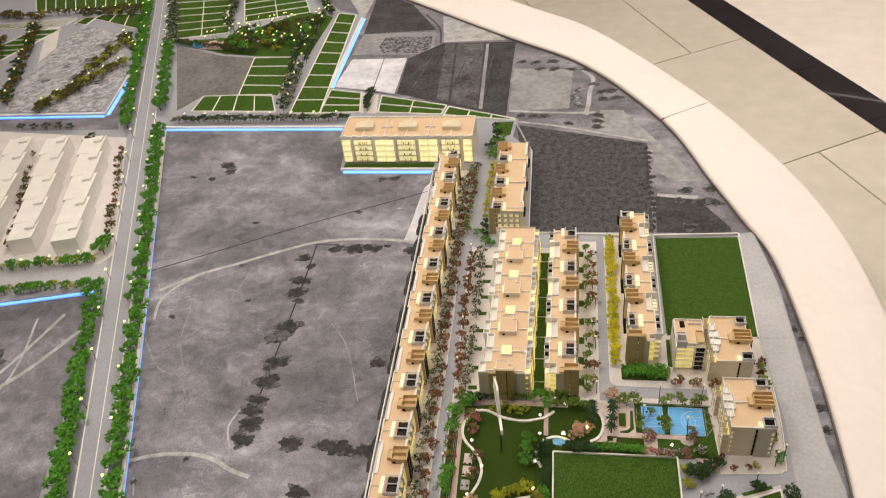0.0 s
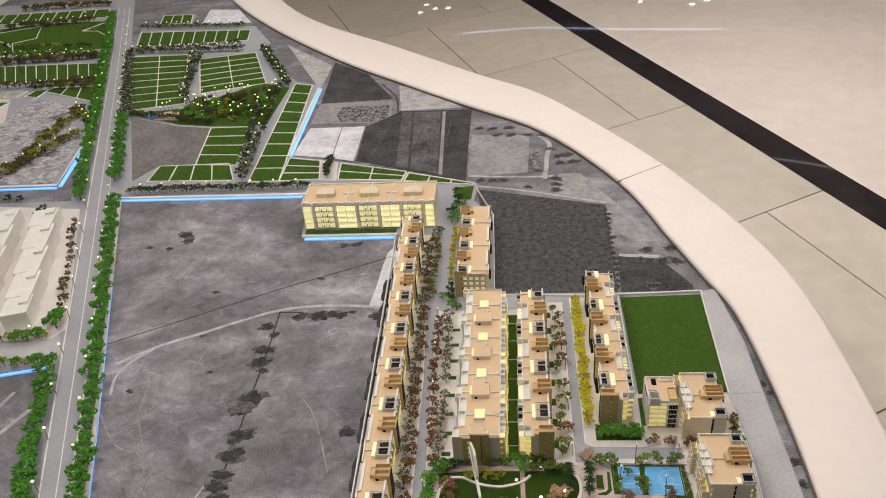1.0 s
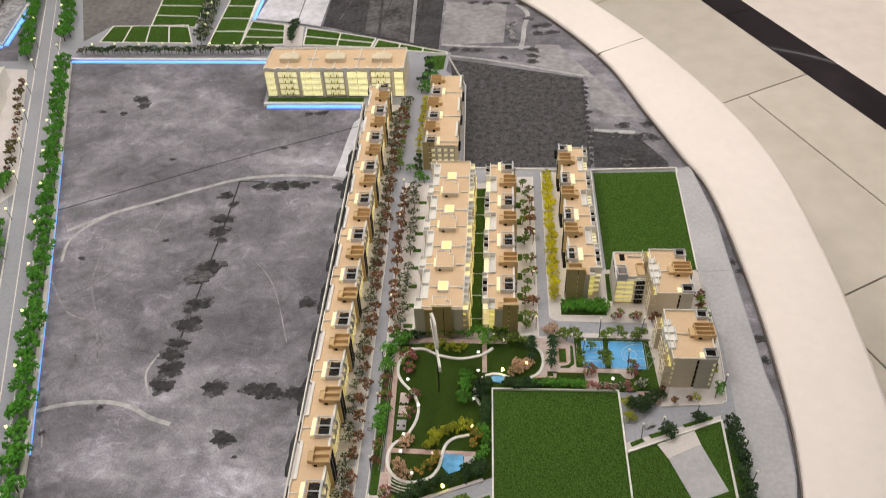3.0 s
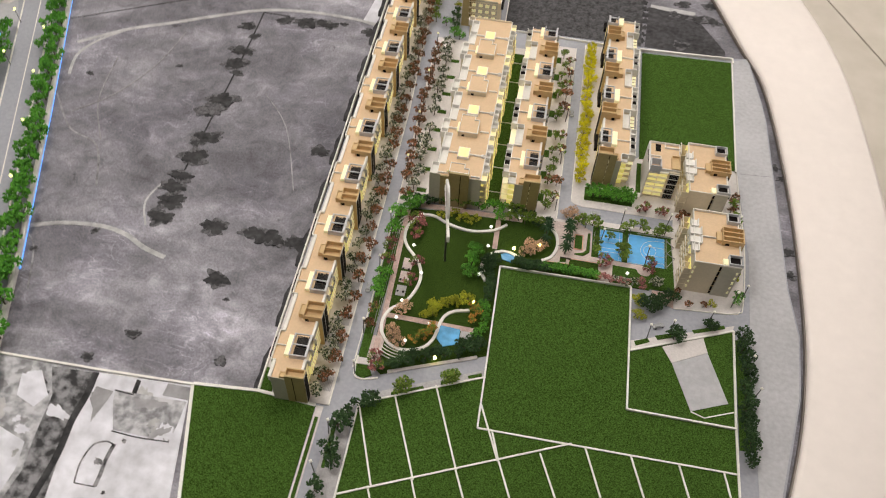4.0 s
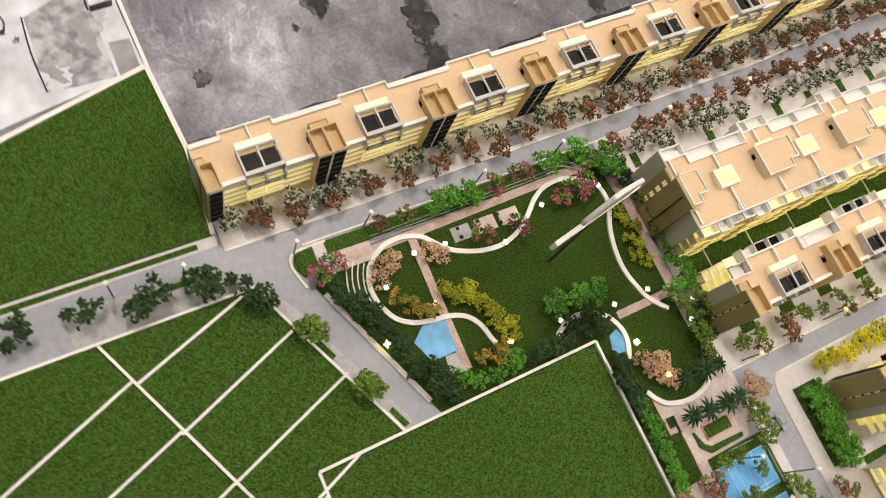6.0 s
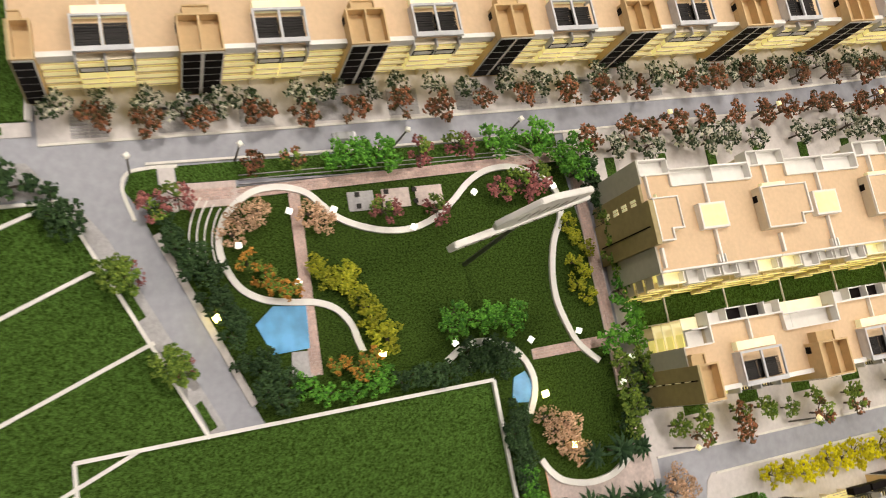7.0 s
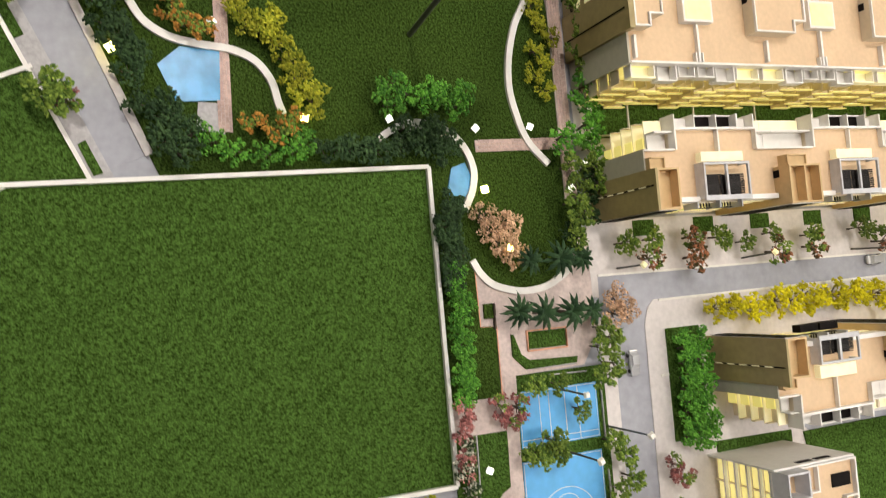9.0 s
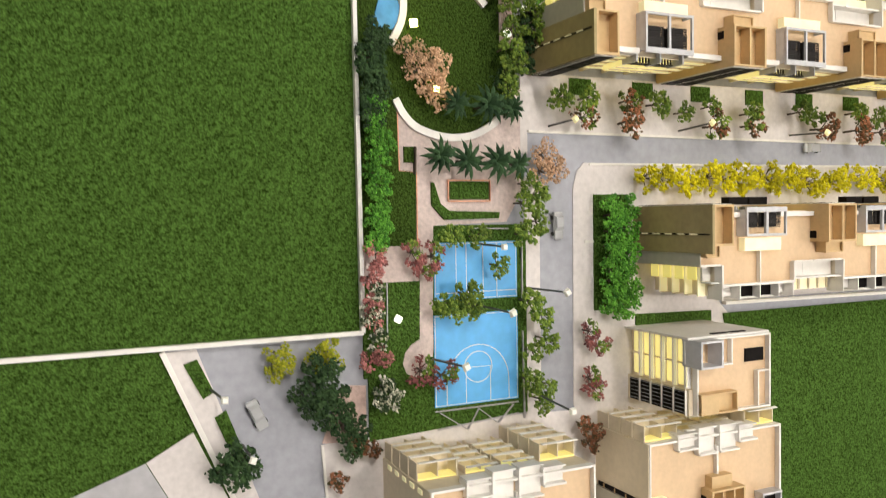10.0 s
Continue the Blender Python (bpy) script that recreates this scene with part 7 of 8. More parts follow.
    for y0, y1 in ((cy0 + 0.0022, cm - 0.0014), (cm + 0.0014, cy1 - 0.0022)):
        P("louvre", M_LOUVRE, [(x0 + open_ * (x1 - x0) + j * ((1 - open_) * (x1 - x0) - 0.003) / 9, y0, ZR + 0.0050 + 0.0002 * (j % 2), x0 + open_ * (x1 - x0) + (j + 0.86) * ((1 - open_) * (x1 - x0) - 0.003) / 9, y1, ZR + 0.0062 + 0.0002 * (j % 2)) for j in range(9)], "dark pergola louvre panel")
        P("louvre_base", M_DARK, [(x0 + open_ * (x1 - x0), y0, ZR + 0.0002, x1 - 0.0025, y1, ZR + 0.0020)], "black pergola floor")
    # stair tower
    if cut < ty1 - 0.004:
        zf = H - 0.010
        tx0, tx1 = 0.033, 0.0655
        P("tower", M_TOWER, [(tx0, ty0, 0, tx1, ty1, zf), (tx0, ty0, zf, tx0 + 0.0018, ty1, H), (tx1 - 0.0018, ty0, zf, tx1, ty1, H), (tx0, max(ty0, cut), zf, tx1, max(ty0, cut) + 0.0018, H), (tx0, ty1 - 0.0018, zf, tx1, ty1, H)]
          + ([(tx0, 0.0162, zf, tx1, 0.0178, H)] if cut < 0.012 else []), "ochre card stair tower with open top")
        P("stair_head", M_TOWER, [(0.0235, 0.006, ZR, 0.033, 0.0275, ZR + 0.009), (0.0235, 0.006, ZR + 0.009, 0.0248, 0.0275, ZR + 0.011), (0.0235, 0.006, ZR + 0.009, 0.033, 0.0072, ZR + 0.011), (0.0235, 0.0263, ZR + 0.009, 0.033, 0.0275, ZR + 0.011)], "ochre stair head")
        if cut < 0.001:
            P("door", M_DARK, [(0.036, -0.0004, ZR, 0.0425, 0.0006, ZR + 0.0065)], "small black roof door")
            sh = Shape(s)
            sh.box(0.036, -0.0005, ZR, 0.0425, 0.0004, ZR + 0.0065)
            part("door", sh.bm, M_DARK, e, "small black roof door")
        P("glazing_frame", M_WHITE, [(tx1, ty0 + 0.0004, 0.004, tx1 + 0.0006, ty1 - 0.0004, H - 0.002)], "pale glazing bars")
        for i in range(6):
            z0g = 0.005 + i * (H - 0.008) / 6
            for y0, y1 in ((0.0018, 0.0155), (0.0185, 0.0322)):
                P("glass_pane", M_DARK, [(tx1 + 0.0006, y0, z0g, tx1 + 0.0010, y1, z0g + (H - 0.008) / 6 - 0.0014)])
    return e


def gable(parent, s, y, x0, xm, x1, zt, zr, slit, name="gable", dots=False):
    """The blind end wall: a tall ochre half with a slit of openings, a lower grey half."""
    sh = Shape(s)
    sh.box(xm, y - 0.0022, 0, x1, y, zt)
    part(name, sh.bm, M_OLIVE, parent, "olive-ochre blind gable")
    sh = Shape(s)
    sh.box(x0, y - 0.0014, 0, xm, y, zr)
    part(name, sh.bm, M_GREYW, parent, "warm grey lower gable")
    xs = xm + (x1 - xm) * 0.38
    sh = Shape(s)
    sh.box(xs, y - 0.0028, 0.008, xs + 0.0013, y - 0.0021, zt - 0.003)
    part("slit_window", sh.bm, M_DARK, parent, "black vertical slit")
    if slit:
        for i in range(5):
            sh = Shape(s)
            sh.box(xs + 0.0002, y - 0.0031, 0.012 + i * 0.015, xs + 0.0011, y - 0.0027, 0.021 + i * 0.015)
            part("slit_window", sh.bm, M_GLOWP, parent, "lit slot in the slit")


def terrace(origin, turn, L, s, n, label, back, cut, stop, H=0.092, slit=True, ZR=0.076, tb=0.008, xm=0.033, **more):
    """A row of houses from one original; the first and the last are cut to the row's ends."""
    base = pose(origin[0], origin[1], PT + 0.001, 0, 0, turn)
    a = house(L, s, back, cut, None, "end house of a cream model terrace, lit yellow inside", H, ZR, tb, **more)
    gable(a, s, cut, tb - back, xm, 0.0655, H, ZR + 0.004, slit)
    a.matrix_basis = base
    b = house(L, s, back, 0.0, None, label, H, ZR, tb, **more)
    b.matrix_basis = base @ pose(0, L, 0)
    for i in range(2, n - 1):
        copy_thing(b, base @ pose(0, L * i, 0))
    c = house(L, s, back, 0.0, stop, "end house of a cream model terrace, lit yellow inside", H, ZR, tb, **more)
    c.matrix_basis = base @ pose(0, L * (n - 1), 0)


LONG = "cream and ochre terrace house beside the map, lit yellow inside"
INNERL = "cream and ochre terrace house on the inner street, lit yellow inside"
terrace((-0.3485, -0.3725), 1.2, 0.1360, 1, 11, LONG, 0.0, 0.0185, 0.088, H=0.0845, slit=False, ZR=0.0695)
terrace((-0.0135, 0.138), 0.0, 0.1445, 1, 4, INNERL, 0.012, 0.014, 0.1, H=0.094, tb=0.028)
terrace((0.2265, 0.245), 0.0, 0.1395, -1, 4, INNERL, 0.012, 0.014, 0.085, H=0.097, ZR=0.078, tb=0.028, xm=0.027, dc=-0.006, px=(0.0395, 0.0615), sk=(0.0275, 0.0385))
terrace((-0.131, 0.695), 0.0, 0.126, -1, 4, "cream and ochre terrace house at the far end, lit yellow inside", 0.030, 0.058, 0.05, H=0.090, slit=False)
# lit windows in the south gable of the far row
for ob in [o for o in bpy.data.objects if o.name.startswith("terrace_house") and o.parent is None and o.matrix_basis.translation.y > 0.6 and o.matrix_basis.translation.y < 0.70 and abs(o.matrix_basis.translation.x + 0.131) < 0.001]:
    for i in range(4):
        for lv in range(4):
            sh = Shape(-1)
            sh.box(-0.018 + i * 0.0165, 0.0545, 0.010 + lv * 0.017, -0.008 + i * 0.0165, 0.0556, 0.019 + lv * 0.017)
            part("window", sh.bm, M_GLOWP, ob, "small lit gable window")
    for lv in range(4):
        sh = Shape(-1)
        sh.box(-0.022, 0.0548, 0.022 + lv * 0.017, 0.050, 0.0557, 0.0238 + lv * 0.017)
        part("balcony_slab", sh.bm, M_CREAM, ob)

# ---- the wide double block ----


def lit_balcony(parent, x0, y0, z0, x1, y1, z1, n=3):
    """A balcony: a glowing wall behind, a slab, a thin front rail with added glow and two side fins."""
    bm = bmesh.new()
    box(bm, x0, y0 + 0.001, z0, x0 + (x1 - x0) * 0.5, y1 - 0.001, z1)
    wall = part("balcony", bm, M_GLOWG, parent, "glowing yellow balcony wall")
    bm = bmesh.new()
    box(bm, x0, y0, z0 - 0.0022, x1, y1, z0 - 0.0006)
    part("balcony_slab", bm, M_CREAM, wall)
    bm = bmesh.new()
    box(bm, x1 - 0.0009, y0, z0 - 0.0006, x1, y1, z0 + 0.0040)
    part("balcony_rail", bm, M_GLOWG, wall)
    for y in (y0, (y0 + y1) / 2):
        bm = bmesh.new()
        box(bm, x0, y, z0, x1 - 0.0025, y + 0.0011, z1)
        part("party_fin", bm, M_CREAM, wall)


def wide_house(L, first, last, label):
    """One slice of the wide block: x from 0 (street) to 0.108 (garden)."""
    e = empty("apartment_block", pose(0, 0, 0), label, "house", "wide block houses")
    zr, W = 0.084, 0.106

    def P(name, material, boxes, lab=""):
        bm = bmesh.new()
        for q in boxes:
            box(bm, *q)
        return part(name, bm, material, e, lab)
    ys = (0.0, 0.0305, 0.0765, 0.1195, L)
    fronts = ((0.0, 0.0145), (0.0105, 0.0265), (0.0105, 0.0265), (0.0, 0.0145))     # outer and inner edge of each street terrace
    for y0, y1, (xo, xi) in zip(ys, ys[1:], fronts):
        P("wall", M_CREAM, [(xo + 0.003, y0, 0, W - 0.006, y1, zr - 0.0125)], "cream card wall")
        P("upper_wall", M_CREAM, [(xi, y0, zr - 0.0125, W - 0.006, y1, zr - 0.001)], "cream card wall")
    bm = bmesh.new()
    prism(bm, [(W - 0.003, 0.0), (W - 0.003, L), (0.0140, L), (0.0140, ys[3]), (0.0260, ys[3]), (0.0260, ys[1]), (0.0140, ys[1]), (0.0140, 0.0)], zr - 0.001, zr)
    part("roof", bm, M_TAN, e, "tan flat roof")
    m = L / 2
    # street side: white walled terraces, alternately forward and back
    for y0, y1, (xo, xi) in zip(ys, ys[1:], fronts):
        P("terrace_floor", M_WHITE, [(xo, y0, zr - 0.0125, xi, y1, zr - 0.0050)], "white street-side roof terrace")
        P("parapet", M_WHITE, [(xo, y0, zr - 0.0125, xo + 0.0016, y1, zr + 0.0036)], "white roof parapet")
        P("parapet", M_WHITE, [(xi - 0.0008, y0, zr - 0.005, xi + 0.0010, y1, zr + 0.0034)], "white inner parapet")
    for y0, xa, xb in ((0.0, 0.0016, 0.0145), (ys[1], 0.0016, 0.0260), (ys[2], 0.0121, 0.0260), (ys[3], 0.0016, 0.0260)):
        P("parapet", M_WHITE, [(xa, y0 - 0.0006, zr - 0.006, xb, y0 + 0.0012, zr + 0.0036)], "white roof parapet")
    for i in range(5):
        P("window_pane", M_GLOWP, [(0.0120, 0.032, 0.006 + i * 0.0142, 0.0137, L - 0.013, 0.0125 + i * 0.0142)], "lit window band")
    # roof dividers
    for q in ((0.0270, m - 0.0012, zr, 0.046, m + 0.0012, zr + 0.0042), (0.071, m - 0.0012, zr, W - 0.004, m + 0.0012, zr + 0.0042), (0.0150, 0.004, zr, 0.036, 0.0062, zr + 0.0042), (0.082, 0.004, zr, W - 0.006, 0.0062, zr + 0.0042)):
        P("roof_divider", M_WHITE, [q])
    # skylight
    P("skylight", M_WHITE, [(0.0465, m - 0.015, zr, 0.0705, m + 0.014, zr + 0.0072)], "white skylight box")
    P("skylight_glass", M_GLOW, [(0.0485, m - 0.013, zr + 0.0072, 0.0685, m + 0.012, zr + 0.0076)], "glowing yellow skylight pane")
    # stair head at the joint
    y0, y1 = (0.0, 0.027) if first else (-0.014, 0.040)
    zt = zr + 0.0125
    P("stair_head", M_CREAM, [(0.038, y0, zr, 0.068, y1, zt - 0.0016), (0.064, y0, zr, 0.078, y1 - 0.012, zt - 0.0016)], "cream roof stair head")
    P("stair_roof", M_TAN, [(0.0395, y0 + 0.0015, zt - 0.0016, 0.0665, y1 - 0.0015, zt - 0.0008), (0.064, y0 + 0.0015, zt - 0.0016, 0.0765, y1 - 0.0135, zt - 0.0008)], "tan stair roof")
    P("parapet", M_WHITE, [(0.038, y0, zt - 0.0016, 0.0395, y1, zt + 0.001), (0.038, y1 - 0.0015, zt - 0.0016, 0.068, y1, zt + 0.001), (0.0665, y1 - 0.012, zt - 0.0016, 0.068, y1, zt + 0.001), (0.0665, y1 - 0.0135, zt - 0.0016, 0.078, y1 - 0.012, zt + 0.001),
                           (0.0765, y0, zt - 0.0016, 0.078, y1 - 0.012, zt + 0.001), (0.038, y0, zt - 0.0016, 0.078, y0 + 0.0015, zt + 0.001)])
    P("skylight", M_GLOWP, [(0.033, y0 + 0.010, zr, 0.038, y1 - 0.016, zr + 0.005)], "glowing cream vent box")
    if not first:
        P("door", M_DARK, [(0.045, y0 - 0.0005, zr + 0.0002, 0.0515, y0 + 0.0004, zr + 0.006)], "small black roof door")
    # garden side: stepped lit balconies
    for q in ((W - 0.004, 0.0, zr - 0.006, W - 0.002, L, zr + 0.004), (W - 0.012, m - 0.004, zr - 0.001, W - 0.004, m - 0.0025, zr + 0.0042), (W - 0.012, m + 0.0025, zr - 0.001, W - 0.004, m + 0.004, zr + 0.0042)):
        P("parapet", M_WHITE, [q], "white garden parapet")
    # upper balconies: white trays between lit ones, stepping out by turns
    for a, b, out, white in ((0.002, 0.0250, 0.0085, False), (0.0270, 0.0460, 0.0105, True), (0.0475, 0.0640, 0.0070, True), (0.0665, 0.0830, 0.0070, True), (0.0845, 0.1040, 0.0105, True), (0.1060, L - 0.002, 0.0085, False)):
        zf = zr - 0.010
        x1 = W + out
        # floors and fronts of the lit trays emit, as if lit from the wall
        P("balcony_floor", M_WHITE if white else M_GLOWP, [(W - 0.006, a, zf - 0.0016, x1, b, zf)], "upper balcony floor")
        P("balcony_front", M_WHITE if white else M_GLOWP, [(x1 - 0.0012, a, zf, x1, b, zf + 0.0085)], "upper balcony front")
        P("balcony_side", M_WHITE, [(W - 0.002, a, zf, x1 - 0.0012, a + 0.0012, zf + 0.0085)])
        P("balcony_side", M_WHITE, [(W - 0.002, b - 0.0012, zf, x1 - 0.0012, b, zf + 0.0085)])
        if not white:
            P("balcony", M_GLOWG, [(W - 0.005, a + 0.0012, zf, W - 0.0022, b - 0.0012, zf + 0.0080)], "glowing yellow balcony wall")
        for lv in range(4):
            lit_balcony(e, W - 0.006, a, 0.005 + lv * 0.0165, x1 + 0.0035 - 0.0004 * lv, b, 0.0165 + lv * 0.0165)
    if first:
        bm = bmesh.new()
        box(bm, 0.0, -0.0015, 0, 0.022, 0, zr + 0.003)
        part("gable", bm, M_GREYW, e, "warm grey gable")
        bm = bmesh.new()
        box(bm, 0.022, -0.0030, 0, 0.040, 0, zr + 0.0005)
        part("gable", bm, M_OLIVE, e, "olive-ochre gable")
        bm = bmesh.new()
        box(bm, 0.040, -0.0050, 0, 0.080, 0, zt + 0.001)
        part("gable", bm, M_OLIVE, e, "olive-ochre taller gable")
        bm = bmesh.new()
        box(bm, 0.080, -0.0020, 0, 0.104, 0, zr + 0.003)
        part("gable", bm, M_GREYW, e, "warm grey gable")
        bm = bmesh.new()
        box(bm, 0.062, -0.0056, 0.006, 0.0634, -0.0049, zt - 0.004)
        part("slit_window", bm, M_DARK, e, "black vertical slit")
        # glow added here: these panes are dark glass with bright edges
        for i in range(4):
            for j in range(2):
                bm = bmesh.new()
                box(bm, 0.0330 + j * 0.0033, -0.0036, 0.020 + i * 0.0158, 0.0357 + j * 0.0033, -0.0029, 0.0285 + i * 0.0158)
                part("window", bm, M_GLOWP, e, "small lit gable window")
    if last:
        P("gable", M_CREAM, [(0.004, L, 0, W - 0.004, L + 0.002, zr + 0.004)], "cream end wall")
    return e


WIDE = "wide cream double apartment block with tan roof, lit yellow"
WL = 0.1315
a = wide_house(WL, True, False, WIDE)
a.matrix_basis = pose(-0.1675, 0.1425, PT + 0.001)
b = wide_house(WL, False, False, WIDE)
b.matrix_basis = pose(-0.1675, 0.1425 + WL, PT + 0.001)
copy_thing(b, pose(-0.1675, 0.1425 + 2 * WL, PT + 0.001))
c = wide_house(WL, False, True, WIDE)
c.matrix_basis = pose(-0.1675, 0.1425 + 3 * WL, PT + 0.001)

# ---- the far slab block ----
e = empty("apartment_slab", pose(-0.714, 1.128, PT + 0.001), "five-storey cream apartment slab, windows lit yellow", "house")
SL, SDp, SH = 0.432, 0.135, 0.092


def SP(name, material, boxes, lab=""):
    bm = bmesh.new()
    for q in boxes:
        box(bm, *q)
    return part(name, bm, material, e, lab)


SP("wall", M_CREAM, [(0, 0.004, 0, SL, SDp, SH - 0.001)], "cream card walls")
SP("roof", M_TAN, [(0.002, 0.006, SH - 0.001, SL - 0.002, SDp - 0.002, SH)], "tan flat roof")
SP("parapet", M_WHITE, [(0, 0.003, SH - 0.002, SL, 0.0055, SH + 0.005), (0, SDp - 0.003, SH - 0.002, SL, SDp, SH + 0.005), (0, 0.004, SH - 0.002, 0.0025, SDp, SH + 0.005), (SL - 0.0025, 0.004, SH - 0.002, SL, SDp, SH + 0.005)], "cream parapet")
for j in range(3):
    cx = 0.072 + j * 0.144
    SP("stair_head", M_CREAM, [(cx - 0.030, 0.048, SH, cx + 0.030, 0.080, SH + 0.014), (cx - 0.020, 0.080, SH, cx + 0.020, 0.090, SH + 0.014)], "cream roof stair head")
    SP("roof_divider", M_WHITE, [(cx - 0.001, 0.005, SH, cx + 0.001, 0.048, SH + 0.005), (cx - 0.001, 0.09, SH, cx + 0.001, SDp, SH + 0.005)])
    if j < 2:
        SP("roof_divider", M_WHITE, [(cx + 0.071, 0.005, SH, cx + 0.073, SDp, SH + 0.005), (cx + 0.055, 0.066, SH, cx + 0.09, 0.069, SH + 0.006)])
    for dx in (-0.036, 0.036):
        SP("pilaster", M_WHITE, [(cx + dx - 0.0022, -0.001, 0, cx + dx + 0.0028, 0.005, SH + 0.003)], "cream pilaster")
    for f in range(4):
        SP("stair_window", M_GLOWS, [(cx - 0.028, 0.002, 0.008 + f * 0.0205, cx + 0.028, 0.0042, 0.0215 + f * 0.0205)], "lit stair landing")
        SP("stair_slab", M_CREAM, [(cx - 0.030, -0.002, 0.004 + f * 0.0205, cx + 0.030, 0.004, 0.007 + f * 0.0205)])
        for dx in (-0.0012, -0.0152, 0.0128):
            SP("landing_bar", M_CREAM, [(cx + dx, 0.0004, 0.007 + f * 0.0205, cx + dx + 0.0024, 0.0021, 0.0225 + f * 0.0205)], "cream bar of the landing")
        for dx in (-0.0095, 0.0075):
            SP("landing_plant", L_LIME, [(cx + dx, -0.0028, 0.0071 + f * 0.0205, cx + dx + 0.0034, 0.0002, 0.0165 + f * 0.0205)], "green planting on the landing")
for f in range(4):
    for j, (xa, xb) in enumerate(((0.004, 0.030), (0.114, 0.142), (0.145, 0.174), (0.258, 0.286), (0.289, 0.318), (0.402, 0.428))):
        SP("window_pane", M_GLOWS, [(xa, 0.0015, 0.008 + f * 0.0205, xb, 0.0042, 0.0225 + f * 0.0205)], "lit apartment window")
        # rail given the window's emission to look lit
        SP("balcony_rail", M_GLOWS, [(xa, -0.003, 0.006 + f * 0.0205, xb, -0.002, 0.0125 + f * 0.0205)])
        SP("balcony_slab", M_CREAM, [(xa - 0.001, -0.003, 0.004 + f * 0.0205, xb + 0.001, 0.004, 0.0065 + f * 0.0205)])
for j in range(13):
    SP("parapet", M_WHITE, [(0.006 + j * 0.0345, 0.0015, SH - 0.004, 0.020 + j * 0.0345, 0.0075, SH + 0.0085)], "raised cream parapet piece")
for f in range(4):
    for j, xa in enumerate((0.004, 0.116, 0.147, 0.260, 0.291, 0.404)):
        for k in range(1, 4):
            SP("window_bar", M_CREAM, [(xa + k * 0.0065, -0.0005, 0.008 + f * 0.0205, xa + k * 0.0065 + 0.0012, 0.0018, 0.0225 + f * 0.0205)])
lawn(rect(-0.71, 1.095, -0.41, 1.122), "thin green strip before the far block", 0.0022)

# ---- the three corner houses ----


def corner_house(name, x0, y0, x1, y1, h, label):
    e = empty(name, pose(0, 0, PT + 0.001), label, "house", "corner houses")

    def P(pn, material, boxes, lab=""):
        bm = bmesh.new()
        for q in boxes:
            box(bm, *q)
        return part(pn, bm, material, e, lab)
    P("wall", M_CREAM, [(x0, y0, 0, x1, y1, h - 0.001)], "cream card walls")
    P("roof", M_TAN, [(x0 + 0.001, y0 + 0.001, h - 0.001, x1 - 0.001, y1 - 0.001, h)], "tan flat roof")
    t = 0.0018
    P("parapet", M_WHITE, [(x0, y0, h - 0.002, x1, y0 + t, h + 0.0048), (x0, y1 - t, h - 0.002, x1, y1, h + 0.0048), (x0, y0, h - 0.002, x0 + t, y1, h + 0.0048), (x1 - t, y0, h - 0.002, x1, y1, h + 0.0048)], "white parapet")
    return e, P


def roof_box(P, x0, y0, x1, y1, z, zt):
    """A grey open roof box with a black floor."""
    t = 0.0018
    P("roof_box", M_METAL, [(x0, y0, z, x1, y0 + t, zt), (x0, y1 - t, z, x1, y1, zt), (x0, y0, z, x0 + t, y1, zt), (x1 - t, y0, z, x1, y1, zt)], "grey open roof box")
    P("roof_box_floor", M_DARK, [(x0 + t, y0 + t, z, x1 - t, y1 - t, z + 0.004)], "black floor of the roof box")


def bay_tower(P, x0, y0, x1, y1, h, zt, n=2):
    """The ochre open-topped stair box."""
    t = 0.0018
    bx = [(x0, y0, 0, x1, y1, h + 0.004), (x0, y0, h, x1, y0 + t, zt), (x0, y1 - t, h, x1, y1, zt), (x0, y0, h, x0 + t, y1, zt), (x1 - t, y0, h, x1, y1, zt)]
    for i in range(1, n):
        ym = y0 + (y1 - y0) * i / n
        bx.append((x0, ym - t / 2, h, x1, ym + t / 2, zt))
    for q in bx:
        P("tower_wall", M_TOWER, [q], "ochre card stair tower wall")
    P("door", M_DARK, [(x0 + 0.006, y0 - 0.0005, h + 0.0004, x0 + 0.013, y0 + 0.0004, h + 0.006)], "small black roof door")


# white stepped house
hx0, hy0, hx1, hy1, hh = 0.268, 0.2545, 0.330, 0.334, 0.0775
e, P = corner_house("corner_house", hx0, hy0, hx1, hy1, hh, "small white corner house with a lit yellow south front")
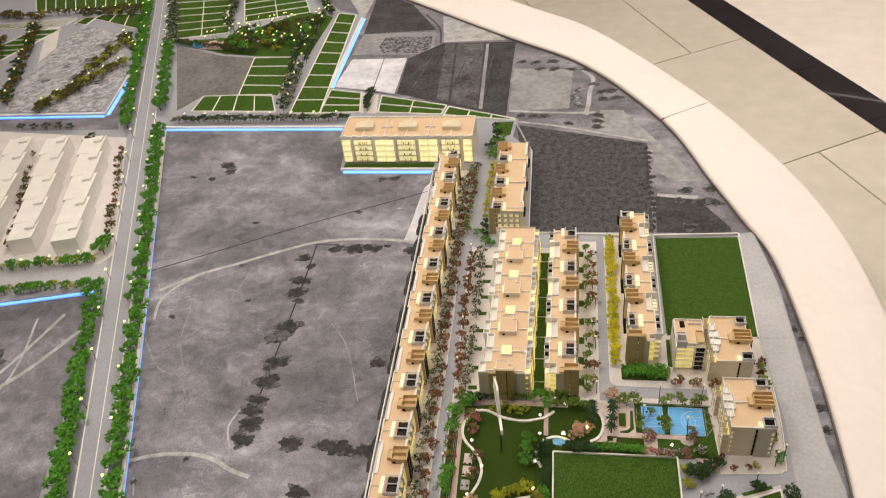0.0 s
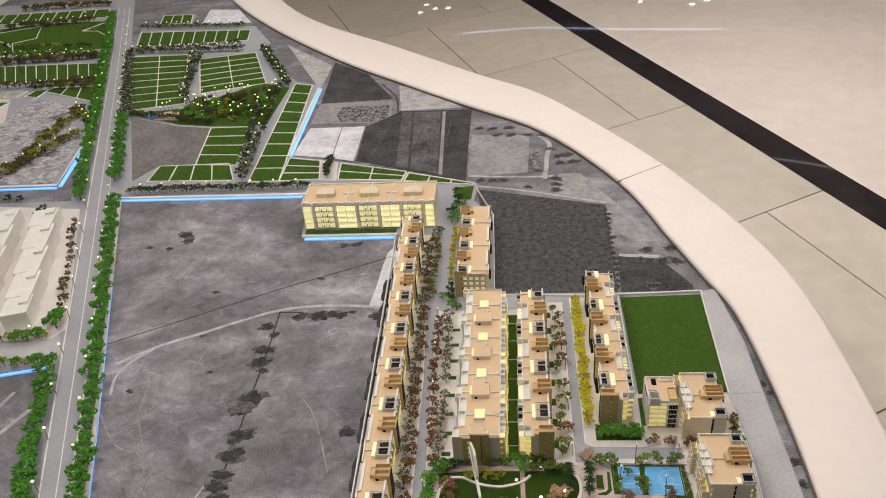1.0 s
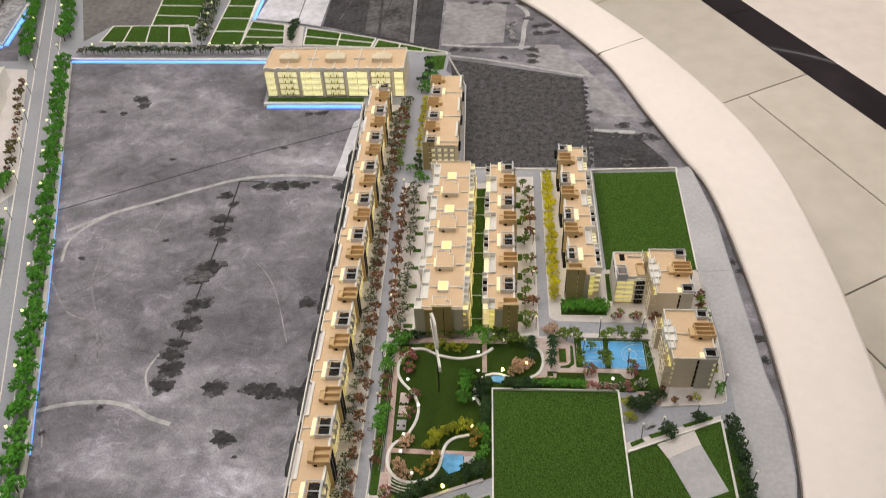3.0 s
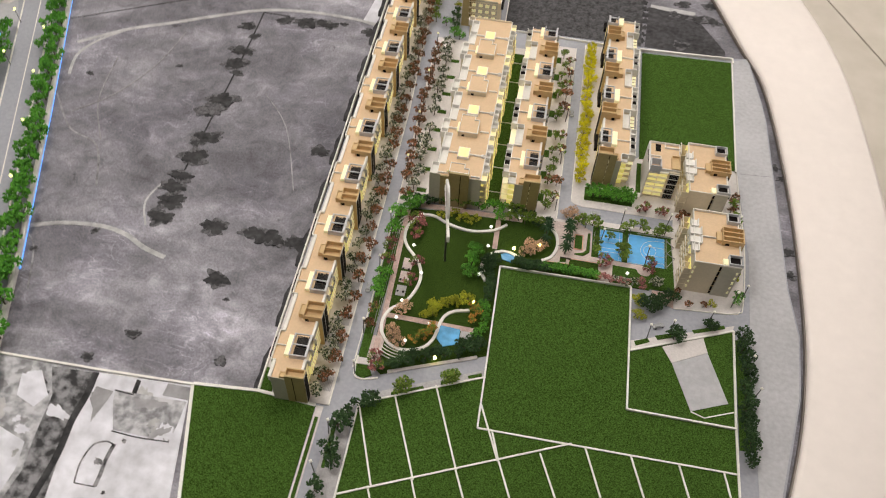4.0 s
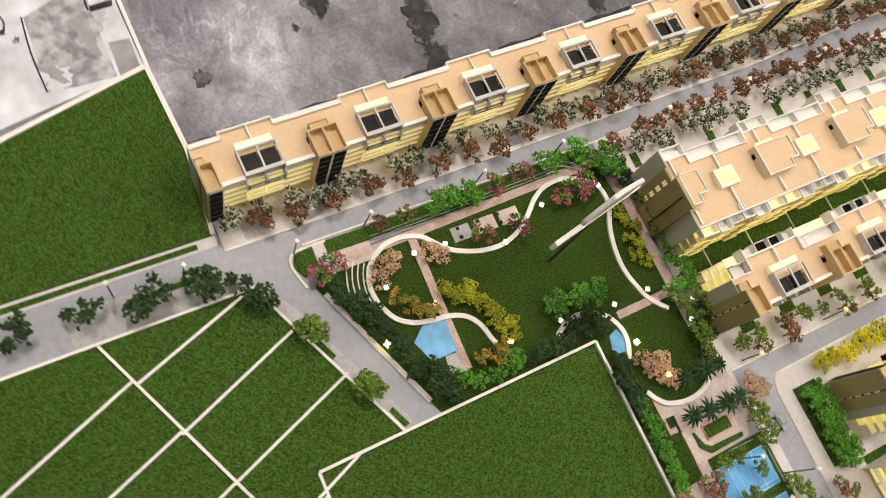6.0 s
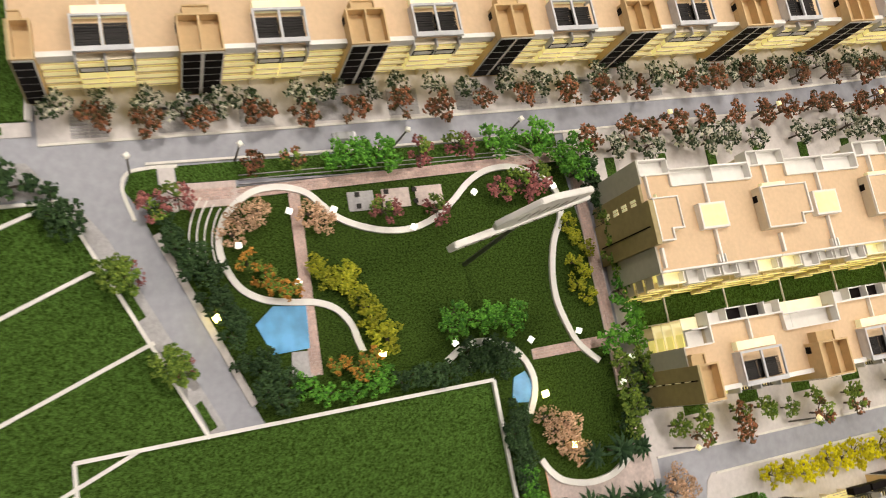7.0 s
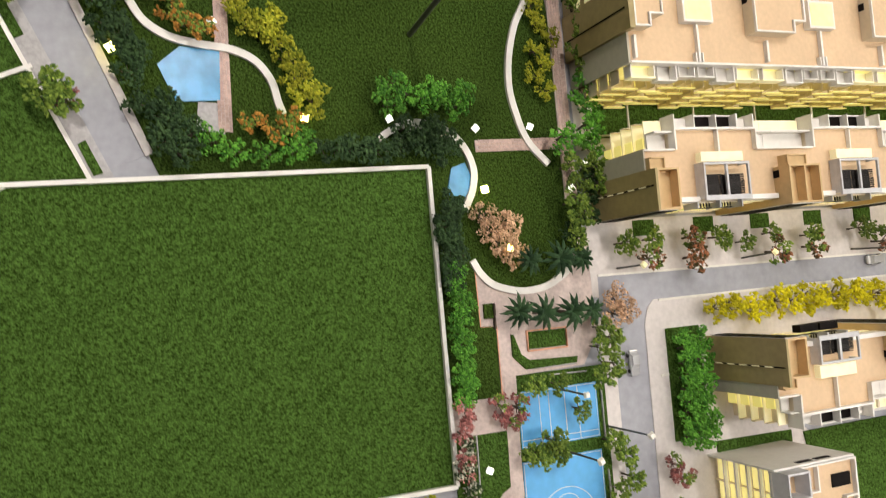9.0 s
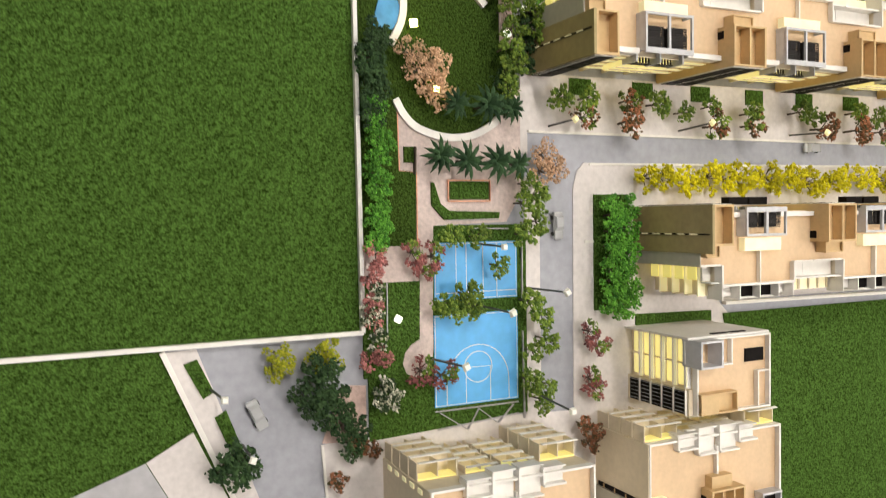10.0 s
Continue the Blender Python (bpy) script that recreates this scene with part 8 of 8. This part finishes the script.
for lv in range(5):
    z = 0.004 + lv * 0.0143
    P("window_pane", M_GLOW, [(hx0 + 0.002, hy0 - 0.0012, z + 0.0005, hx0 + 0.0385, hy0, z + 0.0122)], "glowing yellow window band")
    P("balcony_slab", M_WHITE, [(hx0, hy0 - 0.0060, z + 0.0122, hx0 + 0.0400, hy0, z + 0.0142)])
    # this rail emits, imitating the windows' light on it
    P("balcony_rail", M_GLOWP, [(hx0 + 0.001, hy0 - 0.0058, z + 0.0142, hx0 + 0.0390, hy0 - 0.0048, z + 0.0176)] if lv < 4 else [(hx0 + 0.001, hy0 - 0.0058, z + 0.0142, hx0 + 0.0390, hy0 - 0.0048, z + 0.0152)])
    P("party_fin", M_CREAM, [(hx0 + 0.0195, hy0 - 0.0050, z, hx0 + 0.0205, hy0, z + 0.0122)])
    P("glass_pane", M_DARK, [(hx0 + 0.0425, hy0 - 0.0058, z + 0.0004, hx1 - 0.001, hy0 - 0.0046, z + 0.0134)], "black stair glazing")
    P("glazing_bar", M_WHITE, [(hx0 + 0.0410, hy0 - 0.0066, z + 0.0134, hx1, hy0, z + 0.0143)])
    P("louvre", M_METAL, [(hx0 + 0.0430 + 0.0032 * q, hy0 - 0.0062, z + 0.0010, hx0 + 0.0433 + 0.0032 * q, hy0 - 0.0058, z + 0.0130) for q in range(6)], "thin pale louvre blades")
P("wall", M_WHITE, [(hx0 - 0.002, hy0 - 0.008, 0, hx0, hy1, hh + 0.003)], "white side wall")
P("wall", M_CREAM, [(hx0 + 0.0410, hy0 - 0.0045, 0, hx1, hy0, hh)], "cream stair wall")
P("window", M_DARK, [(hx0 - 0.0026, hy0 + 0.022, hh - 0.006, hx0 - 0.0018, hy0 + 0.038, hh - 0.001)], "dark slit window")
P("window", M_DARK, [(hx0 - 0.0026, hy0 + 0.042, hh - 0.006, hx0 - 0.0018, hy0 + 0.058, hh - 0.001)], "dark slit window")
roof_box(P, hx0, hy0 - 0.006, hx0 + 0.022, hy0 + 0.017, hh - 0.006, hh + 0.016)
P("stair_head", M_TOWER, [(0.312, hy0 + 0.001, hh, hx1 - 0.001, 0.294, hh + 0.0035), (0.312, hy0 + 0.001, hh + 0.0035, 0.3135, 0.294, hh + 0.0085), (hx1 - 0.0025, hy0 + 0.001, hh + 0.0035, hx1 - 0.001, 0.294, hh + 0.0085),
                         (0.3135, 0.2925, hh + 0.0035, hx1 - 0.0025, 0.294, hh + 0.0085), (0.3135, hy0 + 0.018, hh + 0.0035, hx1 - 0.0025, hy0 + 0.0195, hh + 0.0085), (0.3135, hy0 + 0.001, hh + 0.0072, hx1 - 0.0025, hy0 + 0.018, hh + 0.0085)], "ochre open-topped stair head")
P("hatch", M_DARK, [(0.280, 0.309, hh, 0.291, 0.329, hh + 0.0014)], "black roof hatch")
for q in ((0.2895, 0.2715, hh, 0.2910, 0.292, hh + 0.0048), (0.270, 0.2905, hh, 0.2895, 0.292, hh + 0.0048), (0.299, 0.3195, hh - 0.004, 0.3302, 0.3210, hh + 0.0048), (0.2985, 0.3195, hh - 0.004, 0.3000, 0.334, hh + 0.0048)):
    P("parapet", M_WHITE, [q])
# two cream houses with balconies
for nm, (x0, y0, x1, y1), h, lab in (("corner_house", (0.350, 0.2155, 0.428, 0.357), 0.067, "cream corner house with lit yellow balconies beside a lawn"),
                                      ("corner_house", (0.351, 0.0185, 0.437, 0.151), 0.085, "cream corner house with lit yellow balconies beside the court")):
    e, P = corner_house(nm, x0, y0, x1, y1, h, lab)
    ln = y1 - y0
    for lv in range(4):
        for a, b, out in ((0.0, 0.24, 0.013), (0.28, 0.47, 0.005), (0.50, 0.70, 0.005), (0.75, 0.99, 0.013)):
            bm = bmesh.new()
            box(bm, x0 - 0.0014, y0 + ln * a + 0.001, 0.004 + lv * 0.0160, x0, y0 + ln * b - 0.001, 0.0165 + lv * 0.0160)
            # emissive wall in place of LEDs inside this balcony
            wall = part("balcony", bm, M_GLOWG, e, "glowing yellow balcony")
            bm = bmesh.new()
            box(bm, x0 - out - 0.0012, y0 + ln * a, 0.0182 + lv * 0.0160, x0 - out - 0.0002, y0 + ln * b, 0.0215 + lv * 0.0160)
            part("balcony_rail", bm, M_WHITE, wall)
            for yf in (y0 + ln * a, y0 + ln * (a + b) / 2, y0 + ln * b - 0.0012):
                bm = bmesh.new()
                box(bm, x0 - out, yf, 0.002 + lv * 0.0160, x0, yf + 0.0012, 0.0165 + lv * 0.0160)
                part("party_fin", bm, M_CREAM, wall)
            if lv == 3:
                continue
            bm = bmesh.new()
            box(bm, x0 - out - 0.0015, y0 + ln * a - 0.0008, 0.0165 + lv * 0.0160, x0, y0 + ln * b + 0.0008, 0.0182 + lv * 0.0160)
            part("balcony_slab", bm, M_CREAM, wall, "pale balcony slab")
    for a, b, xa, xb in ((0.20, 0.35, -0.003, 0.008), (0.35, 0.49, -0.006, 0.014), (0.51, 0.66, -0.006, 0.014), (0.66, 0.80, -0.003, 0.008)):
        ta, tb_ = y0 + ln * a, y0 + ln * b
        P("terrace_floor", M_WHITE, [(x0 + xa, ta, h - 0.006, x0 + xb, tb_, h + 0.0012)], "pale roof terrace floor")
        for q in ((x0 + xa - 0.0012, ta, h - 0.008, x0 + xa, tb_, h + 0.0052), (x0 + xb, ta, h - 0.001, x0 + xb + 0.0018, tb_, h + 0.0066), (x0 + xa, ta - 0.0008, h - 0.006, x0 + xb, ta + 0.0008, h + 0.0060)):
            P("terrace_wall", M_WHITE, [q], "white roof terrace wall")
    P("gable", M_GREYW, [(x0 + 0.052, y0 - 0.002, 0, x1, y0, h + 0.004)], "grey gable half")
    P("gable", M_CREAM, [(x0, y0 - 0.001, 0, x0 + 0.047, y0, h + 0.004)], "pale gable half")
    P("glass_pane", M_DARK, [(x0 + 0.0475, y0 - 0.0012, 0.004, x0 + 0.0515, y0 - 0.0004, h)], "dark stair glazing")
    for lv in range(5):
        P("glazing_bar", M_TOWER, [(x0 + 0.0475, y0 - 0.0018, 0.012 + lv * 0.015, x0 + 0.0515, y0 - 0.0012, 0.0135 + lv * 0.015)])
    if y0 < 0.1:
        for i in range(5):
            P("window", M_GLOWP, [(x0 + 0.002, y0 - 0.0018, 0.012 + i * 0.0145, x0 + 0.0055, y0 - 0.0009, 0.019 + i * 0.0145)], "small lit gable window")
            P("window", M_GLOWP, [(x1 - 0.0065, y0 - 0.0028, 0.012 + i * 0.0145, x1 - 0.003, y0 - 0.0019, 0.019 + i * 0.0145)], "small lit gable window")
    bay_tower(P, x1 - 0.034, y0 + ln * 0.40, x1 + 0.006, y0 + ln * 0.40 + 0.036, h, h + 0.013, 3)
    P("stair_head", M_TOWER, [(x1 - 0.044, y0 + ln * 0.43, h, x1 - 0.034, y0 + ln * 0.43 + 0.022, h + 0.008)], "ochre stair head")
    roof_box(P, x1 - 0.024, y0 + 0.001, x1 + 0.002, y0 + 0.024, h, h + 0.011)
    roof_box(P, x1 - 0.022, y1 - 0.026, x1 + 0.002, y1 - 0.004, h, h + 0.010)
    P("skylight", M_GLOWP, [(x1 - 0.034, y0 + 0.002, h, x1 - 0.0245, y0 + 0.016, h + 0.006)], "glowing cream vent box")
    P("roof_divider", M_WHITE, [(x0 + 0.010, y0 + ln * 0.50 - 0.001, h, x1 - 0.044, y0 + ln * 0.50 + 0.001, h + 0.0042)])
    for j in range(3):
        P("balcony_railing", M_LOUVRE, [(x1 + 0.0005, y0 + ln * (0.05 + 0.33 * j), 0.055, x1 + 0.005, y0 + ln * (0.05 + 0.33 * j) + 0.016, 0.068)], "black balcony box")

# ---- plain white massing blocks beyond the boulevard ----
STEPS = (0.0, 0.145, 0.36, 0.59, 0.82, 1.0)
for shift in (0.0, -0.143, -0.286):
    q = [(-1.480 + shift, 0.616), (-1.408 + shift, 0.638), (-1.604 + shift, 1.221), (-1.682 + shift, 1.200)]
    e = empty("massing_block", pose(0, 0, PT + 0.001), "plain white stepped massing block of a future terrace", "house", "massing blocks")
    for v0, v1 in zip(STEPS, STEPS[1:]):
        ring = [bilerp(q, 0.0, v0), bilerp(q, 0.97, v0), bilerp(q, 1.0 + 0.55 * (v1 - v0), v1 - 0.004), bilerp(q, 0.55 * (v1 - v0), v1 - 0.004)]
        bm = bmesh.new()
        prism(bm, ring, 0.0, 0.056)
        seg = part("segment", bm, M_WHITE, e)
        bm = bmesh.new()
        prism(bm, [bilerp(q, u, v) for u, v in ((0.62, v1 - 0.075), (0.98, v1 - 0.075), (1.0, v1 - 0.02), (0.64, v1 - 0.02))], 0.056, 0.064)
        part("roof_box", bm, M_WHITE, seg)
        bm = bmesh.new()
        ribbon(bm, [ring[1], ring[2]], 0.003, 0.056, 0.0585)
        part("parapet", bm, M_WHITE, seg)
slab("pavement", [(-1.327, 0.585), (-1.305, 0.634), (-1.575, 1.30), (-2.2, 1.36), (-2.2, 0.52), (-1.9, 0.55)], PT, PT + 0.001, M_PAVE, "pale paved plate of the massing blocks", "pavement")

# ---- park sculpture: a tall dark mast with two long white blades ----
e = empty("sculpture", pose(-0.108, -0.005, PT + 0.002), "tall park sculpture of two white blades on a dark mast", "sculpture")
bm = bmesh.new()
tube(bm, (0, 0, 0), (0.0015, -0.012, 0.150), 0.0022, 0.0018, 8)
part("mast", bm, M_POLE, e, "thin dark mast")


S2 = Vector((0.011, -0.063, 0))        # the near end of the bar, from the mast's foot
D2 = Vector((-0.023, 0.108, 0)).normalized()
side = Vector((-D2.y, D2.x, 0))


def fin(name, outline, thick, label):
    """An upright plate with the given outline (along, height) and thickness."""
    bm = bmesh.new()
    rings = [[bm.verts.new(S2 + D2 * u + Vector((0, 0, v)) + side * w) for u, v in outline] for w in (-thick / 2, thick / 2)]
    bm.faces.new(rings[0])
    bm.faces.new(rings[1][::-1])
    for i in range(len(outline)):
        j = (i + 1) % len(outline)
        bm.faces.new((rings[0][i], rings[0][j], rings[1][j], rings[1][i]))
    bmesh.ops.recalc_face_normals(bm, faces=bm.faces)
    bmesh.ops.bevel(bm, geom=bm.edges[:], offset=0.0007, segments=2, affect="EDGES")
    return part(name, bm, M_WHITE, e, label)


bar = fin("blade", [(-0.002, 0.137), (0.112, 0.156), (0.111, 0.166), (0.0, 0.150)], 0.0052, "long slim white bar with a row of small holes")
blade = fin("blade", [(0.024, 0.170), (0.019, 0.186), (0.024, 0.197), (0.040, 0.221), (0.050, 0.223), (0.096, 0.197), (0.100, 0.186), (0.095, 0.178), (0.040, 0.163)], 0.0045, "long tapered white plate with slots")
for i in range(9):
    u = 0.010 + 0.0112 * i
    z = 0.1435 + u * 0.16
    for w in (-0.0026, 0.0026):
        bm = bmesh.new()
        c = S2 + D2 * u + side * w + Vector((0, 0, z))
        tube(bm, c - D2 * 0.0014, c + D2 * 0.0014, 0.0007, 0.0007, 6)
        part("hole", bm, M_BARK, bar)
for i in range(6):
    for w in (-0.0022, 0.0022):
        c = S2 + D2 * (0.038 + 0.0085 * i) + side * w
        mz = 0.192 - 0.0008 * i
        bm = bmesh.new()
        tube(bm, c + Vector((0, 0, mz - 0.009)), c + D2 * 0.001 + Vector((0, 0, mz + 0.009)), 0.0007, 0.0007, 5)
        part("slot", bm, M_PAVE, blade)

# ---- lamps ----
LP = {}


def lamp_proto(key, h, head, material, label):
    e = empty("park_lamp" if h < 0.02 else "street_lamp", pose(0, 0, 0), label, "lamp", "model lamps")
    bm = bmesh.new()
    tube(bm, (0, 0, 0), (0, 0, h), 0.0010, 0.0008, 6)
    part("post", bm, M_POLE, e)
    bm = bmesh.new()
    w = head
    q = [bm.verts.new(p) for p in ((-w, -w, h), (w, -w, h), (w, w, h), (-w, w, h), (-w * 0.7, -w * 0.7, h + w * 1.1), (w * 0.7, -w * 0.7, h + w * 1.1), (w * 0.7, w * 0.7, h + w * 1.1), (-w * 0.7, w * 0.7, h + w * 1.1))]
    for f in ((3, 2, 1, 0), (4, 5, 6, 7), (0, 1, 5, 4), (1, 2, 6, 5), (2, 3, 7, 6), (3, 0, 4, 7)):
        bm.faces.new([q[i] for i in f])
    part("lamp_head", bm, material, e, "glowing lamp head")
    LP[key] = [e, 0]


lamp_proto("park", 0.0095, 0.0027, M_LAMPW, "short park lamp with a glowing white cube head")
lamp_proto("parky", 0.0095, 0.0030, M_LAMPG, "short park lamp with a glowing yellow cube head")
lamp_proto("street", 0.045, 0.0024, M_LAMPD, "thin street lamp with a white head")
lamp_proto("court", 0.064, 0.0027, M_LAMPD, "tall dark court lamp with a white head")
lamp_proto("streety", 0.042, 0.0024, M_LAMPS, "thin street lamp with a warm yellow head")
lamp_proto("far", 0.040, 0.0028, M_LAMPF, "tall far street lamp with a warm yellow head")


def put_lamp(key, x, y):
    e, used = LP[key]
    m = pose(x, y, PT + 0.0015, _trng.uniform(-4, 4), _trng.uniform(-4, 4), _trng.uniform(0, 90))
    if not used:
        e.matrix_basis = m
        LP[key][1] = 1
    else:
        copy_thing(e, m)


for x, y in ((-0.146, -0.205), (-0.172, -0.159), (-0.170, -0.120), (-0.146, -0.050), (-0.173, 0.015), (-0.172, 0.097), (-0.109, -0.160), (-0.038, -0.031), (-0.030, 0.042), (-0.031, 0.092), (0.022, 0.126), (0.002, 0.141), (0.244, 0.029)):
    put_lamp("park", x, y)
for x, y in ((-0.038, -0.097), (-0.088, -0.229), (0.070, 0.064), (0.021, 0.045)):
    put_lamp("parky", x, y)
for x, y in ((-0.224, -0.197), (-0.227, -0.052), (-0.228, 0.06), (-0.2195, -0.283), (0.189, 0.101), (0.443, -0.006), (0.462, 0.012), (0.327, -0.088), (0.285, -0.109), (0.395, -0.055), (0.462, -0.14), (0.47, -0.2), (0.46, 0.19), (-0.235, -0.40), (-0.24, -0.47)):
    put_lamp("street", x, y)
for x, y in ((0.227, 0.147), (0.313, 0.149), (0.236, 0.091), (0.278, 0.058)):
    put_lamp("court", x, y)
for i in range(8):
    if i % 2 == 0:
        put_lamp("streety", 0.093, 0.170 + i * 0.069)
    if i % 2:
        put_lamp("streety", -0.226 - i * 0.002, 0.152 + i * 0.0705)
for f in [i / 22 for i in range(23)]:
    y = -0.15 + f * 3.4
    xr = np.interp(y, [-0.177, 0.52, 1.381, 2.629, 3.743], [-0.940, -1.187, -1.503, -1.964, -2.381])
    put_lamp("far", xr + 0.010, y)
    put_lamp("far", xr - 0.090 - 0.02 * (y > 1.4), y + 0.05)
for _ in range(46):
    x, y = bilerp([(-1.66, 2.06), (-1.10, 1.99), (-1.05, 2.40), (-1.52, 2.24)], _trng.random(), _trng.random())
    put_lamp("far", x, y)
for a, b, n in (((-1.42, 1.40), (-0.76, 1.40), 8), ((-1.02, 1.50), (-1.12, 2.36), 10), ((-1.52, 2.25), (-1.66, 2.82), 8), ((-2.04, 2.90), (-1.42, 2.88), 12), ((-2.12, 3.29), (-1.50, 3.25), 10), ((-1.30, 2.86), (-1.06, 2.36), 8),
                ((-1.86, 1.92), (-2.05, 1.50), 6), ((-2.22, 1.56), (-2.52, 2.34), 8), ((-2.72, 2.83), (-2.20, 2.85), 8), ((-1.84, 2.0), (-2.0, 2.2), 5), ((-2.4, 2.45), (-2.0, 2.50), 6), ((-3.0, 3.42), (-2.5, 3.48), 7), ((-1.34, 0.6), (-1.75, 0.5), 5), ((-2.85, 2.9), (-2.25, 2.9), 7)):
    for i in range(n):
        put_lamp("far", a[0] + (b[0] - a[0]) * (i + 0.5) / n, a[1] + (b[1] - a[1]) * (i + 0.5) / n)

# tall dark masts with pale heads in the far quarter
for x, y, h in ((-2.632, 3.32, 0.11), (-2.296, 3.088, 0.17), (-2.492, 2.637, 0.15), (-1.456, 2.174, 0.09)):
    e = empty("lamp_mast", pose(x, y, PT + 0.002, -2, -6, 0), "tall thin dark mast with a pale head in the far quarter", "lamp", "far masts")
    bm = bmesh.new()
    tube(bm, (0, 0, 0), (0, 0, h), 0.0022, 0.0016, 6)
    part("post", bm, M_POLE, e)
    bm = bmesh.new()
    tube(bm, (0, 0, h), (-0.006, 0, h + 0.020), 0.0035, 0.0060, 6)
    part("lamp_head", bm, M_KERB, e, "pale mast head")

# ---- cars ----


def car(x, y, turn):
    e = empty("car", pose(x, y, PT + 0.0012, 0, 0, turn), "small clear-white model car parked on the street", "car", "model cars")
    bm = bmesh.new()
    prof = [(-0.0115, 0.0016), (-0.0115, 0.0042), (-0.0105, 0.0050), (-0.0035, 0.0052), (0.0075, 0.0052), (0.0112, 0.0044), (0.0115, 0.0018)]
    for sgn in (1,):
        a = [bm.verts.new((px, -0.0042, pz)) for px, pz in prof]
        b = [bm.verts.new((px, 0.0042, pz)) for px, pz in prof]
        n = len(prof)
        for i in range(n):
            bm.faces.new((a[i], a[(i + 1) % n], b[(i + 1) % n], b[i]))
        bm.faces.new(a[::-1])
        bm.faces.new(b)
    bmesh.ops.bevel(bm, geom=bm.edges[:], offset=0.0005, segments=1, affect="EDGES")
    part("body", bm, M_CAR, e)
    bm = bmesh.new()
    lo = [bm.verts.new(p) for p in ((-0.0085, -0.0038, 0.0051), (0.0045, -0.0038, 0.0051), (0.0045, 0.0038, 0.0051), (-0.0085, 0.0038, 0.0051))]
    hi = [bm.verts.new(p) for p in ((-0.0065, -0.0032, 0.0080), (0.0012, -0.0032, 0.0080), (0.0012, 0.0032, 0.0080), (-0.0065, 0.0032, 0.0080))]
    for i in range(4):
        bm.faces.new((lo[i], lo[(i + 1) % 4], hi[(i + 1) % 4], hi[i]))
    bm.faces.new(hi)
    part("cabin", bm, M_CAR, e)
    for wx in (-0.0068, 0.0068):
        for wy in (-0.0042, 0.0042):
            bm = bmesh.new()
            tube(bm, (wx, wy - 0.0007, 0.0018), (wx, wy + 0.0007, 0.0018), 0.0018, 0.0018, 10)
            part("wheel", bm, M_TYRE, e)


car(0.176, 0.176, 2)
car(0.105, 0.474, 92)
car(0.306, -0.078, 24)
car(-0.238, -0.098, 91)

# ---- single bricks of the park paths ----
bm = bmesh.new()
box(bm, -0.0022, -0.00115, 0, 0.0022, 0.00115, 0.0006)
bmesh.ops.recalc_face_normals(bm, faces=bm.faces)
BRICK = mesh("brick", bm, M_BRICK)
for base, a, b, d, n in BRICKED:
    length = (b - a).length
    w = 0.0105 if length > 0.06 else 0.022
    w = min(w, 0.012)
    rowsn, cols = max(2, int(w / 0.0026)), int(length / 0.0048)
    if cols * rowsn > 300:
        cols = 300 // rowsn
    for i in range(cols):
        for j in range(rowsn):
            p = a + d * (0.0024 + i * 0.0048 + (0.0024 if j % 2 else 0)) + n * ((j - (rowsn - 1) / 2) * 0.0026)
            o = new("brick", BRICK)
            o.parent = base
            o.matrix_basis = pose(p.x, p.y, PT + 0.0029, 0, 0, math.degrees(math.atan2(d.y, d.x)))
